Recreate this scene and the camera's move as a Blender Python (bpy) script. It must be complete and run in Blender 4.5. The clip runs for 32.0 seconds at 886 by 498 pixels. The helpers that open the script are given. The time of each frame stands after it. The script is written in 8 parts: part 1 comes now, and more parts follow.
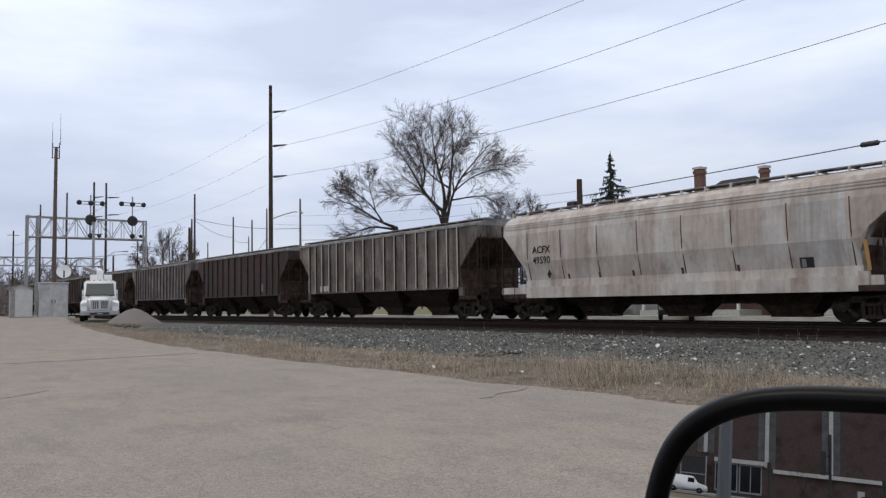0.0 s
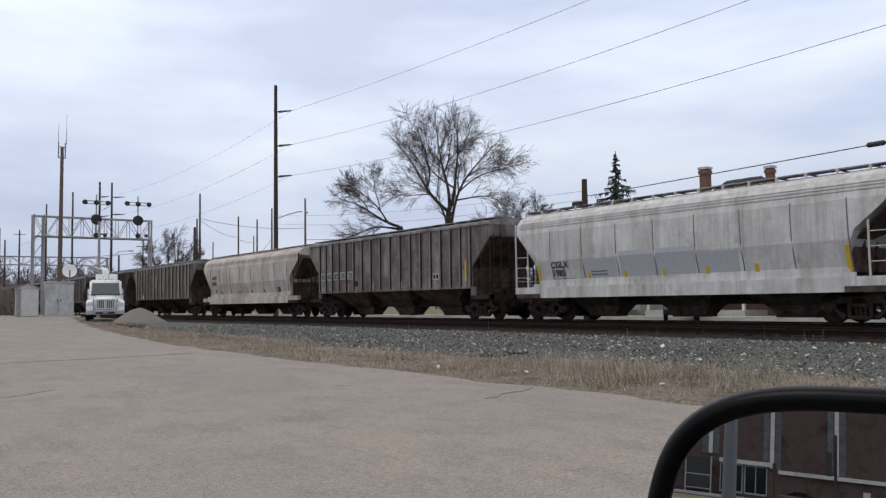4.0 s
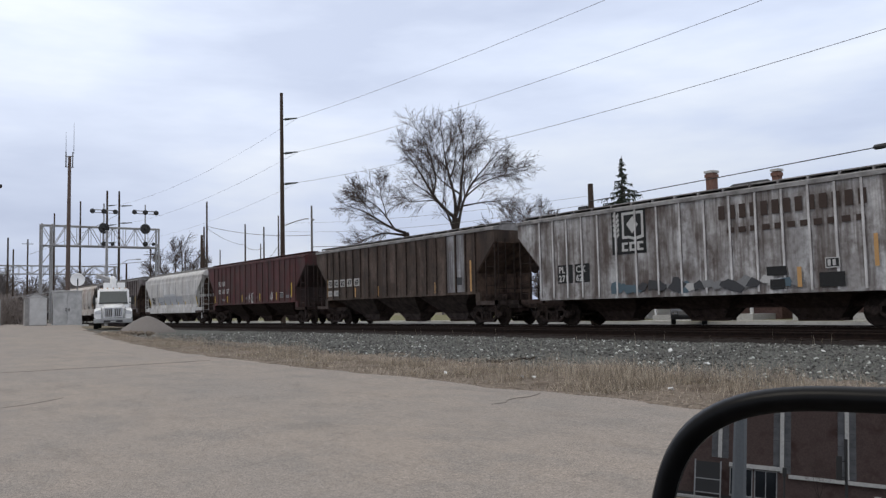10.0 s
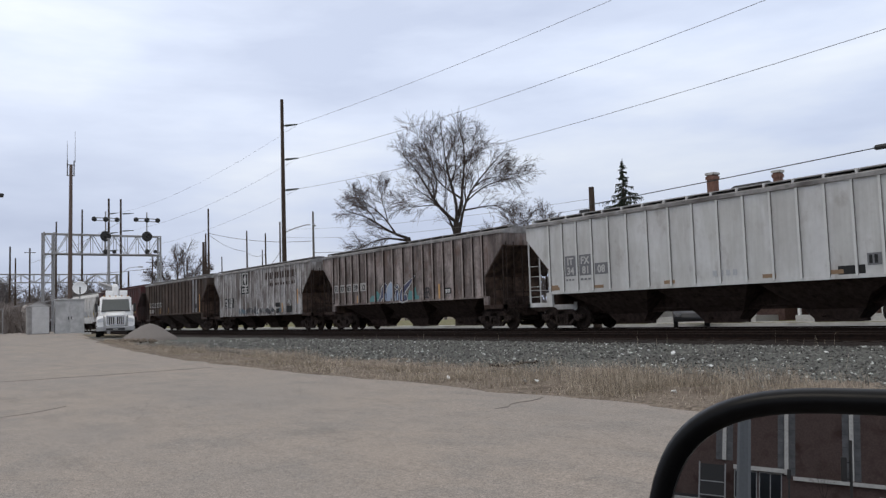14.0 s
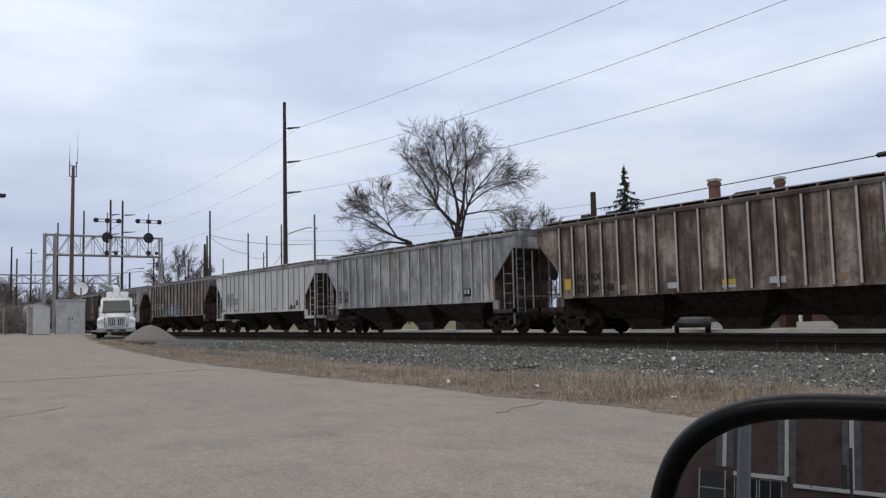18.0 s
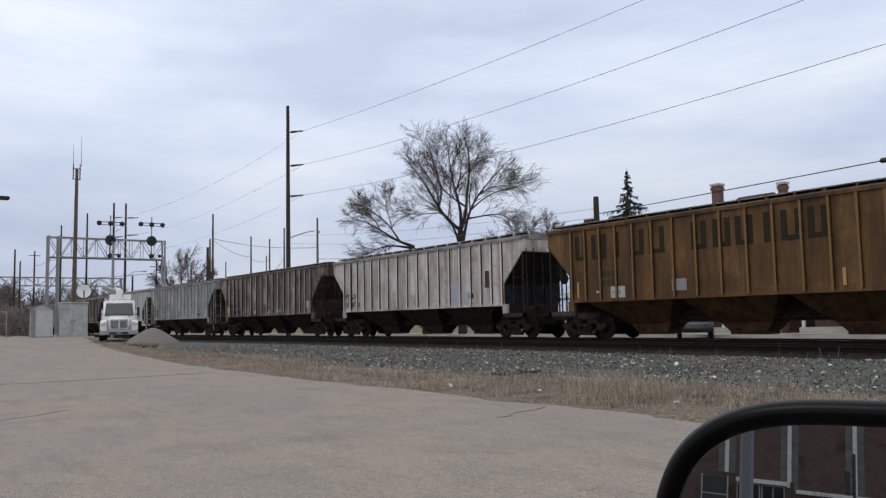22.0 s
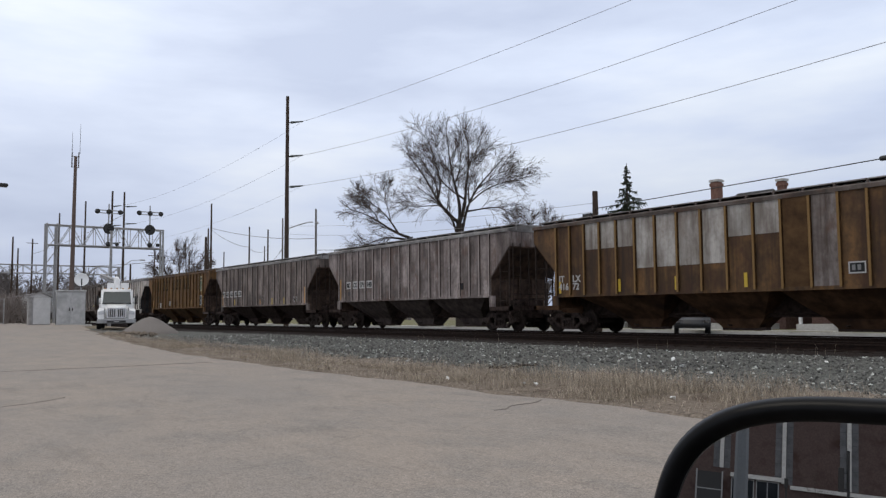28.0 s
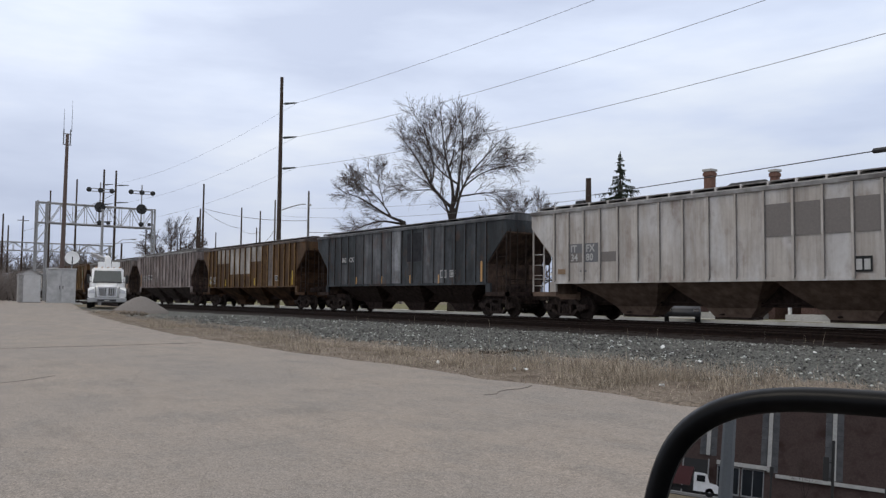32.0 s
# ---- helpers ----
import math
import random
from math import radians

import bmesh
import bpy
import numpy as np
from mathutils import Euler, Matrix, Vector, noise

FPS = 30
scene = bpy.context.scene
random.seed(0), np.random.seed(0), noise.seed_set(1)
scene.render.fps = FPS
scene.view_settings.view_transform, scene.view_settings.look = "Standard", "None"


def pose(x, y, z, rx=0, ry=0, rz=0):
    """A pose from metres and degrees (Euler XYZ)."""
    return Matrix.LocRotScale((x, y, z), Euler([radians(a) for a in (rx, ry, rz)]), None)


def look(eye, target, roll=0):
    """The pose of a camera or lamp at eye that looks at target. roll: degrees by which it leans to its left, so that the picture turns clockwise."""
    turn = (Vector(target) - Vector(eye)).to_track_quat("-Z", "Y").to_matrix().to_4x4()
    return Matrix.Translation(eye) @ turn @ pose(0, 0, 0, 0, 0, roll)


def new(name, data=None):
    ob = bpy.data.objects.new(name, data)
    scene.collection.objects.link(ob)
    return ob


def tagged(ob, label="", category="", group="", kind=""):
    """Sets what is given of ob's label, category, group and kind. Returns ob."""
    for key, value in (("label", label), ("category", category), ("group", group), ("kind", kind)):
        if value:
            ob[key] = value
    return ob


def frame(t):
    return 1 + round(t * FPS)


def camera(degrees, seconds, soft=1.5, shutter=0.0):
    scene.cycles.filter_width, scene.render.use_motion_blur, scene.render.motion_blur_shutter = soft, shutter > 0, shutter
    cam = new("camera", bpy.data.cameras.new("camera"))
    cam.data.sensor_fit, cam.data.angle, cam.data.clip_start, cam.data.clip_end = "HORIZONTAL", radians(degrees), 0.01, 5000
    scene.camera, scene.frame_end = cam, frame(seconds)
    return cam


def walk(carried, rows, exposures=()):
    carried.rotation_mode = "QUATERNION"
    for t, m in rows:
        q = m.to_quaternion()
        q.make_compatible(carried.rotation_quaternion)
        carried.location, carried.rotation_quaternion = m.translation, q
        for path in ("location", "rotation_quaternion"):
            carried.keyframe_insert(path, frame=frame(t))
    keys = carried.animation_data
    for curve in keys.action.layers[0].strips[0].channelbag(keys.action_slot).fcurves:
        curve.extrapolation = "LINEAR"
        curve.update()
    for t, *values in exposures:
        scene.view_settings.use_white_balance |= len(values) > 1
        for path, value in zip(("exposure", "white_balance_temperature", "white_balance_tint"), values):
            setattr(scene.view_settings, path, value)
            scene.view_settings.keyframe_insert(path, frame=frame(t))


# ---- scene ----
FOV = 56.799
cam = camera(FOV, 32.0, soft=1.35)
# hand-held from a parked car: small turns and a sway of a few millimetres
walk(cam, [
    (0, pose(-0.0017, -0.0024, 1.2008, 93.729, 0.938, 53.385)),
    (0.5, pose(-0.0014, -0.0020, 1.2008, 93.711, 1.079, 53.406)),
    (1, pose(-0.0012, -0.0017, 1.2008, 93.701, 0.888, 53.502)),
    (1.5, pose(-0.0011, -0.0016, 1.2004, 93.719, 0.818, 53.689)),
    (2, pose(-0.0011, -0.0015, 1.2001, 93.811, 0.798, 53.686)),
    (2.5, pose(-0.0013, -0.0018, 1.2005, 93.879, 0.710, 53.624)),
    (3, pose(-0.0015, -0.0021, 1.2009, 93.762, 0.867, 53.641)),
    (3.5, pose(-0.0012, -0.0017, 1.2007, 93.708, 0.880, 53.692)),
    (5.5, pose(-0.0002, -0.0003, 1.2001, 93.895, 0.783, 53.786)),
    (6, pose(-0.0000, -0.0000, 1.2000, 93.932, 1.101, 53.708)),
    (6.5, pose(-0.0004, -0.0005, 1.1998, 93.825, 0.533, 53.757)),
    (7, pose(-0.0007, -0.0010, 1.1997, 93.755, 0.806, 54.051)),
    (7.5, pose(-0.0004, -0.0005, 1.1995, 93.875, 0.803, 54.126)),
    (8, pose(-0.0000, 0.0000, 1.1993, 94.081, 0.835, 54.101)),
    (8.5, pose(-0.0007, -0.0009, 1.1998, 93.980, 0.981, 54.012)),
    (9, pose(-0.0014, -0.0019, 1.2002, 94.037, 0.556, 53.923)),
    (9.5, pose(-0.0001, 0.0000, 1.1992, 94.189, 1.090, 54.047)),
    (10, pose(0.0012, 0.0019, 1.1982, 94.152, 1.272, 54.205)),
    (10.5, pose(0.0020, 0.0030, 1.1984, 94.069, 1.473, 54.303)),
    (11, pose(0.0028, 0.0041, 1.1986, 94.076, 1.557, 54.115)),
    (11.5, pose(0.0029, 0.0041, 1.1988, 94.174, 1.729, 54.021)),
    (12, pose(0.0030, 0.0042, 1.1990, 94.040, 1.681, 54.113)),
    (12.5, pose(0.0034, 0.0048, 1.1988, 94.077, 1.786, 54.114)),
    (13, pose(0.0038, 0.0054, 1.1986, 94.212, 1.743, 54.210)),
    (13.5, pose(0.0041, 0.0058, 1.1986, 94.371, 1.790, 54.373)),
    (14, pose(0.0043, 0.0062, 1.1986, 94.479, 1.823, 54.364)),
    (14.5, pose(0.0040, 0.0058, 1.1984, 94.613, 1.879, 54.414)),
    (16.5, pose(0.0028, 0.0042, 1.1980, 94.559, 0.883, 54.380)),
    (17, pose(0.0025, 0.0038, 1.1978, 94.532, 1.057, 54.412)),
    (17.5, pose(0.0032, 0.0048, 1.1977, 94.645, 1.192, 54.376)),
    (18, pose(0.0039, 0.0058, 1.1976, 94.756, 1.351, 54.412)),
    (18.5, pose(0.0054, 0.0078, 1.1976, 94.580, 1.411, 54.312)),
    (19, pose(0.0068, 0.0097, 1.1974, 94.485, 2.240, 54.231)),
    (19.5, pose(0.0052, 0.0074, 1.1978, 94.434, 2.305, 54.145)),
    (20, pose(0.0036, 0.0052, 1.1984, 94.658, 1.486, 54.081)),
    (20.5, pose(0.0036, 0.0053, 1.1980, 94.761, 0.791, 54.338)),
    (21, pose(0.0036, 0.0053, 1.1975, 94.918, 1.037, 54.462)),
    (21.5, pose(0.0033, 0.0050, 1.1976, 94.999, 1.152, 54.444)),
    (22, pose(0.0031, 0.0047, 1.1977, 95.040, 1.123, 54.579)),
    (22.5, pose(0.0021, 0.0034, 1.1974, 94.980, 1.022, 54.577)),
    (23, pose(0.0011, 0.0020, 1.1972, 94.774, 0.320, 54.331)),
    (23.5, pose(0.0013, 0.0022, 1.1972, 94.536, 0.023, 54.248)),
    (24, pose(0.0014, 0.0023, 1.1973, 94.491, 0.164, 54.331)),
    (24.5, pose(0.0022, 0.0033, 1.1975, 94.530, 0.221, 54.167)),
    (25, pose(0.0029, 0.0043, 1.1977, 94.494, 0.592, 54.083)),
    (25.5, pose(0.0026, 0.0039, 1.1978, 94.546, 0.465, 53.968)),
    (27.5, pose(0.0015, 0.0024, 1.1979, 94.643, 0.498, 54.247)),
    (28, pose(0.0013, 0.0020, 1.1979, 94.516, 0.432, 54.404)),
    (28.5, pose(0.0014, 0.0022, 1.1978, 94.460, 0.189, 54.590)),
    (29, pose(0.0015, 0.0024, 1.1976, 94.439, 0.159, 54.696)),
    (29.5, pose(0.0011, 0.0020, 1.1974, 94.442, 0.185, 54.700)),
    (30, pose(0.0008, 0.0015, 1.1972, 94.361, 0.097, 54.598)),
    (30.5, pose(-0.0009, -0.0010, 1.1974, 94.200, -0.412, 54.468)),
    (31, pose(-0.0027, -0.0035, 1.1975, 93.790, -1.032, 54.112)),
    (31.5, pose(-0.0022, -0.0029, 1.1983, 93.680, -1.107, 53.964)),
    (32, pose(-0.0013, -0.0016, 1.1984, 93.437, -0.529, 53.799)),
], exposures=[(0, 0.10), (13, 0.09), (17, -0.01), (25, 0.02), (28, 0.05), (32, 0.06)])

# ---- sky and light: a bright overcast winter day ----
def make_sky():
    w = bpy.data.worlds.new("sky")
    scene.world = w
    w.use_nodes = True
    nt = w.node_tree
    nt.nodes.clear()
    N = nt.nodes.new
    out, bg = N("ShaderNodeOutputWorld"), N("ShaderNodeBackground")
    tc, mp = N("ShaderNodeTexCoord"), N("ShaderNodeMapping")
    mp.inputs["Scale"].default_value = (1.0, 1.0, 4.2)
    n1 = N("ShaderNodeTexNoise")
    n1.inputs["Scale"].default_value, n1.inputs["Detail"].default_value, n1.inputs["Roughness"].default_value = 1.7, 6, 0.52
    r1 = N("ShaderNodeValToRGB")
    e = r1.color_ramp.elements
    e[0].position, e[0].color = 0.34, (0.64, 0.71, 0.885, 1)
    e[1].position, e[1].color = 0.66, (1.05, 1.095, 1.145, 1)
    mid = e.new(0.50)
    mid.color = (0.82, 0.895, 1.06, 1)
    st = N("ShaderNodeTexSky")
    st.sky_type, st.sun_disc, st.sun_elevation, st.sun_rotation = "NISHITA", False, radians(48), radians(150)
    sc = N("ShaderNodeMix")
    sc.data_type, sc.blend_type = "RGBA", "MULTIPLY"
    sc.inputs["Factor"].default_value = 1.0
    sc.inputs["B"].default_value = (0.09, 0.09, 0.09, 1)
    mx = N("ShaderNodeMix")
    mx.data_type = "RGBA"
    mx.inputs["Factor"].default_value = 0.93
    L = nt.links.new
    L(tc.outputs["Generated"], mp.inputs["Vector"])
    L(mp.outputs["Vector"], n1.inputs["Vector"])
    L(n1.outputs["Fac"], r1.inputs["Fac"])
    L(st.outputs["Color"], sc.inputs["A"])
    L(sc.outputs["Result"], mx.inputs["A"])
    L(r1.outputs["Color"], mx.inputs["B"])
    # thicker, whiter cloud overhead
    sp, mr = N("ShaderNodeSeparateXYZ"), N("ShaderNodeMapRange")
    mr.inputs["From Min"].default_value, mr.inputs["From Max"].default_value = 0.35, 1.0
    up = N("ShaderNodeMix")
    up.data_type, up.blend_type = "RGBA", "MULTIPLY"
    up.inputs["B"].default_value = (1.06, 0.96, 0.83, 1)
    L(tc.outputs["Generated"], sp.inputs["Vector"])
    L(sp.outputs["Z"], mr.inputs["Value"])
    L(mr.outputs["Result"], up.inputs["Factor"])
    L(mx.outputs["Result"], up.inputs["A"])
    # duller and bluer cloud low down, away from the hidden sun
    lo, dn = N("ShaderNodeMapRange"), N("ShaderNodeMix")
    lo.inputs["From Min"].default_value, lo.inputs["From Max"].default_value = 0.29, 0.03
    dn.data_type, dn.blend_type = "RGBA", "MULTIPLY"
    dn.inputs["B"].default_value = (0.620, 0.632, 0.680, 1)
    L(sp.outputs["Z"], lo.inputs["Value"])
    L(lo.outputs["Result"], dn.inputs["Factor"])
    L(up.outputs["Result"], dn.inputs["A"])
    # and a little darker towards the north
    nr, nm = N("ShaderNodeMapRange"), N("ShaderNodeMix")
    nr.inputs["From Min"].default_value, nr.inputs["From Max"].default_value = 0.42, 0.95
    nm.data_type, nm.blend_type = "RGBA", "MULTIPLY"
    nm.inputs["B"].default_value = (0.85, 0.87, 0.905, 1)
    L(sp.outputs["Y"], nr.inputs["Value"])
    L(nr.outputs["Result"], nm.inputs["Factor"])
    L(dn.outputs["Result"], nm.inputs["A"])
    L(nm.outputs["Result"], bg.inputs["Color"])
    bg.inputs["Strength"].default_value = 1.0
    L(bg.outputs["Background"], out.inputs["Surface"])


make_sky()
sun_data = bpy.data.lights.new("sun", "SUN")
sun_data.energy, sun_data.angle, sun_data.color = 0.62, radians(25), (1.0, 0.93, 0.82)
sun = new("sun", sun_data)
sun.matrix_world = look((-16, -22, 60), (0, 0, 0))

# ---- materials ----
MATS = {}


def node_mat(name):
    m = bpy.data.materials.new(name)
    m.use_nodes = True
    nt = m.node_tree
    return m, nt, nt.nodes["Principled BSDF"]


def noise_node(nt, vec, scale, detail=5, rough=0.55):
    n = nt.nodes.new("ShaderNodeTexNoise")
    n.inputs["Scale"].default_value, n.inputs["Detail"].default_value, n.inputs["Roughness"].default_value = scale, detail, rough
    nt.links.new(vec, n.inputs["Vector"])
    return n.outputs["Fac"]


def ramp(nt, fac, p0, c0, p1, c1):
    r = nt.nodes.new("ShaderNodeValToRGB")
    e = r.color_ramp.elements
    e[0].position, e[0].color = p0, (*c0, 1)
    e[1].position, e[1].color = p1, (*c1, 1)
    nt.links.new(fac, r.inputs["Fac"])
    return r.outputs["Color"]


def mixc(nt, fac, a, b, kind="MIX"):
    x = nt.nodes.new("ShaderNodeMix")
    x.data_type, x.blend_type = "RGBA", kind
    for sock, val in (("Factor", fac), ("A", a), ("B", b)):
        if isinstance(val, (int, float)):
            x.inputs[sock].default_value = val
        elif isinstance(val, tuple):
            x.inputs[sock].default_value = (*val, 1)
        else:
            nt.links.new(val, x.inputs[sock])
    return x.outputs["Result"]


def coords(nt, stretch=(1, 1, 1), spread=True):
    """Object coordinates, shifted by a random step for each object."""
    tc, mp = nt.nodes.new("ShaderNodeTexCoord"), nt.nodes.new("ShaderNodeMapping")
    mp.inputs["Scale"].default_value = stretch
    nt.links.new(tc.outputs["Object"], mp.inputs["Vector"])
    if spread:
        info, mul = nt.nodes.new("ShaderNodeObjectInfo"), nt.nodes.new("ShaderNodeVectorMath")
        mul.operation = "SCALE"
        mul.inputs[0].default_value = (37.0, 23.0, 11.0)
        nt.links.new(info.outputs["Random"], mul.inputs["Scale"])
        nt.links.new(mul.outputs["Vector"], mp.inputs["Location"])
    return mp.outputs["Vector"]


def bump(nt, bsdf, height, strength, distance=0.02):
    b = nt.nodes.new("ShaderNodeBump")
    b.inputs["Strength"].default_value, b.inputs["Distance"].default_value = strength, distance
    nt.links.new(height, b.inputs["Height"])
    nt.links.new(b.outputs["Normal"], bsdf.inputs["Normal"])


def surface(name, c1, c2, scale=8.0, rough=0.8, metal=0.0, relief=0.2, distance=0.01, stain=None, stain_scale=0.6, stain_at=(0.5, 0.7), stretch=(1, 1, 1), spread=True):
    """Two-tone grain at one scale, stains at a larger one, fine relief."""
    if name in MATS:
        return MATS[name]
    m, nt, b = node_mat(name)
    v = coords(nt, stretch, spread)
    f = noise_node(nt, v, scale, 8, 0.65)
    col = ramp(nt, f, 0.32, c1, 0.68, c2)
    if stain:
        g = noise_node(nt, v, stain_scale, 4)
        k = ramp(nt, g, stain_at[0], (0, 0, 0), stain_at[1], (1, 1, 1))
        col = mixc(nt, k, col, stain)
    nt.links.new(col, b.inputs["Base Color"])
    b.inputs["Roughness"].default_value, b.inputs["Metallic"].default_value = rough, metal
    if rough >= 0.75:
        b.inputs["Specular IOR Level"].default_value = 0.12
    bump(nt, b, f, relief, distance)
    MATS[name] = m
    return m


def car_paint(name, base, fade, rust=0.2, grime=0.35, streak=0.4, dark=(0.05, 0.042, 0.038), rust_colour=(0.12, 0.055, 0.03), pitch=1.0, panels=0.35, tone=0.62):
    """Weathered rolling-stock paint: every panel faded by itself, vertical dirt runs, grime and rust blooms."""
    m, nt, b = node_mat(name)
    base, fade = tuple(tone * c for c in base), tuple(tone * c for c in fade)
    v = coords(nt, (1, 1, 1), False)
    vs = coords(nt, (2.4, 2.4, 0.13), False)
    vp = coords(nt, (0.45, 0.45, 0.22), False)
    big = noise_node(nt, vp, 1.6, 4)
    col = ramp(nt, big, 0.40, base, 0.62, fade)
    # one tone for each sheet between two ribs
    sep, mul, flo, wn = (nt.nodes.new("ShaderNode" + k) for k in ("SeparateXYZ", "Math", "Math", "TexWhiteNoise"))
    mul.operation, flo.operation, wn.noise_dimensions = "MULTIPLY_ADD", "FLOOR", "1D"
    mul.inputs[1].default_value, mul.inputs[2].default_value = 1.0 / pitch, len(name) * 7.0 + 0.5
    nt.links.new(v, sep.inputs["Vector"])
    nt.links.new(sep.outputs["X"], mul.inputs[0])
    nt.links.new(mul.outputs["Value"], flo.inputs[0])
    nt.links.new(flo.outputs["Value"], wn.inputs["W"])
    k0 = ramp(nt, wn.outputs["Value"], 0.15, (0, 0, 0), 1.0, (panels,) * 3)
    col = mixc(nt, k0, col, tuple(0.45 * c for c in base))
    # broad soft dirt runs, a few thin ones, cloudy grime, pale chalking and rust blooms
    run = noise_node(nt, vs, 1.5, 4, 0.55)
    k = ramp(nt, run, 0.40, (0, 0, 0), 0.60, (min(1.0, streak * 1.3),) * 3)
    col = mixc(nt, k, col, dark)
    thin = noise_node(nt, coords(nt, (6.0, 6.0, 0.22), False), 1.7, 3, 0.5)
    k = ramp(nt, thin, 0.52, (0, 0, 0), 0.68, (min(0.8, streak * 0.9),) * 3)
    col = mixc(nt, k, col, dark)
    pale = noise_node(nt, coords(nt, (1.1, 1.1, 0.30), False), 1.3, 5, 0.6)
    k = ramp(nt, pale, 0.46, (0, 0, 0), 0.62, (0.5,) * 3)
    col = mixc(nt, k, col, tuple(min(0.7, 1.45 * c + 0.015) for c in fade))
    cloud = noise_node(nt, coords(nt, (1.0, 1.0, 0.75), False), 1.15, 6, 0.6)
    k2 = ramp(nt, cloud, 0.42, (0, 0, 0), 0.60, (min(0.9, grime * 1.5),) * 3)
    col = mixc(nt, k2, col, dark)
    fine = noise_node(nt, v, 7.0, 6, 0.65)
    k2 = ramp(nt, fine, 0.46, (0, 0, 0), 0.64, (grime * 0.8,) * 3)
    col = mixc(nt, k2, col, dark)
    sp = noise_node(nt, coords(nt, (1.0, 1.0, 0.7), False), 1.3, 9, 0.66)
    k3 = ramp(nt, sp, 0.56 - 0.15 * rust, (0, 0, 0), 0.76 - 0.15 * rust, (min(0.92, 0.40 + rust * 0.75),) * 3)
    col = mixc(nt, k3, col, rust_colour)
    nt.links.new(col, b.inputs["Base Color"])
    b.inputs["Roughness"].default_value = 0.7
    b.inputs["Specular IOR Level"].default_value = 0.25
    bump(nt, b, fine, 0.12, 0.01)
    MATS[name] = m
    return m


def flat(name, c, rough=0.6, metal=0.0):
    """Small plain parts: a faint mottle only."""
    return surface(name, tuple(x * 0.88 for x in c), tuple(min(1, x * 1.08) for x in c), 14, rough, metal, 0.05, 0.004)


asphalt = None


def ground_materials():
    global asphalt
    # pale worn lot of tan aggregate
    m, nt, b = node_mat("worn pale asphalt")
    v = coords(nt, (1, 1, 1), False)
    fine = noise_node(nt, v, 70, 5, 0.75)
    grit = noise_node(nt, v, 21, 6, 0.72)
    mid = noise_node(nt, v, 5.5, 6, 0.7)
    big = noise_node(nt, coords(nt, (0.5, 1.0, 1), False), 0.35, 5, 0.6)
    # broad tones: tan aggregate, greyer worn ground, swept sand
    col = mixc(nt, ramp(nt, big, 0.40, (0, 0, 0), 0.62, (1, 1, 1)), (0.300, 0.262, 0.226), (0.268, 0.243, 0.219))
    sand = noise_node(nt, coords(nt, (0.22, 0.5, 1), False), 0.55, 5, 0.62)
    col = mixc(nt, ramp(nt, sand, 0.46, (0, 0, 0), 0.64, (0.5, 0.5, 0.5)), col, (0.305, 0.265, 0.228))
    # cool grey worn patches and thin dark scuffs, drawn out along the lot
    grey = noise_node(nt, coords(nt, (0.7, 1.0, 1), False), 1.5, 8, 0.72)
    col = mixc(nt, ramp(nt, grey, 0.46, (0, 0, 0), 0.62, (0.55, 0.55, 0.55)), col, (0.205, 0.196, 0.184))
    worn = noise_node(nt, coords(nt, (0.5, 1.9, 1), False), 1.1, 7, 0.68)
    col = mixc(nt, ramp(nt, worn, 0.55, (0, 0, 0), 0.70, (0.36, 0.36, 0.36)), col, (0.150, 0.136, 0.122))
    col = mixc(nt, ramp(nt, mid, 0.48, (0, 0, 0), 0.66, (0.32, 0.32, 0.32)), col, (0.195, 0.172, 0.148))
    # loose grit: dark pits and pale stones
    col = mixc(nt, 1.0, col, ramp(nt, grit, 0.34, (0.81, 0.81, 0.81), 0.66, (1.17, 1.16, 1.15)), "MULTIPLY")
    col = mixc(nt, 1.0, col, ramp(nt, fine, 0.33, (0.56, 0.56, 0.56), 0.67, (1.45, 1.43, 1.41)), "MULTIPLY")
    # fine cracks
    vo = nt.nodes.new("ShaderNodeTexVoronoi")
    vo.feature = "DISTANCE_TO_EDGE"
    vo.inputs["Scale"].default_value = 0.33
    warp = mixc(nt, 0.12, v, noise_colour(nt, v, 1.6))
    nt.links.new(warp, vo.inputs["Vector"])
    k = ramp(nt, vo.outputs["Distance"], 0.0, (0.25, 0.25, 0.25), 0.004, (0, 0, 0))
    col = mixc(nt, k, col, (0.10, 0.09, 0.08))
    nt.links.new(col, b.inputs["Base Color"])
    b.inputs["Roughness"].default_value = 0.9
    b.inputs["Specular IOR Level"].default_value = 0.15
    bump(nt, b, fine, 0.18, 0.006)
    asphalt = m


def noise_colour(nt, vec, scale):
    n = nt.nodes.new("ShaderNodeTexNoise")
    n.inputs["Scale"].default_value = scale
    nt.links.new(vec, n.inputs["Vector"])
    return n.outputs["Color"]


ground_materials()
earth = surface("dry earth and dead grass", (0.10, 0.085, 0.06), (0.26, 0.215, 0.15), 3.0, 0.95, 0, 0.6, 0.03, (0.13, 0.12, 0.085), 0.12)
verge_mat = surface("bare verge soil", (0.066, 0.052, 0.041), (0.29, 0.24, 0.19), 16.0, 0.95, 0, 0.8, 0.03, (0.095, 0.072, 0.054), 1.3)
ballast_mat = surface("crushed grey ballast", (0.017, 0.018, 0.016), (0.195, 0.198, 0.180), 24.0, 0.9, 0, 1.0, 0.03, (0.09, 0.088, 0.080), 0.4)
track_dirt = surface("brown oily ballast between rails", (0.006, 0.0046, 0.0037), (0.028, 0.020, 0.016), 26.0, 0.9, 0, 1.0, 0.03)
rail_side = surface("rusty rail steel", (0.008, 0.0055, 0.0045), (0.026, 0.0155, 0.0115), 12, 0.8, 0.0, 0.2)
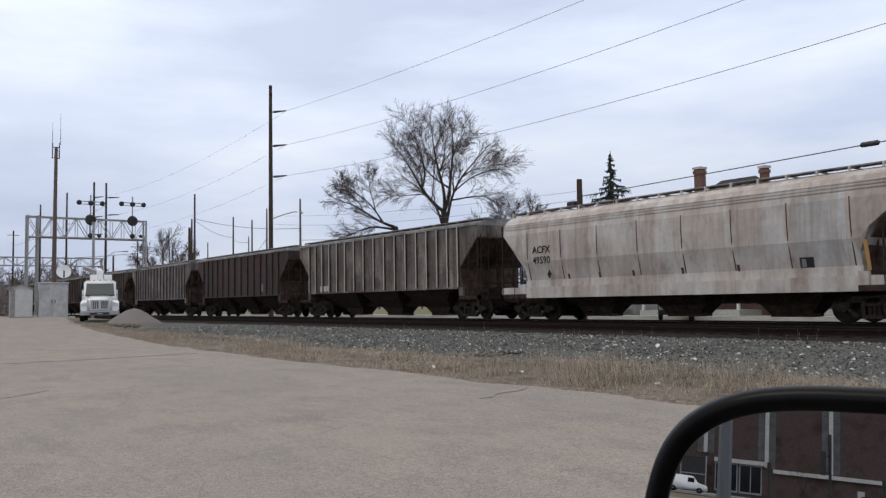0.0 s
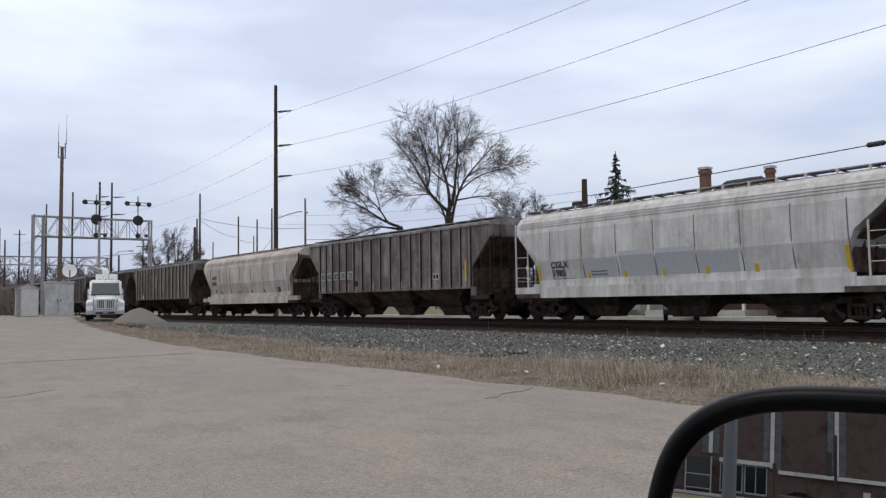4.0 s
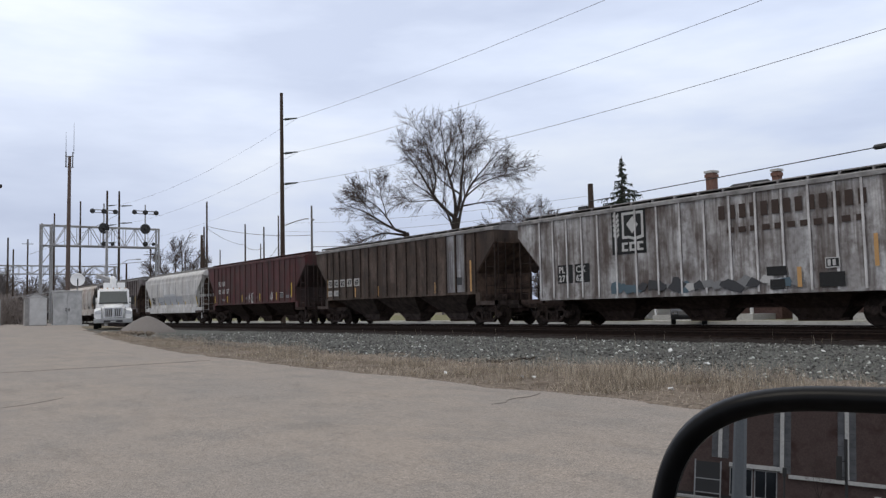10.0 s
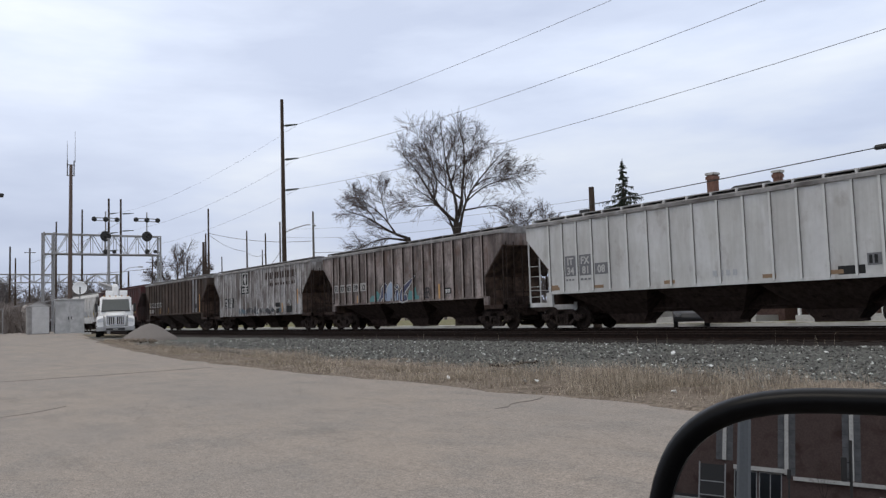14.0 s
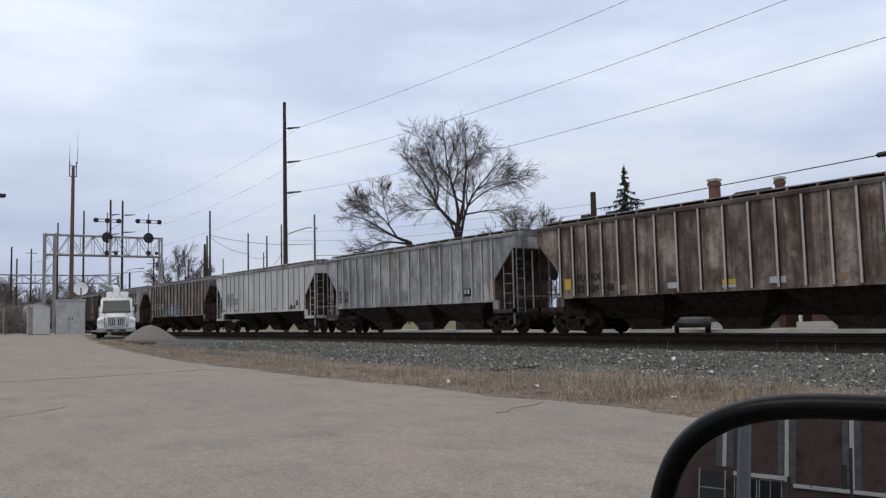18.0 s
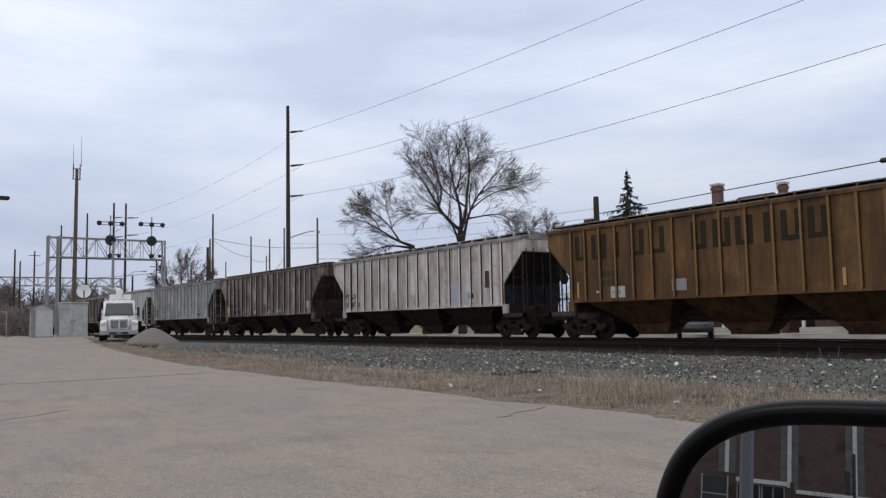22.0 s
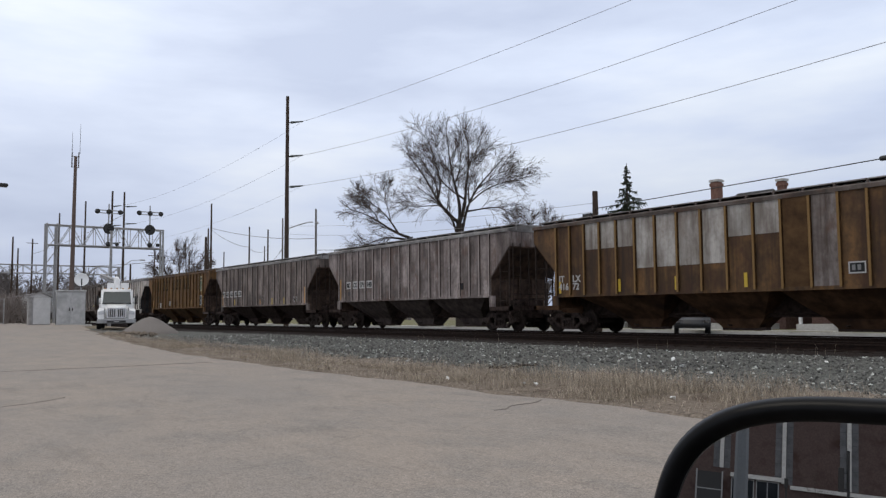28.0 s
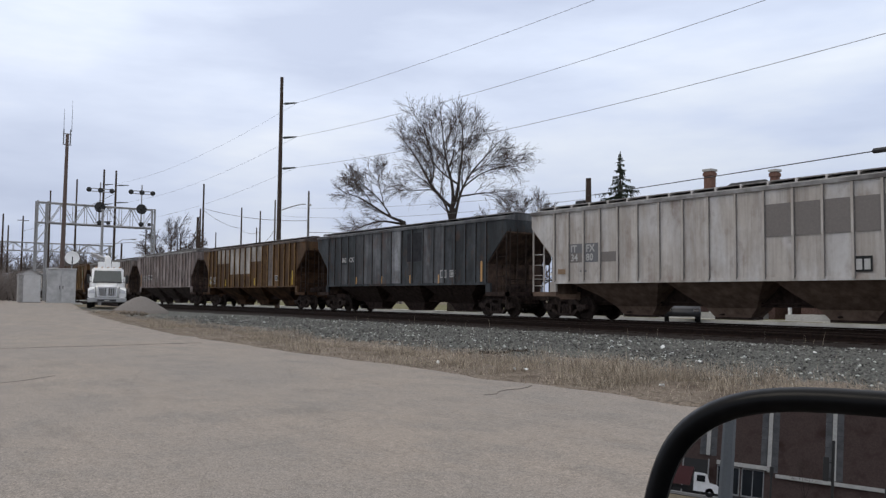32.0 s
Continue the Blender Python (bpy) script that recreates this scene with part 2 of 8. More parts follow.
rail_head = surface("worn rail head", (0.10, 0.08, 0.066), (0.18, 0.15, 0.13), 20, 0.4, 0.7, 0.05)
tie_mat = surface("creosoted oak", (0.008, 0.006, 0.005), (0.030, 0.022, 0.018), 9, 0.9, 0, 0.6, 0.01, stretch=(6, 1, 6))
road_mat = surface("grey road asphalt", (0.16, 0.16, 0.16), (0.27, 0.268, 0.26), 30, 0.9, 0, 0.3, 0.01, (0.2, 0.2, 0.195), 0.2)
concrete = surface("pale concrete", (0.38, 0.37, 0.35), (0.55, 0.54, 0.51), 10, 0.9, 0, 0.3, 0.01, (0.3, 0.29, 0.27), 0.5)
lawn_mat = surface("winter lawn", (0.10, 0.10, 0.05), (0.22, 0.20, 0.11), 6, 0.95, 0, 0.6, 0.03)
wood_pole = surface("weathered pole wood", (0.035, 0.026, 0.021), (0.095, 0.07, 0.055), 9, 0.9, 0, 0.5, 0.01, stretch=(6, 6, 0.5))
grey_pole = surface("silvered pole wood", (0.10, 0.09, 0.085), (0.2, 0.185, 0.17), 9, 0.9, 0, 0.5, 0.01, stretch=(6, 6, 0.5))
galv = surface("galvanised steel", (0.235, 0.232, 0.228), (0.38, 0.375, 0.37), 6, 0.6, 0.2, 0.08)
alu = surface("dull aluminium sheet", (0.38, 0.38, 0.373), (0.54, 0.536, 0.526), 2.5, 0.5, 0.3, 0.05, stain=(0.33, 0.33, 0.32), stain_scale=0.9)
black_steel = flat("black painted steel", (0.022, 0.021, 0.02), 0.6)
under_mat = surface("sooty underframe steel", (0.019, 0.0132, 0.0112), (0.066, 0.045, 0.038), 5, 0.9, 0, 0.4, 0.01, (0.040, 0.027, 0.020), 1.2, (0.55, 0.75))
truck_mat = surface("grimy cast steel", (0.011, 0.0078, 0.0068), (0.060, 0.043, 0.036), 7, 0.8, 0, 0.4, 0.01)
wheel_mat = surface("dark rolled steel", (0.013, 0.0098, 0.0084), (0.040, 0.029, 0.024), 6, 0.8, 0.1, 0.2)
bark = surface("grey-brown bark", (0.022, 0.018, 0.016), (0.075, 0.06, 0.05), 10, 0.95, 0, 0.8, 0.02, stretch=(4, 4, 1))
twig_mat = surface("thin bare twigs", (0.05, 0.039, 0.034), (0.115, 0.089, 0.077), 3, 0.95, 0, 0.1)
needle_mat = surface("dark spruce needles", (0.012, 0.018, 0.012), (0.05, 0.06, 0.04), 4, 0.9, 0, 0.2)
white_paint = surface("white vehicle paint", (0.80, 0.80, 0.79), (0.86, 0.86, 0.85), 3, 0.3, 0, 0.03, stain=(0.74, 0.73, 0.71), stain_scale=1.0)
glass_dark = flat("tinted glass", (0.012, 0.014, 0.016), 0.08)
glass_dark.node_tree.nodes["Principled BSDF"].inputs["Specular IOR Level"].default_value = 0.25
chrome = flat("chromed metal", (0.6, 0.6, 0.6), 0.2, 1.0)
rubber = flat("black rubber", (0.018, 0.018, 0.018), 0.85)
brick_red = surface("dark red brick", (0.074, 0.052, 0.046), (0.110, 0.078, 0.069), 6, 0.9, 0, 0.4, 0.01, (0.058, 0.036, 0.031), 0.5)
stone_pale = surface("pale limestone", (0.42, 0.41, 0.38), (0.60, 0.58, 0.54), 4, 0.85, 0, 0.2)

# ---- mesh helpers ----
def part(name, bm, material, parent=None, label="", smooth=False):
    me = bpy.data.meshes.new(name)
    bm.normal_update()
    bm.to_mesh(me)
    bm.free()
    if smooth:
        for p in me.polygons:
            p.use_smooth = True
    me.materials.append(material)
    ob = new(name, me)
    ob.parent = parent
    if label:
        ob["label"] = label
    return ob


def part_copy(src, parent, m=None, material=None):
    """One more object on the same mesh."""
    ob = new(src.name.split(".")[0], src.data)
    ob.parent = parent
    if m is not None:
        ob.matrix_basis = m
    return ob


def thing(name, m, label, category, group="", kind=""):
    e = new(name)
    e.empty_display_size = 0.2
    e.matrix_basis = m
    return tagged(e, label, category, group, kind)


def box(bm, x0, x1, y0, y1, z0, z1, bevel=0.0):
    vs = [bm.verts.new(c) for c in ((x0, y0, z0), (x1, y0, z0), (x1, y1, z0), (x0, y1, z0), (x0, y0, z1), (x1, y0, z1), (x1, y1, z1), (x0, y1, z1))]
    fs = [bm.faces.new([vs[i] for i in f]) for f in ((3, 2, 1, 0), (4, 5, 6, 7), (0, 1, 5, 4), (1, 2, 6, 5), (2, 3, 7, 6), (3, 0, 4, 7))]
    if bevel:
        bmesh.ops.bevel(bm, geom=list({e for f in fs for e in f.edges}), offset=bevel, segments=2, affect="EDGES", profile=0.5)
    return vs


def boxes(*dims, bevel=0.0):
    bm = bmesh.new()
    for d in dims:
        box(bm, *d, bevel=bevel)
    return bm


def tube(bm, a, b, r0, r1=None, n=8, caps=True):
    """A tapered bar from a to b."""
    a, b = Vector(a), Vector(b)
    r1 = r0 if r1 is None else r1
    ax = (b - a).normalized()
    up = Vector((0, 0, 1)) if abs(ax.z) < 0.9 else Vector((1, 0, 0))
    u = ax.cross(up).normalized()
    w = ax.cross(u)
    rings = []
    for p, r in ((a, r0), (b, r1)):
        rings.append([bm.verts.new(p + (u * math.cos(t) + w * math.sin(t)) * r) for t in (2 * math.pi * i / n for i in range(n))])
    for i in range(n):
        bm.faces.new((rings[0][i], rings[0][(i + 1) % n], rings[1][(i + 1) % n], rings[1][i]))
    if caps:
        bm.faces.new(rings[0][::-1])
        bm.faces.new(rings[1])


def tubes(*bars, n=8):
    bm = bmesh.new()
    for b in bars:
        tube(bm, *b, n=n)
    return bm


def prism(bm, outline, axis, lo, hi):
    """A closed outline of (u, v) pushed along an axis from lo to hi; y: (x, z), x: (y, z), z: (x, y)."""
    def at(u, v, w):
        return {"y": (u, w, v), "x": (w, u, v), "z": (u, v, w)}[axis]
    a = [bm.verts.new(at(u, v, lo)) for u, v in outline]
    b = [bm.verts.new(at(u, v, hi)) for u, v in outline]
    n = len(outline)
    for i in range(n):
        bm.faces.new((a[i], a[(i + 1) % n], b[(i + 1) % n], b[i]))
    bm.faces.new(a[::-1])
    bm.faces.new(b)
    bmesh.ops.recalc_face_normals(bm, faces=bm.faces[:])


def lathe(bm, profile, axis="y", n=24, at=(0, 0, 0)):
    """Turns a profile of (radius, along) round an axis."""
    rings = []
    for r, h in profile:
        ring = []
        for i in range(n):
            t = 2 * math.pi * i / n
            c, s = r * math.cos(t), r * math.sin(t)
            p = {"y": (c, h, s), "z": (c, s, h), "x": (h, c, s)}[axis]
            ring.append(bm.verts.new(Vector(p) + Vector(at)))
        rings.append(ring)
    for a, b in zip(rings, rings[1:]):
        for i in range(n):
            bm.faces.new((a[i], a[(i + 1) % n], b[(i + 1) % n], b[i]))
    bm.faces.new(rings[0][::-1])
    bm.faces.new(rings[-1])
    bmesh.ops.recalc_face_normals(bm, faces=bm.faces[:])


def join_raw(name, verts, faces, material, label="", category="", kind="", parent=None):
    me = bpy.data.meshes.new(name)
    me.from_pydata(verts, [], faces)
    me.materials.append(material)
    ob = new(name, me)
    ob.parent = parent
    return tagged(ob, label, category, "", kind)


def letters(text, size, name="lettering", spacing=1.0):
    """Flat lettering of the built-in face, as a mesh in the x-z plane, read from -y."""
    cu = bpy.data.curves.new("t", "FONT")
    cu.body, cu.size, cu.extrude, cu.space_character, cu.resolution_u = text, size, 0.003, spacing, 2
    cu.offset = 0.022 * size
    tmp = bpy.data.objects.new("t", cu)
    me = bpy.data.meshes.new_from_object(tmp)
    bpy.data.objects.remove(tmp)
    bpy.data.curves.remove(cu)
    me.transform(Matrix.Rotation(radians(90), 4, "X"))
    me.name = name
    return me


# ---- plan ----
TRAIN_Y, NEAR_Y = 24.42, 20.15      # the two track centre lines, both along x
RAIL_Z = 0.40                       # top of rail
HALF_GAUGE = 0.755


def smooth01(u):
    u = min(1.0, max(0.0, u))
    return u * u * (3 - 2 * u)


def land(x, y):
    """Height of the lot: level near the car, rising gently towards the cabinets."""
    rise = 0.60 * smooth01((-20 - x) / 55) * (1 - smooth01((y - 15.5) / 3.0))
    return rise


def edge_y(x):
    """Where the lot ends and the verge begins."""
    return 8.0 + 0.0021 * (x + 10) ** 2 * (1 if x < -10 else 0.9) - 0.0000128 * max(0.0, -x - 28) ** 3 + 0.18 * noise.noise((x * 0.45, 3, 0)) + 0.07 * noise.noise((x * 2.1, 8, 0))


def bed_y(x):
    """Where the verge gives way to ballast."""
    return 10.7 + 0.02 * max(0.0, -x - 10) + 0.45 * noise.noise((x * 0.35, 1, 0)) + 0.2 * noise.noise((x * 1.3, 5, 0))


def dark_y(x):
    """Where the oily brown shoulder of the near track begins."""
    return 16.9 + 0.3 * noise.noise((x * 0.5, 2, 0)) + 0.25 * noise.noise((x * 1.9, 6, 0))


def bed_z(x, y):
    """Surface of verge and ballast from the lot to the ties."""
    u = smooth01((y - 9.5) / 8.3)
    return max(land(x, y), 0.0) * (1 - u) + 0.20 * u + 0.01


def sheet(xs, ys, height):
    verts = [(x, y, height(x, y)) for x in xs for y in ys]
    n = len(ys)
    faces = [(i * n + j, (i + 1) * n + j, (i + 1) * n + j + 1, i * n + j + 1) for i in range(len(xs) - 1) for j in range(n - 1)]
    return verts, faces


def frange(a, b, step):
    return [a + step * i for i in range(int(round((b - a) / step)) + 1)]


def build_ground():
    xs = [-2500, -1200, -600, -300, -200] + frange(-150, 60, 5) + [100, 200, 400, 1000, 2500]
    ys = [-2500, -1000, -500, -250, -150] + frange(-120, 10, 10) + frange(12, 40, 2) + [60, 100, 200, 400, 1000, 2500]
    v, f = sheet(xs, ys, lambda x, y: land(x, y) - 0.10)
    join_raw("ground", v, f, earth, "dry winter earth with dead grass to the horizon", "ground", "structure")
    # the lot, one sheet up to a ragged edge
    xs = frange(-90, 30, 0.5)
    verts, faces = [], []
    rows = 26
    for x in xs:
        e = edge_y(x)
        for j in range(rows):
            y = -60 + (e + 60) * (1 - (1 - j / (rows - 1)) ** 2.2)
            verts.append((x, y, land(x, y) + 0.012 * noise.noise((x * 0.3, y * 0.3, 0)) - (0.02 if j == rows - 1 else 0)))
    for i in range(len(xs) - 1):
        for j in range(rows - 1):
            faces.append((i * rows + j, (i + 1) * rows + j, (i + 1) * rows + j + 1, i * rows + j + 1))
    lot = join_raw("parking_lot", verts, faces, asphalt, "pale worn asphalt lot of tan aggregate with fine cracks", "pavement", "structure")
    for p in lot.data.polygons:
        p.use_smooth = True
    # verge: from the lot's edge to the ballast
    verts, faces = [], []
    xs, rows = frange(-95, 30, 0.5), 14
    for x in xs:
        a, b = edge_y(x) - 0.35, bed_y(x) + 0.8
        for j in range(rows):
            y = a + (b - a) * j / (rows - 1)
            verts.append((x, y, bed_z(x, y) - (0.05 if j == 0 else 0) + 0.05 * noise.noise((x * 0.9, y * 0.9, 4)) * (j > 0)))
    for i in range(len(xs) - 1):
        for j in range(rows - 1):
            faces.append((i * rows + j, (i + 1) * rows + j, (i + 1) * rows + j + 1, i * rows + j + 1))
    join_raw("verge", verts, faces, verge_mat, "strip of bare soil under dry grass beside the ballast", "verge", kind="structure")
    # ballast bed under both tracks
    verts, faces = [], []
    xs = [-700, -500, -350, -250, -180, -140] + frange(-110, 40, 1.0) + [80, 160, 300, 500]
    cols = frange(10.6, 17.6, 0.5) + [18.2, 18.8, 21.5, 22.9, 25.8, 26.4, 27.2, 28.2]
    for x in xs:
        for y in cols:
            z = bed_z(x, y) if y < 18 else (0.20 if y < 26.5 else 0.20 - 0.16 * (y - 26.4))
            verts.append((x, y + 0.3 * noise.noise((x * 0.4, y, 2)) * (y < 11.5), z + 0.02 * noise.noise((x * 1.7, y * 1.7, 1)) - (0.06 if y < 11 else 0)))
    n = len(cols)
    for i in range(len(xs) - 1):
        for j in range(n - 1):
            faces.append((i * n + j, (i + 1) * n + j, (i + 1) * n + j + 1, i * n + j + 1))
    join_raw("ballast_bed", verts, faces, ballast_mat, "bed of crushed grey stone ballast under two tracks", "ballast", kind="structure")
    verts, faces = [], []
    xs = frange(-70, 12, 0.4)
    for x in xs:
        for j in range(4):
            y = dark_y(x) + (19.0 - dark_y(x)) * j / 3
            verts.append((x, y, bed_z(x, min(y, 17.9)) + (-0.01 if j == 0 else 0.015)))
    for i in range(len(xs) - 1):
        for j in range(3):
            k = i * 4 + j
            faces.append((k, k + 4, k + 5, k + 1))
    join_raw("ballast_shoulder", verts, faces, track_dirt, "oily brown shoulder of the ballast beside the near track", "ballast", kind="structure")
    # street, kerb and pavement beyond the tracks
    bm = boxes((-260, 120, 30.2, 37.0, -0.05, 0.06))
    tagged(part("road", bm, road_mat), "grey asphalt street beyond the tracks", "road", "", "structure")
    bm = boxes((-260, 120, 37.0, 37.16, -0.05, 0.20))
    box(bm, -260, 120, 30.04, 30.2, -0.05, 0.14)
    tagged(part("kerb", bm, concrete), "pale concrete kerbs along the street", "kerb", "", "structure")
    bm = boxes((-260, 120, 38.4, 39.8, -0.05, 0.205))
    tagged(part("pavement", bm, concrete), "pale concrete pavement behind the kerb", "pavement", "", "structure")
    bm = boxes((-260, 120, 37.16, 38.4, -0.05, 0.19), (-260, 120, 39.8, 75, -0.05, 0.19))
    tagged(part("lawn", bm, lawn_mat), "winter lawn in front of the houses", "lawn", "", "structure")


build_ground()


def lot_cracks():
    """Thin tarred joints and open cracks in the lot, each a jagged dark strip."""
    rng = random.Random(91)
    tar = surface("dark crack filler", (0.12, 0.106, 0.093), (0.20, 0.178, 0.156), 14, 0.9, 0, 0.2)
    for (xa, ya), (xb, yb), w in (((-19.7, -6.0), (-20.7, 7.5), 0.035), ((-8.0, 6.5), (-8.5, 7.8), 0.016), ((-11.5, 0.5), (-13.2, 2.6), 0.012)):
        n = max(6, int(abs(yb - ya) / 0.3))
        verts, faces = [], []
        for i in range(n + 1):
            u = i / n
            x, y = xa + (xb - xa) * u + rng.gauss(0, 0.035), ya + (yb - ya) * u
            h = w * rng.uniform(0.3, 1.0) * (1 if 0 < i < n else 0.2)
            z = land(x, y) + 0.012 * noise.noise((x * 0.3, y * 0.3, 0))
            verts += [(x - h, y, z + 0.006), (x + h, y, z + 0.006), (x + h, y, z - 0.03), (x - h, y, z - 0.03)]
        for i in range(n):
            k = i * 4
            faces += [(k + j, k + (j + 1) % 4, k + 4 + (j + 1) % 4, k + 4 + j) for j in range(4)]
        join_raw("crack", verts, faces, tar, "thin dark crack across the pale asphalt lot", "crack", "structure")


lot_cracks()


def rail_outline():
    return [(-0.07, 0), (0.07, 0), (0.07, 0.012), (0.012, 0.03), (0.012, 0.125), (0.036, 0.14), (0.036, 0.168), (0.028, 0.175), (-0.028, 0.175), (-0.036, 0.168), (-0.036, 0.14), (-0.012, 0.125), (-0.012, 0.03), (-0.07, 0.012)]


def build_track(y, name, label, head):
    t = thing(name, pose(0, y, 0), label, "railway track", "parallel tracks", "structure")
    for s in (-HALF_GAUGE, HALF_GAUGE):
        bm = bmesh.new()
        prism(bm, [(u + s, v + RAIL_Z - 0.175) for u, v in rail_outline()], "x", -650, 450)
        part("rail", bm, rail_side, t)
        part("rail_head", boxes((-650, 450, s - 0.026, s + 0.026, RAIL_Z - 0.002, RAIL_Z + 0.003)), head, t, "worn shining top of the rail")
    # oily strip between the rails
    part("track_bed", boxes((-650, 450, -1.0, 1.0, 0.12, 0.205)), track_dirt, t)
    tie = None
    for i in range(150):
        x = -62 + i * 0.54
        if tie is None:
            tie = part("tie", boxes((-0.115, 0.115, -1.3, 1.3, -0.15, 0.02), bevel=0.012), tie_mat, t)
            tie.matrix_basis = pose(x, 0, 0.225)
        else:
            part_copy(tie, t, pose(x + random.uniform(-0.03, 0.03), random.uniform(-0.04, 0.04), 0.225 - random.uniform(0, 0.012), 0, 0, random.uniform(-0.7, 0.7)))
    bm = bmesh.new()
    for i in range(200):
        x = -62 - (i + 1) * 0.54
        box(bm, x - 0.115, x + 0.115, -1.3, 1.3, 0.1, 0.235)
    far = part("far_ties", bm, tie_mat, t)
    far["kind"] = "stuff"


build_track(NEAR_Y, "near_track", "empty railway track with dark rusty rails on wooden ties", rail_side)
build_track(TRAIN_Y, "main_track", "railway track in use with worn rails on wooden ties", rail_head)

# ---- the train: covered grain hoppers ----
def freight_truck(parent, x):
    """A two-axle bogie: side frames, bolster, springs, bearing caps; its axles turn."""
    t = new("bogie")
    t.parent = parent
    t.matrix_basis = pose(x, 0, 0)
    if "bogie" not in PARTS:
        bm = bmesh.new()
        # outer ring of the casting with two open windows either side of the spring nest
        prism(bm, [(-1.16, 0.42), (-0.70, 0.42), (-0.66, 0.60), (-1.16, 0.61)], "y", -0.09, 0.09)
        prism(bm, [(1.16, 0.42), (0.70, 0.42), (0.66, 0.60), (1.16, 0.61)], "y", -0.09, 0.09)
        prism(bm, [(-0.80, 0.60), (0.80, 0.60), (0.56, 0.80), (-0.56, 0.80)], "y", -0.08, 0.08)
        prism(bm, [(-0.78, 0.42), (-0.66, 0.42), (-0.32, 0.20), (-0.36, 0.14), (-0.48, 0.14)], "y", -0.08, 0.08)
        prism(bm, [(0.78, 0.42), (0.66, 0.42), (0.32, 0.20), (0.36, 0.14), (0.48, 0.14)], "y", -0.08, 0.08)
        prism(bm, [(-0.46, 0.14), (0.46, 0.14), (0.40, 0.24), (-0.40, 0.24)], "y", -0.08, 0.08)
        prism(bm, [(-0.36, 0.20), (-0.27, 0.20), (-0.24, 0.62), (-0.36, 0.62)], "y", -0.07, 0.07)
        prism(bm, [(0.36, 0.20), (0.27, 0.20), (0.24, 0.62), (0.36, 0.62)], "y", -0.07, 0.07)
        f = part("side_frame", bm, truck_mat, t)
        PARTS["side_frame"] = f
        bm = bmesh.new()
        for sx in (-0.13, 0.0, 0.13):
            lathe(bm, [(0.055, 0.24), (0.055, 0.26)] + [(0.05 + 0.012 * (k % 2), 0.26 + 0.022 * k) for k in range(10)] + [(0.055, 0.5)], "z", 10, (sx, 0, 0))
        PARTS["springs"] = part("spring_nest", bm, truck_mat, t)
        bm = bmesh.new()
        prism(bm, [(-0.23, 0.50), (0.23, 0.50), (0.20, 0.74), (-0.20, 0.74)], "y", -1.08, 1.08)
        PARTS["bolster"] = part("bolster", bm, truck_mat, t)
        bm = bmesh.new()
        tube(bm, (0, -1.0, 0), (0, 1.0, 0), 0.075, n=12)
        for s in (-1, 1):
            prof = [(0.10, s * 0.66), (0.13, s * 0.68), (0.15, s * 0.72), (0.36, s * 0.735), (0.40, s * 0.70), (0.455, s * 0.70), (0.457, s * 0.79), (0.40, s * 0.825), (0.38, s * 0.80), (0.16, s * 0.775), (0.13, s * 0.83), (0.09, s * 0.84)]
            lathe(bm, prof, "y", 28)
        PARTS["wheelset"] = part("wheelset", bm, wheel_mat, t, "", False)
        bm = bmesh.new()
        lathe(bm, [(0.14, -0.12), (0.15, -0.04), (0.15, 0.06), (0.10, 0.09)], "y", 14)
        PARTS["cap"] = part("bearing_cap", bm, truck_mat, t)
        first = True
    else:
        first = False
    PARTS["bogie"] = True
    def put(key, m, reuse):
        src = PARTS[key]
        if first and reuse:
            src.matrix_basis = m
            return src
        return part_copy(src, t, m)
    put("side_frame", pose(0, -1.0, 0), True)
    put("side_frame", pose(0, 1.0, 0), False)
    put("springs", pose(0, -1.0, 0), True)
    put("springs", pose(0, 1.0, 0), False)
    put("bolster", pose(0, 0, 0), True)
    put("cap", pose(-0.89, -1.03, 0.457, 180, 0, 0), True)
    put("cap", pose(0.89, -1.03, 0.457, 180, 0, 0), False)
    for i, ax in enumerate((-0.89, 0.89)):
        w = put("wheelset", pose(ax, 0, 0.457), i == 0)
        WHEELS.append((w, ax))
    return t


PARTS, WHEELS, CARS = {}, [], []


def ladder_bm(h, w=0.42, along="x", rungs=None):
    bm = bmesh.new()
    a = (lambda u, z: (u, 0, z)) if along == "x" else (lambda u, z: (0, u, z))
    tube(bm, a(0, 0), a(0, h), 0.022, n=6)
    tube(bm, a(w, 0), a(w, h), 0.022, n=6)
    for i in range(rungs or int(h / 0.42)):
        z = 0.2 + i * 0.42
        if z < h:
            tube(bm, a(0, z), a(w, z), 0.011, n=6)
    return bm


SMOOTH_SIDE = [(1.36, 1.36), (1.50, 2.03), (1.585, 2.4), (1.60, 3.0), (1.585, 3.55), (1.50, 3.95), (1.36, 4.18), (1.10, 4.33), (0.6, 4.45)]


def side_at(z):
    """How far out the bulging side of a smooth car stands at a height."""
    for (a, z0), (b, z1) in zip(SMOOTH_SIDE, SMOOTH_SIDE[1:]):
        if z <= z1:
            return a + (b - a) * (z - z0) / (z1 - z0)
    return 0.6


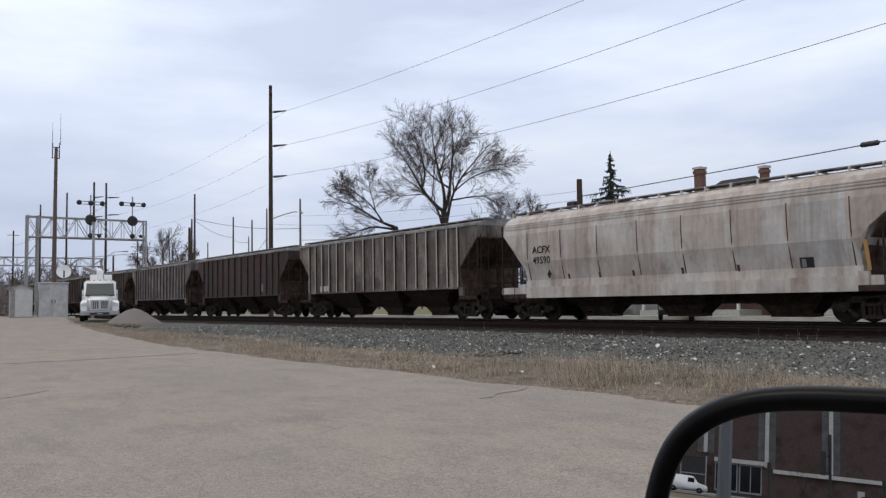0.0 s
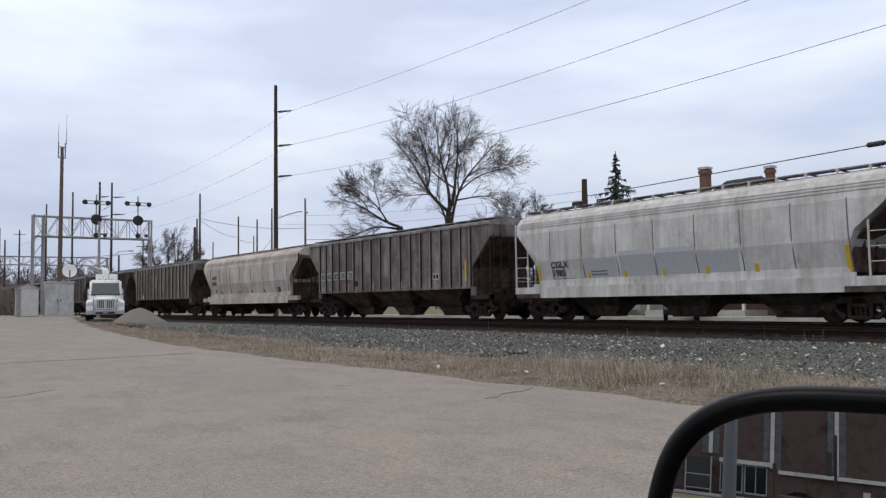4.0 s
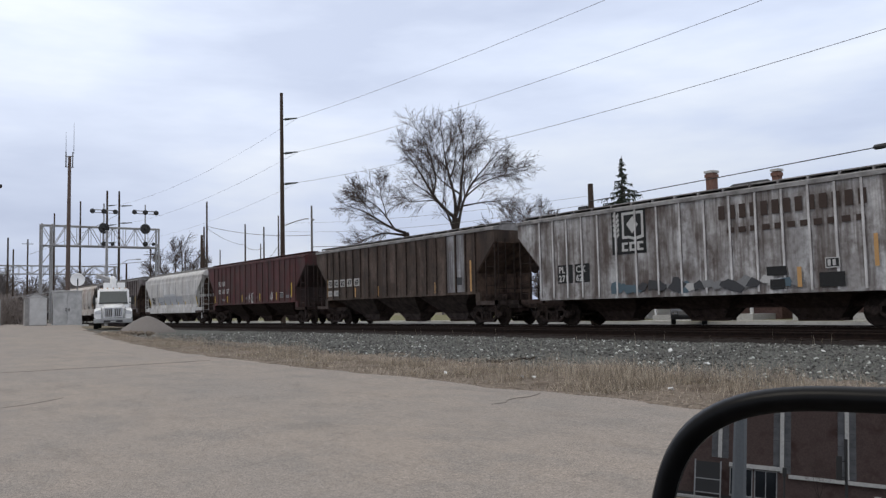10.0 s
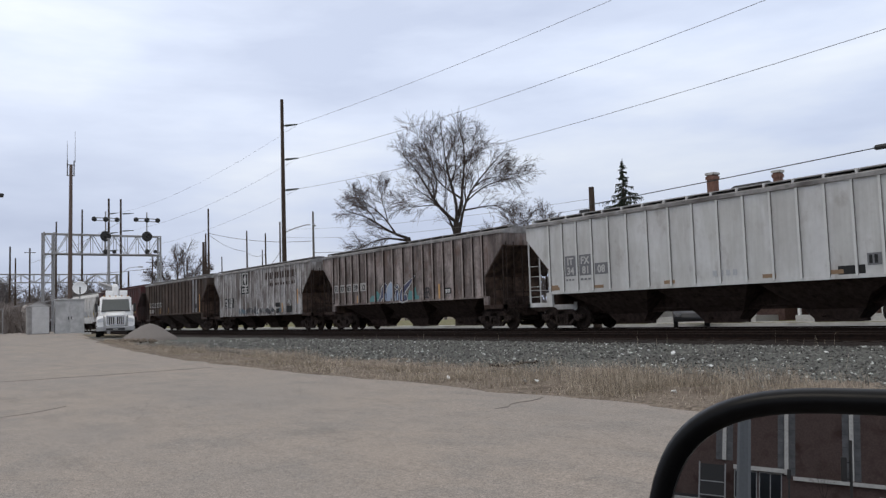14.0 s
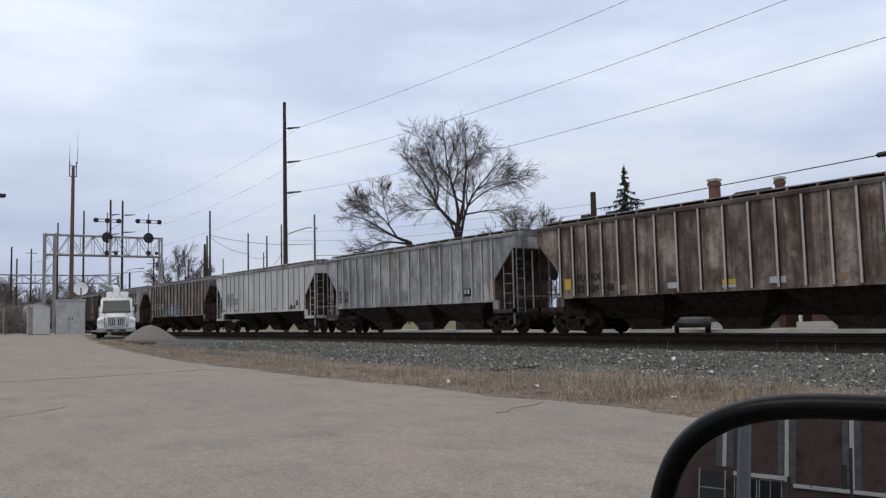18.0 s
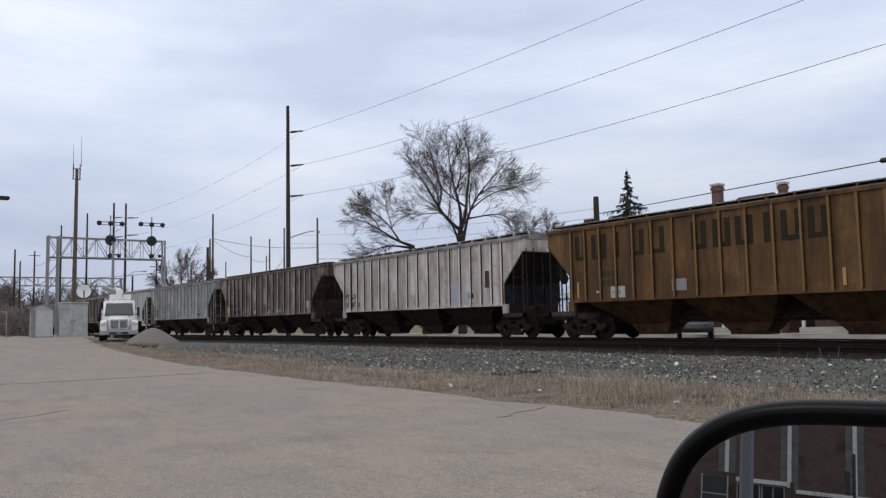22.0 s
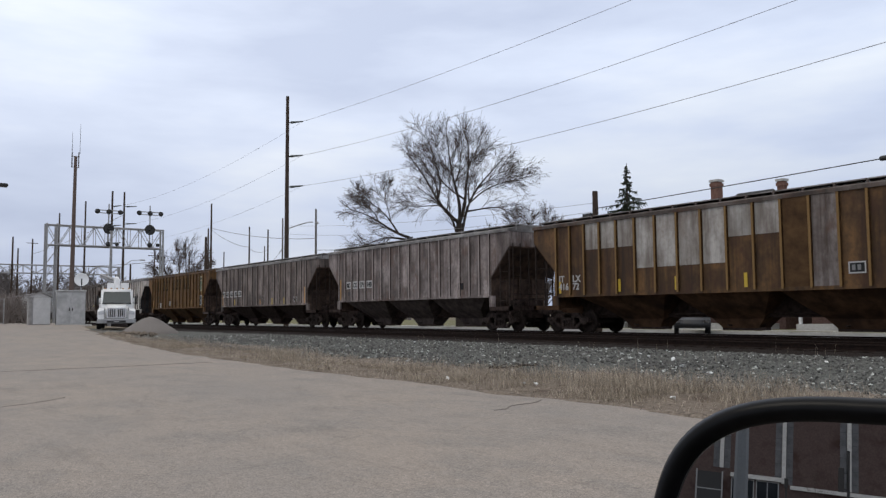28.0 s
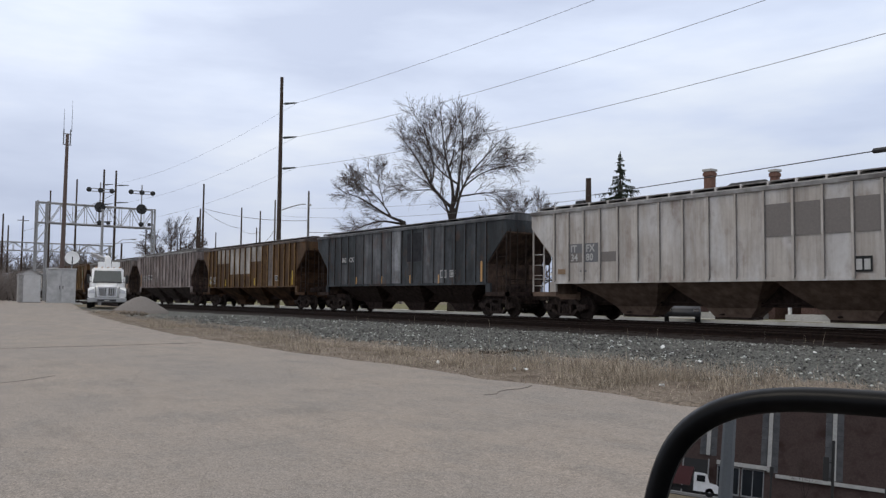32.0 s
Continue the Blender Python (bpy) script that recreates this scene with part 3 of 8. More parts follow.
def conform(spec, x, w, z, h):
    """A thin coat of paint that lies on the side sheet."""
    if spec["kind"] != "smooth":
        return boxes((x, x + w, -1.606, -1.602, z, z + h))
    bm = bmesh.new()
    zs = sorted({z, z + h, *[q for _, q in SMOOTH_SIDE if z < q < z + h]})
    rows = [[bm.verts.new((xx, -side_at(q) - o, q)) for xx, o in ((x, 0.012), (x + w, 0.012), (x + w, -0.01), (x, -0.01))] for q in zs]
    for a, b in zip(rows, rows[1:]):
        for i in range(4):
            bm.faces.new((a[i], a[(i + 1) % 4], b[(i + 1) % 4], b[i]))
    bm.faces.new(rows[0][::-1])
    bm.faces.new(rows[-1])
    bmesh.ops.recalc_face_normals(bm, faces=bm.faces[:])
    return bm


def rib_x(spec, half, i):
    """Where rib number i stands: the ribs draw together towards the ends of the car."""
    u = -1 + 2 * i / (spec.get("ribs", 17) - 1)
    return (half - 0.06) * (u + 0.13 * math.sin(math.pi * u) / math.pi)


def side_marks(car, y, half, hsid, spec):
    """Painted marks, patches and lettering on the side that faces the lot."""
    made = []

    def mk(name, bm, material, parent):
        made.append(part(name, bm, material, parent))

    for layer, it in enumerate(spec.get("marks", ())):
        # every coat of paint lies a little over the one before
        for ob in made:
            ob.matrix_basis = Matrix.Translation((0, -0.0013 * (layer - 1), 0)) @ ob.matrix_basis
        made.clear()
        kind = it[0]
        if kind == "patch":
            _, x, z, w, h, m = it
            mk("paint_patch", conform(spec, x, w, z, h), m, car)
        elif kind == "text":
            _, x, z, size, s, m = it
            me = letters(s, size)
            me.materials.append(m)
            ob = new("lettering", me)
            ob.parent = car
            made.append(ob)
            tilt = 0
            if spec["kind"] == "smooth":
                tilt = -math.degrees(math.atan2(side_at(z + size) - side_at(z), size))
            ob.matrix_basis = pose(x, -(side_at(z) if spec["kind"] == "smooth" else -y) - 0.014, z, -tilt, 0, 0)
        elif kind == "panel":
            # lettering centred in the panel between two ribs
            _, i, z, size, s, m = it
            x = rib_x(spec, half, i) + 0.10
            pitch = rib_x(spec, half, i + 1) - x + 0.10
            me = letters(s, size)
            wide = max(v.co.x for v in me.vertices)
            k = min(1.0, (pitch - 0.22) / wide)
            me.transform(Matrix.Diagonal((k, 1, 1, 1)))
            me.materials.append(m)
            ob = new("lettering", me)
            ob.parent = car
            made.append(ob)
            ob.matrix_basis = pose(x + 0.01, y - 0.012, z)
        elif kind == "bars":
            _, x, z, w, h, n, m = it
            step = w / n
            for i in range(n):
                mk("stencil_bar", conform(spec, x + i * step, step * 0.62, z, h), m, car)
        elif kind == "plates":
            _, i0, z, size, words, mp, mt = it
            for k, word in enumerate(words):
                x = rib_x(spec, half, i0 + k)
                pitch = rib_x(spec, half, i0 + k + 1) - x
                if mp:
                    mk("number_panel", boxes((x + 0.10, x + pitch - 0.10, y - 0.006, y - 0.002, z - 0.07, z + size * 0.72 + 0.07)), mp, car)
                me = letters(word, size)
                wide = max(v.co.x for v in me.vertices)
                kx = min(1.0, (pitch - 0.34) / wide)
                me.transform(Matrix.Translation((x + pitch / 2 - wide * kx / 2, y - 0.013, z)) @ Matrix.Diagonal((kx, 1, 1, 1)))
                me.materials.append(mt)
                ob = new("lettering", me)
                ob.parent = car
                made.append(ob)
        elif kind == "tall":
            # upright bars stand for the big worn letters: two for a wide one, one for a narrow one
            _, spots, z, h, m = it
            for x, w in spots:
                for dx in ((0.0, w - 0.22) if w > 0.4 else (0.0,)):
                    mk("stencil_bar", boxes((x + dx, x + dx + 0.22, y - 0.006, y - 0.002, z, z + h)), m, car)
                if w > 0.4:
                    mk("stencil_bar", boxes((x + 0.22, x + w - 0.22, y - 0.006, y - 0.002, z, z + 0.16)), m, car)
        elif kind == "panelpatch":
            _, i, z, h, m = it
            mk("paint_patch", boxes((rib_x(spec, half, i) + 0.06, rib_x(spec, half, i + 1) - 0.06, y - 0.006, y - 0.002, z, z + h)), m, car)
        elif kind == "poly":
            _, x, z, pts, m = it[:5]
            bm = bmesh.new()
            prism(bm, [(x + u, z + v) for u, v in pts], "y", y - it[5] if len(it) > 5 else y - 0.008, y - 0.003)
            mk(it[6] if len(it) > 6 else "painted_shape", bm, m, car)
        elif kind == "ring":
            _, x, z, r, m = it
            bm = bmesh.new()
            lathe(bm, [(r * 0.98, y - 0.012), (r, y - 0.010), (r, y - 0.004)], "y", 20, (x, 0, z))
            mk("painted_disc", bm, m, car)
    for ob in made:
        ob.matrix_basis = Matrix.Translation((0, -0.0013 * (len(spec["marks"]) - 1), 0)) @ ob.matrix_basis


def hopper(spec):
    L = spec["length"]
    paint = spec["paint"]
    rib_paint = spec.get("ribs_paint", RIBS.get(paint.name, paint))
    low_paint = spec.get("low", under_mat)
    car = thing("hopper_car", pose(0, TRAIN_Y, RAIL_Z), spec["label"], "freight car", "cars of the grain train")
    CARS.append((car, spec["x"]))
    smooth = spec["kind"] == "smooth"
    hl = L / 2 - 0.79               # half length of the roof
    cut = hl - (1.40 if smooth else 1.31)   # where the full-height side sheet ends
    W, top, low = 1.60, spec.get("top", 4.24), spec.get("low_z", 1.46)
    eave_z, toe_z = 3.70, 2.38      # the slope sheet's upper and lower edge
    deck = 0.92                     # underside of the end deck
    # ladders and slopes default dark, with the end recess's shade in their colour
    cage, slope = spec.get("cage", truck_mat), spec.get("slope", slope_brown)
    # body shell
    bm = bmesh.new()
    if not smooth:
        prism(bm, [(-hl, top), (hl, top), (hl, eave_z), (cut, toe_z), (cut, low), (-cut, low), (-cut, toe_z), (-hl, eave_z)], "y", -W, W)
    else:
        prof = [SMOOTH_SIDE[0], SMOOTH_SIDE[1], (1.585, 2.4), (1.595, 2.7), (1.60, 3.0), (1.592, 3.3), *SMOOTH_SIDE[4:]]
        ring = [(-a, b) for a, b in prof] + [(a, b) for a, b in reversed(prof)]

        def reach(z):
            """Half length at a height: the ends lean in below the roof."""
            if z > 3.7:
                return hl - 0.10 - 0.5 * max(0, (z - 3.9)) ** 2
            return hl - 0.10 - 1.34 * smooth01((3.75 - z) / 1.5)
        rows, n = [], 12
        for k in range(n + 1):
            f = -1 + 2 * k / n
            rows.append([bm.verts.new((f * reach(z), yy, z)) for yy, z in ring])
        m = len(ring)
        for a, b in zip(rows, rows[1:]):
            for i in range(m):
                bm.faces.new((a[i], a[(i + 1) % m], b[(i + 1) % m], b[i]))
        bm.faces.new(rows[0])
        bm.faces.new(rows[-1])
        bmesh.ops.recalc_face_normals(bm, faces=bm.faces[:])
    part("body", bm, paint, car, "", False)
    half = 1.25 if smooth else 1.57
    for s in (-1, 1):
        # sooty slope sheet under the end of the bin, darkened with its shade, and the cross plate over the bogie
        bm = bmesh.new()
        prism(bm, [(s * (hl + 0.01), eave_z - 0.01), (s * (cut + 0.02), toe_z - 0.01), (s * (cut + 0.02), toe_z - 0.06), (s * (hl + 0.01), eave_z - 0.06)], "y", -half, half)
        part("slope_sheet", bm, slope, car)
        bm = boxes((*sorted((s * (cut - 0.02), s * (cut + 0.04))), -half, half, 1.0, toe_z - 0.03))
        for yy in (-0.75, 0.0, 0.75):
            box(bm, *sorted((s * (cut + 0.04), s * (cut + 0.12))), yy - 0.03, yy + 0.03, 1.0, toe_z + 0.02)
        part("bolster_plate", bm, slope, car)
        # draft sill, deck edges and end sill
        bm = boxes((*sorted((s * (cut - 0.2), s * (hl + 0.02))), -0.33, 0.33, 0.76, 1.10))
        xa, xb = sorted((s * (cut - 0.1), s * (hl + 0.05)))
        box(bm, xa, xb, -W, -W + 0.12, deck, deck + 0.17)
        box(bm, xa, xb, W - 0.12, W, deck, deck + 0.17)
        xa, xb = sorted((s * (hl - 0.1), s * (hl + 0.05)))
        box(bm, xa, xb, -W, W, deck, deck + 0.17)
        part("end_sill", bm, spec.get("sill", low_paint), car)
        xg, xh = sorted((s * (cut - 0.10), s * (cut + 0.22)))
        part("jacking_bracket", boxes((xg, xh, -W - 0.01, -W + 0.10, deck + 0.17, low + 0.02)), spec.get("sill", paint), car)
        # side ladder: two stiles and wide rungs between bolster and corner
        for yy in (-1.55, 1.55):
            bm = bmesh.new()
            x0, x1 = s * (cut + 0.62), s * (hl - 0.06)
            foot = 0.45 if (yy < 0) == (s > 0) else deck
            tube(bm, (x0, yy, deck), (x0, yy, toe_z + 0.55), 0.032, n=6)
            tube(bm, (x1, yy, foot), (x1, yy, eave_z + 0.3), 0.04, n=6)
            for k in range(5):
                zr_ = deck + 0.42 + 0.42 * k
                if zr_ < toe_z + 0.55:
                    tube(bm, (x0, yy, zr_), (x1, yy, zr_), 0.013, n=5)
            part("side_ladder", bm, cage, car)
        # end ladder, posts and a grab rail across the end
        l2 = part("end_ladder", ladder_bm(2.9, along="y"), cage, car)
        l2.matrix_basis = pose(s * (hl + 0.06), -1.45 if s > 0 else 1.03, deck)
        for yy in (-0.45, 0.5):
            part("end_post", tubes(((s * (hl - 0.05), yy, deck + 0.1), (s * (hl - 0.05), yy, eave_z + 0.05), 0.035), n=6), cage, car)
        part("end_rail", tubes(((s * (hl - 0.02), -1.5, 1.62), (s * (hl - 0.02), 1.5, 1.62), 0.022), n=6), cage, car)
        # brake gear on the deck at one end
        if s > 0:
            bm = bmesh.new()
            lathe(bm, [(0.10, -0.03), (0.24, -0.02), (0.26, 0.0), (0.24, 0.03)], "x", 18)
            hw = part("brake_wheel", bm, truck_mat, car)
            hw.matrix_basis = pose(hl + 0.12, 0.65, 2.55)
            bm = bmesh.new()
            tube(bm, (cut + 0.25, -0.6, 1.22), (cut + 0.95, -0.6, 1.22), 0.16, n=12)
            part("air_tank", bm, truck_mat, car)
        bm = bmesh.new()
        pts = [Vector((s * (hl + 0.1), 0.3, 0.8)), Vector((s * (hl + 0.3), 0.32, 0.45)), Vector((s * (hl + 0.5), 0.3, 0.36)), Vector((s * (L / 2), 0.28, 0.45))]
        for a, b in zip(pts, pts[1:]):
            tube(bm, a, b, 0.03, n=6)
        part("air_hose", bm, rubber, car)
        # coupler and its shank
        xc = s * (L / 2)
        bm = boxes((min(s * hl, xc - s * 0.15), max(s * hl, xc - s * 0.15), -0.10, 0.10, 0.78, 0.98))
        box(bm, *sorted((xc - s * 0.28, xc + s * 0.03)), -0.17, 0.13, 0.72, 1.02, bevel=0.03)
        part("coupler", bm, truck_mat, car)
    # three bays that narrow to gates on the centre line
    nb = spec.get("bays", 3)
    pitch = 4.05 if nb == 3 else 2 * (cut - 1.1) / nb
    for i in range(nb):
        cx = pitch * (i - (nb - 1) / 2)
        out0 = 2.5 if i == 0 else pitch / 2 - 0.12
        out1 = 2.5 if i == nb - 1 else pitch / 2 - 0.12
        top_y = 1.36 if smooth else 1.52
        bm = bmesh.new()
        q = []
        for a, b, hy, z in ((out0, out1, top_y, low + 0.02), (1.42, 1.42, 0.98, 0.98), (0.97, 0.97, 0.46, 0.56), (0.68, 0.68, 0.34, 0.25)):
            q.append([bm.verts.new((cx + (-a if sx < 0 else b), sy * hy, z)) for sx, sy in ((-1, -1), (1, -1), (1, 1), (-1, 1))])
        for a, c in zip(q, q[1:]):
            for k in range(4):
                bm.faces.new((a[k], a[(k + 1) % 4], c[(k + 1) % 4], c[k]))
        bm.faces.new(q[0])
        bm.faces.new(q[-1][::-1])
        bmesh.ops.recalc_face_normals(bm, faces=bm.faces[:])
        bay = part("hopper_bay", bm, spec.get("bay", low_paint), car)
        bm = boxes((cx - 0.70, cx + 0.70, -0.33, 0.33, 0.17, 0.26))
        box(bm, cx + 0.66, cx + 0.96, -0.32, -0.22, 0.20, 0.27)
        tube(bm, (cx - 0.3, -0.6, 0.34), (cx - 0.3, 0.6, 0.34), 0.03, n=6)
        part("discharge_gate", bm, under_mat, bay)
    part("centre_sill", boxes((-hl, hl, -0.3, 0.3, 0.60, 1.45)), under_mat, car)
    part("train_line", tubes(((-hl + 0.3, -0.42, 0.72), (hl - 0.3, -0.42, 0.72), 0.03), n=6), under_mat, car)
    # side sill
    if smooth:
        bm = boxes((-hl, hl, -W + 0.03, -W + 0.16, 0.92, low - 0.10), (-hl, hl, W - 0.16, W - 0.03, 0.92, low - 0.10), (-cut, cut, -W + 0.16, -W + 0.34, low - 0.16, low + 0.18), (-cut, cut, W - 0.34, W - 0.16, low - 0.16, low + 0.18))
        part("side_sill", bm, paint, car)
    else:
        bm = boxes((-cut - 0.02, cut + 0.02, -W - 0.03, -W + 0.05, low - 0.05, low + 0.07), (-cut - 0.02, cut + 0.02, W - 0.05, W + 0.03, low - 0.05, low + 0.07))
        part("side_sill", bm, spec.get("sill_paint", paint), car)
    # roof, hatches and running boards
    bm = bmesh.new()
    if not smooth:
        prism(bm, [(-W - 0.06, top - 0.03), (-W - 0.06, top + 0.09), (-0.75, top + 0.28), (0, top + 0.31), (0.75, top + 0.28), (W + 0.06, top + 0.09), (W + 0.06, top - 0.03)], "x", -hl - 0.02, hl + 0.02)
    else:
        prism(bm, [(-0.62, 4.40), (-0.5, 4.47), (0, 4.50), (0.5, 4.47), (0.62, 4.40)], "x", -hl + 0.2, hl - 0.2)
    part("roof", bm, spec.get("roof", roof_dust_and_sky), car)
    zr, out_y = (top + 0.29, 1.15) if not smooth else (4.54, 0.82)
    for sy in (-1, 1):
        ya, yb = sorted((sy * out_y, sy * (out_y - 0.46)))
        part("running_board", boxes((-hl - 0.05, hl + 0.05, ya, yb, zr, zr + 0.035)), spec.get("board", roof_dust_and_sky), car)
    k = int(2 * hl / 0.95)
    first = None
    for i in range(k + 1):
        m = pose(-hl + 2 * hl * i / k, 0, 0)
        if first is None:
            e = out_y + 0.03
            bm = boxes((-0.03, 0.03, -e, e, zr - 0.04, zr), (-0.03, 0.03, -e - 0.05, -e, zr - 0.24, zr + 0.02), (-0.03, 0.03, e, e + 0.05, zr - 0.24, zr + 0.02))
            first = part("board_bracket", bm, paint if spec.get("railed", smooth) else spec.get("roof", roof_dust_and_sky), car)
            first.matrix_basis = m
        else:
            part_copy(first, car, m)
    bm = boxes((-hl + 0.9, hl - 0.9, -0.26, 0.26, zr - 0.2, zr - 0.02), bevel=0.04)
    part("hatch_trough", bm, spec.get("roof", paint), car)
    # ribs or weld seams down both sides
    if not smooth:
        n = spec.get("ribs", 17)
        rib = None
        for sgn in (-1, 1):
            for i in range(n):
                x = rib_x(spec, cut, i)
                m = pose(x, sgn * W, 0, 0, 0, 0 if sgn < 0 else 180)
                if rib is None:
                    bm = bmesh.new()
                    d = spec.get("rib_depth", 0.095)
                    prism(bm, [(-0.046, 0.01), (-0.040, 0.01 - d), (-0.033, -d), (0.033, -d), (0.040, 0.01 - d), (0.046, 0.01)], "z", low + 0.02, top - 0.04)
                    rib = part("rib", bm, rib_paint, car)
                    # rib side walls take a flank colour that paints in their shade
                    rib.data.materials.append(spec.get("flank", rib_shade))
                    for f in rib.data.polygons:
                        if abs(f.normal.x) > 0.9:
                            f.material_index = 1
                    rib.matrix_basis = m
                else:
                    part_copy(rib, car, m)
    else:
        for x in spec["seams"]:
            bm = bmesh.new()
            zs = [low - 0.06, 2.0, 2.6, 3.1, 3.6]
            ys = [-side_at(z) - 0.004 for z in zs]
            for k in range(4):
                tube(bm, (x - (zs[k] - 2.4) * 0.02, ys[k], zs[k]), (x - (zs[k + 1] - 2.4) * 0.02, ys[k + 1], zs[k + 1]), 0.020, n=5)
            part("weld_seam", bm, spec.get("seam", rust_dark), car)
        for zz in (3.78, 3.88, 3.97):
            part("roof_seam", boxes((-hl + 0.3, hl - 0.3, -side_at(zz) - 0.02, -side_at(zz) + 0.05, zz, zz + 0.03)), paint, car)
    side_marks(car, -W, cut, top, spec)
    bd = L / 2 - 2.15
    freight_truck(car, -bd)
    freight_truck(car, bd)
    return car


rust_dark = flat("brown rusty seam", (0.10, 0.06, 0.045), 0.9)
chalk = flat("white stencil paint", (0.48, 0.47, 0.45), 0.8)
ink = flat("black stencil paint", (0.03, 0.03, 0.03), 0.8)
yellow_tape = flat("yellow reflective tape", (0.56, 0.38, 0.03), 0.5)
dull_orange = flat("faded orange tape", (0.50, 0.28, 0.10), 0.6)
green_ink = flat("dark green paint", (0.026, 0.031, 0.019), 0.7)
grey_patch = flat("grey touch-up paint", (0.16, 0.16, 0.165), 0.7)
warm_patch = flat("warm grey touch-up paint", (0.185, 0.165, 0.15), 0.7)
pale_patch = flat("pale blue-grey touch-up paint", (0.42, 0.43, 0.445), 0.7)
white_patch = car_paint("pale grey repaint", (0.25, 0.25, 0.258), (0.38, 0.38, 0.388), 0.05, 0.3, 0.75, dark=(0.10, 0.09, 0.088), tone=1.0)
dull_plate = flat("dull white number panel", (0.40, 0.385, 0.365), 0.8)
teal = flat("teal spray paint", (0.09, 0.24, 0.24), 0.6)
violet = flat("violet spray paint", (0.055, 0.06, 0.115), 0.6)
skyblue = flat("light blue spray paint", (0.30, 0.37, 0.48), 0.6)

# colours: base, faded, then rust, grime, dirt runs
RIBS, P = {}, {}


def palette(key, name, base, fade, rust, grime, streak, **more):
    P[key] = car_paint(name, base, fade, rust, grime, streak, **more)
    lift = tuple(1.10 * c + 0.006 for c in fade)
    RIBS[P[key].name] = car_paint(name + " on ribs", lift, tuple(1.08 * c for c in lift), rust * 0.6, grime * 0.45, streak * 0.35, **{**more, "panels": 0.15})


palette("beige", "faded beige car paint", (0.60, 0.51, 0.44), (0.76, 0.68, 0.60), 0.08, 0.12, 0.20, pitch=2.3, panels=0.2, tone=0.76, dark=(0.16, 0.12, 0.10))
palette("tan", "dusty tan car paint", (0.30, 0.245, 0.21), (0.43, 0.36, 0.315), 0.3, 0.4, 0.55, panels=0.5)
palette("maroon", "dull maroon car paint", (0.062, 0.030, 0.029), (0.088, 0.045, 0.041), 0.15, 0.4, 0.5)
palette("darkgrey", "sooty grey car paint", (0.285, 0.237, 0.227), (0.385, 0.336, 0.33), 0.40, 0.35, 0.42, rust_colour=(0.085, 0.055, 0.042), tone=0.68)
palette("white", "off-white car paint", (0.72, 0.695, 0.66), (0.82, 0.805, 0.775), 0.06, 0.15, 0.25, dark=(0.20, 0.185, 0.17), pitch=2.0, panels=0.12, tone=0.82)
palette("red", "oxide red car paint", (0.125, 0.032, 0.034), (0.158, 0.044, 0.045), 0.08, 0.35, 0.35, panels=0.25)
palette("brown", "dark brown weathered paint", (0.106, 0.069, 0.052), (0.188, 0.132, 0.103), 0.4, 0.4, 0.5, dark=(0.028, 0.022, 0.018), rust_colour=(0.065, 0.036, 0.024), tone=0.62)
palette("rustwhite", "rust-streaked white paint", (0.62, 0.60, 0.58), (0.80, 0.78, 0.76), 0.62, 0.35, 0.65, dark=(0.085, 0.065, 0.055), rust_colour=(0.070, 0.047, 0.037), tone=0.74, panels=0.45)
palette("greybrown", "grey-brown weathered paint", (0.345, 0.28, 0.258), (0.475, 0.403, 0.376), 0.3, 0.4, 0.55, panels=0.45, dark=(0.055, 0.043, 0.038), tone=0.78)
palette("cream", "clean cream-white paint", (0.70, 0.69, 0.66), (0.80, 0.80, 0.77), 0.02, 0.10, 0.15, dark=(0.3, 0.29, 0.27), panels=0.1, tone=0.74)
palette("lightgrey", "pale grey car paint", (0.46, 0.48, 0.48), (0.60, 0.62, 0.62), 0.45, 0.25, 0.35, rust_colour=(0.20, 0.12, 0.07), tone=0.74, panels=0.2)
palette("rustbeige", "beige paint with brown rust", (0.42, 0.325, 0.265), (0.60, 0.50, 0.425), 0.60, 0.4, 0.60, dark=(0.040, 0.029, 0.023), rust_colour=(0.062, 0.034, 0.022), panels=0.6, tone=0.64)
palette("palewhite", "grubby white car paint", (0.68, 0.61, 0.54), (0.80, 0.745, 0.685), 0.25, 0.22, 0.38, dark=(0.15, 0.11, 0.085), tone=0.98, panels=0.25, rust_colour=(0.16, 0.10, 0.07))
palette("mustard", "mustard yellow car paint", (0.25, 0.120, 0.036), (0.31, 0.16, 0.05), 0.35, 0.35, 0.5, dark=(0.055, 0.033, 0.019), tone=0.64, panels=0.4)
palette("warmgrey", "warm grey weathered paint", (0.36, 0.277, 0.24), (0.50, 0.41, 0.363), 0.30, 0.42, 0.55, panels=0.6, rust_colour=(0.09, 0.06, 0.046))
palette("slate", "dark greenish slate paint", (0.055, 0.065, 0.070), (0.10, 0.11, 0.12), 0.2, 0.35, 0.4, dark=(0.022, 0.022, 0.022), panels=0.7)
palette("ochre", "rusty ochre car paint", (0.17, 0.086, 0.034), (0.24, 0.125, 0.042), 0.5, 0.4, 0.55, dark=(0.035, 0.023, 0.017), rust_colour=(0.07, 0.035, 0.022), tone=0.72)
palette("rustroof", "rusty brown roof paint", (0.13, 0.10, 0.085), (0.24, 0.20, 0.175), 0.4, 0.4, 0.3, dark=(0.04, 0.03, 0.025))
palette("sandwhite", "sandy white car paint", (0.66, 0.60, 0.535), (0.78, 0.725, 0.66), 0.15, 0.12, 0.3, dark=(0.22, 0.18, 0.15), tone=0.74, panels=0.15)
slate_pale = car_paint("chalky grey slate paint", (0.10, 0.102, 0.106), (0.165, 0.168, 0.174), 0.2, 0.3, 0.4, dark=(0.03, 0.03, 0.032), tone=0.95)
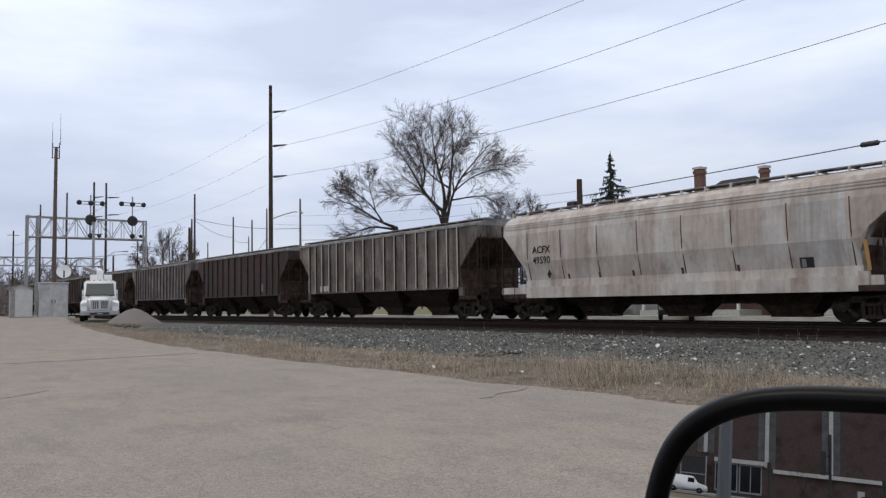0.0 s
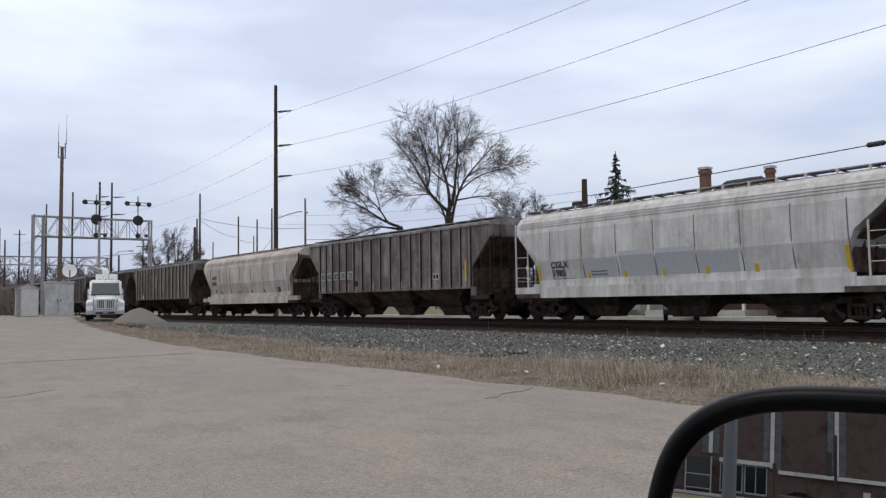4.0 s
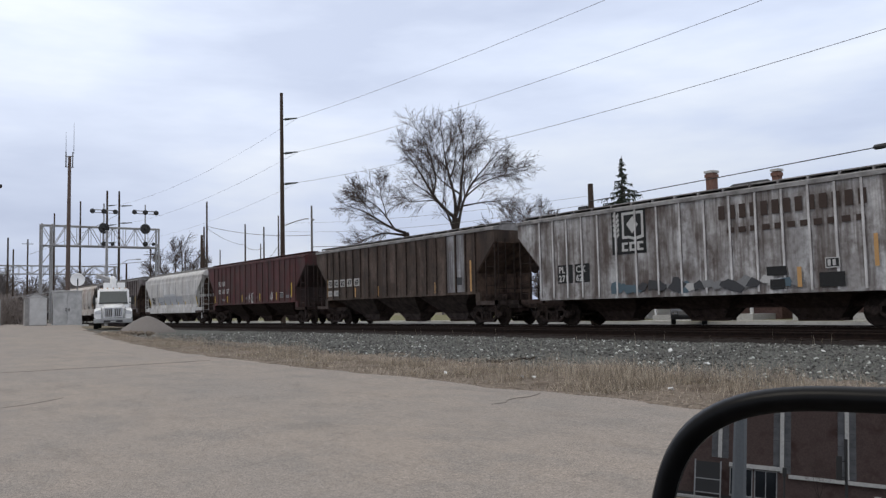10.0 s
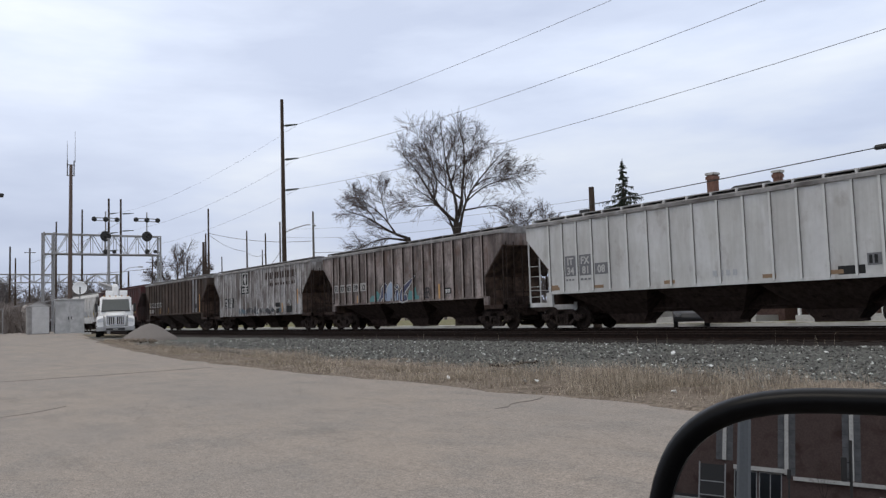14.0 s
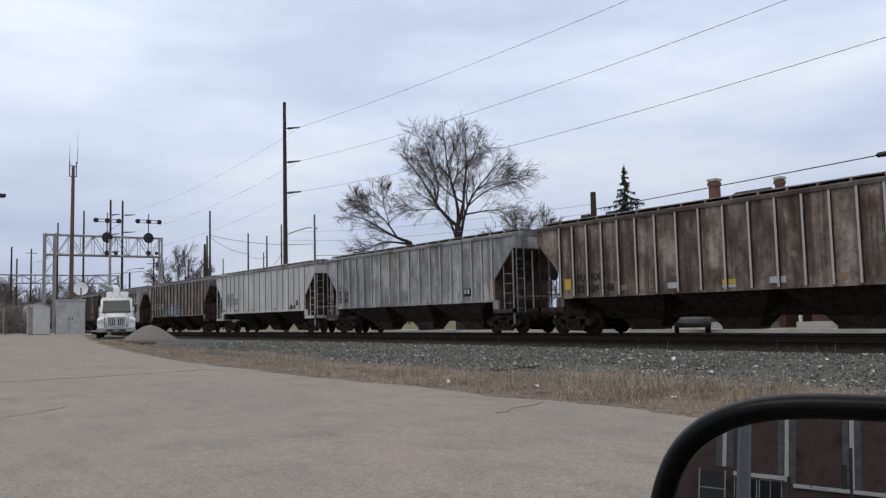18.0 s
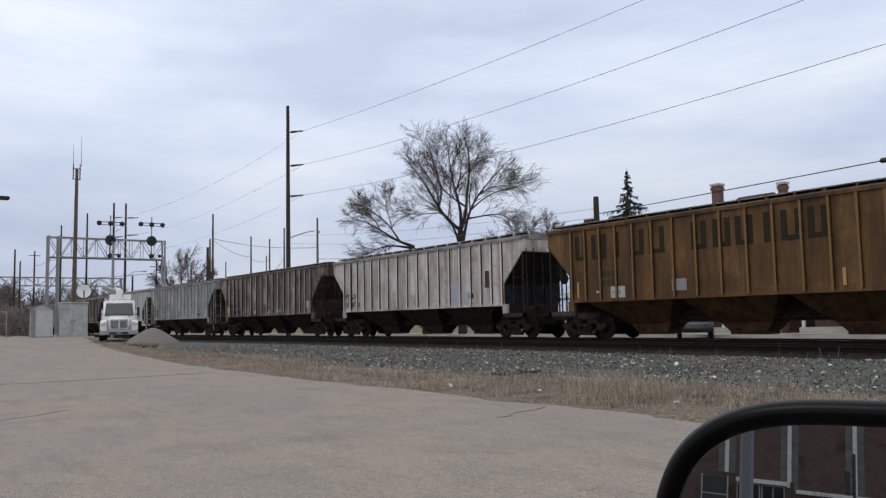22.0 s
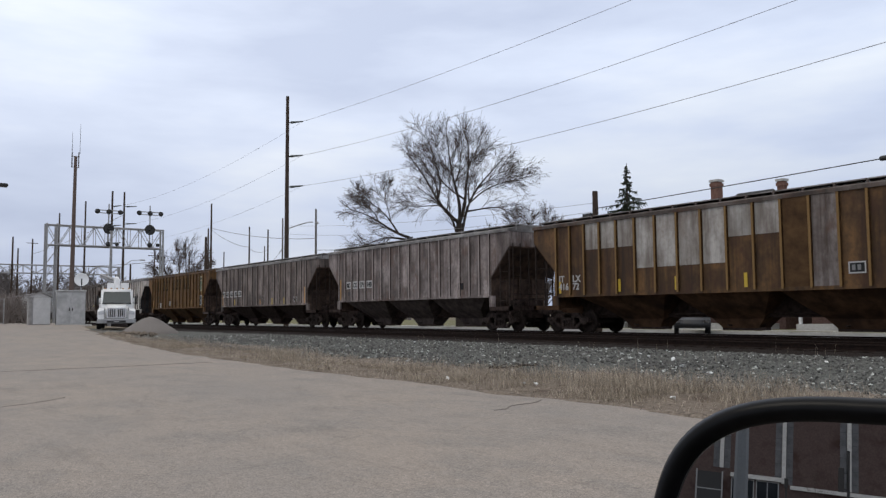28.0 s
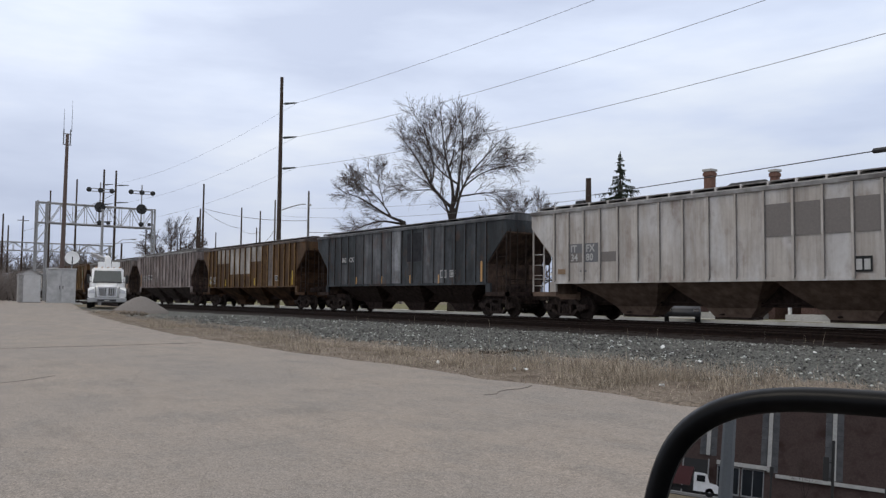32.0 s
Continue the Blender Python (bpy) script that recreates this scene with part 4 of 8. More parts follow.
# black repaint, also the shade colour of one car's slope sheets
soot_and_shade = surface("sooty black repaint", (0.018, 0.018, 0.020), (0.042, 0.043, 0.047), 3.0, 0.8, 0, 0.05)
white_patch_dim = car_paint("streaked pale repaint", (0.24, 0.20, 0.18), (0.36, 0.32, 0.30), 0.4, 0.4, 0.7, dark=(0.07, 0.05, 0.04), tone=0.8)
cream_patch = car_paint("pale cream repaint", (0.36, 0.335, 0.30), (0.47, 0.445, 0.41), 0.08, 0.25, 0.5, dark=(0.12, 0.09, 0.07), tone=1.0)
letter_green = flat("faded dark green lettering", (0.036, 0.030, 0.017), 0.85)
letter_brown = flat("worn brown lettering", (0.062, 0.045, 0.038), 0.8)
smudge_blue = flat("dull blue spray paint", (0.075, 0.115, 0.14), 0.7)
smudge_grey = flat("dull grey spray paint", (0.20, 0.20, 0.20), 0.7)
smudge_dark = flat("black spray paint", (0.04, 0.04, 0.043), 0.7)
# flank tones stand for the shade on the sides of the ribs
rib_shade = surface("sooty rib flank", (0.020, 0.0155, 0.0132), (0.068, 0.052, 0.044), 6, 0.9, 0, 0.1)
rib_shade_pale = surface("dusty rib flank", (0.16, 0.15, 0.14), (0.27, 0.255, 0.24), 6, 0.9, 0, 0.1)
rib_light = flat("pale rib edge paint", (0.46, 0.42, 0.385), 0.7)
rib_gold = flat("bright mustard rib paint", (0.21, 0.115, 0.032), 0.7)
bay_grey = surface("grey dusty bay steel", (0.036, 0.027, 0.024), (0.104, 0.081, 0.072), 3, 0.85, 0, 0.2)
# pale tone holds both roof dust and the sky light on the top
roof_dust_and_sky = surface("dusty pale roof sheet", (0.16, 0.15, 0.145), (0.36, 0.35, 0.34), 2.2, 0.8, 0, 0.1, stain=(0.10, 0.09, 0.085), stain_scale=0.7)
# slope tones mix brown dirt with the shade under the bin's end
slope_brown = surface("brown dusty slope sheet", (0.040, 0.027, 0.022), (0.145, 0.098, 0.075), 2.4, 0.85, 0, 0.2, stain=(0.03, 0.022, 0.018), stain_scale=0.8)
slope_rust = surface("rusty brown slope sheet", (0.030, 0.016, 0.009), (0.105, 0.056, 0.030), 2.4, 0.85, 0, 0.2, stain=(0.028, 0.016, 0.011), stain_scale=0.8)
# umber rib sides, again shade put into the colour
rib_shade_umber = surface("umber rib flank", (0.030, 0.017, 0.008), (0.085, 0.048, 0.020), 6, 0.9, 0, 0.1)
umber_stain = surface("umber stained paint", (0.045, 0.025, 0.014), (0.12, 0.068, 0.030), 2.0, 0.8, 0, 0.1)
cream_sign = flat("cream sign panel", (0.36, 0.30, 0.20), 0.7)
pale_green = flat("pale green emblem paint", (0.13, 0.17, 0.10), 0.7)
grey_card = flat("grey card", (0.30, 0.28, 0.26), 0.7)
faded_tape = flat("faded brown tape", (0.26, 0.17, 0.10), 0.7)
pale_streak = car_paint("pale streaked grey paint", (0.30, 0.29, 0.29), (0.44, 0.43, 0.43), 0.25, 0.3, 0.6, dark=(0.08, 0.07, 0.065), tone=0.8)
slate_bright = car_paint("bright chalky slate paint", (0.24, 0.245, 0.255), (0.32, 0.325, 0.335), 0.1, 0.3, 0.4, dark=(0.05, 0.05, 0.052), tone=0.9)
beige_clean = car_paint("cleaner beige car paint", (0.62, 0.57, 0.52), (0.74, 0.70, 0.65), 0.04, 0.15, 0.25, dark=(0.2, 0.17, 0.15), tone=0.74)
bay_tan = surface("tan dusty bay steel", (0.09, 0.06, 0.045), (0.20, 0.14, 0.105), 3, 0.85, 0, 0.2)

# where the couplers between the cars stand at the start, from the head of the train
GAPS = [-153.0, -135.0, -117.0, -99.0, -81.0, -63.5, -46.1, -27.3, -9.1, 9.55, 26.65, 45.2, 63.7, 82.0, 100.38, 118.7, 137.35, 155.9, 174.45, 192.48, 211.15, 229.3, 248.45, 267.3, 286.0]


def grown(pts, k):
    """The outline of a shape pushed outward by k."""
    out, n = [], len(pts)
    area = sum(pts[i - 1][0] * pts[i][1] - pts[i][0] * pts[i - 1][1] for i in range(n))
    sg = 1 if area > 0 else -1
    for i in range(n):
        (ax, az), (bx, bz), (cx, cz) = pts[i - 1], pts[i], pts[(i + 1) % n]
        d1, d2 = Vector((bx - ax, bz - az)).normalized(), Vector((cx - bx, cz - bz)).normalized()
        nn = Vector((d1.y + d2.y, -d1.x - d2.x)) * sg
        nn = nn.normalized() if nn.length > 1e-4 else Vector((d1.y, -d1.x)) * sg
        out.append((bx + nn.x * k, bz + nn.y * k))
    return out


def tag_graffiti(x, z, wide):
    """A spray-painted tag: blue-violet strokes edged in white and black between two teal clouds."""
    k = wide / 5.6
    strokes = [(0.9, [(0, 0), (0.50, 0.42), (0.62, 0.95), (0.95, 1.28), (1.25, 1.12), (1.05, 0.78), (1.32, 0.42), (1.22, 0.0), (0.98, 0.05), (0.92, 0.32), (0.62, 0.30), (0.40, 0.02)], violet),
               (1.55, [(0.48, 0.0), (0.62, 0.95), (1.02, 1.30), (1.42, 1.02), (1.30, 0.62), (1.62, 0.06), (1.28, 0.0), (1.0, 0.42), (0.9, 0.0)], skyblue),
               (2.75, [(0.42, 0.0), (0.36, 0.72), (0.62, 0.80), (0.74, 0.04)], violet),
               (2.85, [(0.30, 0.92), (0.46, 1.10), (0.62, 0.98), (0.48, 0.84)], violet),
               (3.35, [(0.2, 0.30), (0.34, 0.70), (0.75, 1.0), (1.95, 1.62), (1.25, 0.98), (0.84, 0.66), (0.72, 0.40), (0.98, 0.42), (1.02, 0.08), (0.52, 0.0), (0.24, 0.06)], violet)]
    clouds = [(0.0, [(0, 0), (1.3, 0.0), (1.25, 0.62), (0.95, 0.85), (0.6, 0.55), (0.3, 0.55), (0.05, 0.30)]),
              (4.35, [(0, 0), (1.2, 0.0), (1.25, 0.32), (1.0, 0.42), (0.9, 0.95), (0.6, 0.62), (0.2, 0.75)])]
    out = [("poly", x + u * k, z, [(a * k, b * 0.8) for a, b in pts], teal, 0.005, "spray_paint") for u, pts in clouds]
    for i, (u, pts, m) in enumerate(strokes):
        base = [(a * k, b * 0.8) for a, b in pts]
        for g, mm, d in ((0.105, ink, 0.007), (0.07, chalk, 0.010), (0.0, m, 0.013)):
            out.append(("poly", x + u * k, z + 0.03, grown(base, g), mm, d + 0.0004 * i, "spray_paint"))
    # a lighter gleam inside the strokes
    for u, w in ((1.75, 0.22), (2.35, 0.2), (3.25, 0.14), (3.75, 0.3)):
        out.append(("poly", x + u * k, z + 0.12, [(0, 0), (w, 0.05), (w * 0.9, 0.42), (0.06, 0.36)], skyblue, 0.017, "spray_paint"))
    return out


def scrawl(x, z, lines, m=None, w=0.03):
    """A thin spray tag: one narrow bar for every stroke."""
    out = []
    for i, (a, b, c, d) in enumerate(lines):
        n = Vector((b - d, c - a)).normalized() * w
        out.append(("poly", x, z, [(a - n.x, b - n.y), (c - n.x, d - n.y), (c + n.x, d + n.y), (a + n.x, b + n.y)], m or chalk, 0.006 + 0.0005 * i, "spray_paint"))
    return out


def smudges(x, z, seed):
    """Weathered spray tags along the lower side: ragged patches of dull blue, grey and black."""
    rng = random.Random(seed)
    out = []
    tones = [smudge_blue, smudge_grey, smudge_dark, chalk, smudge_dark, smudge_blue, smudge_grey]
    for i in range(22):
        n, r = rng.randint(6, 9), rng.uniform(0.18, 0.48)
        pts = [(r * rng.uniform(0.45, 1.1) * math.cos(6.283 * k / n), 0.62 * r * rng.uniform(0.45, 1.1) * math.sin(6.283 * k / n)) for k in range(n)]
        u = x + 0.34 * i + rng.uniform(-0.1, 0.1)
        out.append(("poly", u, z + 0.36 + rng.uniform(-0.06, 0.12), pts, tones[0 if i < 4 else rng.randint(1, 6)], 0.006 + 0.0006 * (i % 9), "spray_paint"))
    return out + [("patch", 3.2, 1.57, 0.66, 0.28, ink), ("patch", 3.3, 1.16, 0.5, 0.30, ink), ("patch", 4.88, 1.18, 0.76, 0.42, ink), ("patch", 5.08, 1.72, 0.44, 0.30, chalk), ("patch", 5.11, 1.75, 0.38, 0.24, ink), ("bars", 5.15, 1.78, 0.3, 0.18, 2, chalk), ("patch", 4.2, 1.2, 0.14, 0.6, dull_orange), ("patch", 6.5, 1.7, 0.12, 0.9, dull_orange)]


def consist():
    """Every car in order, head of the train first."""
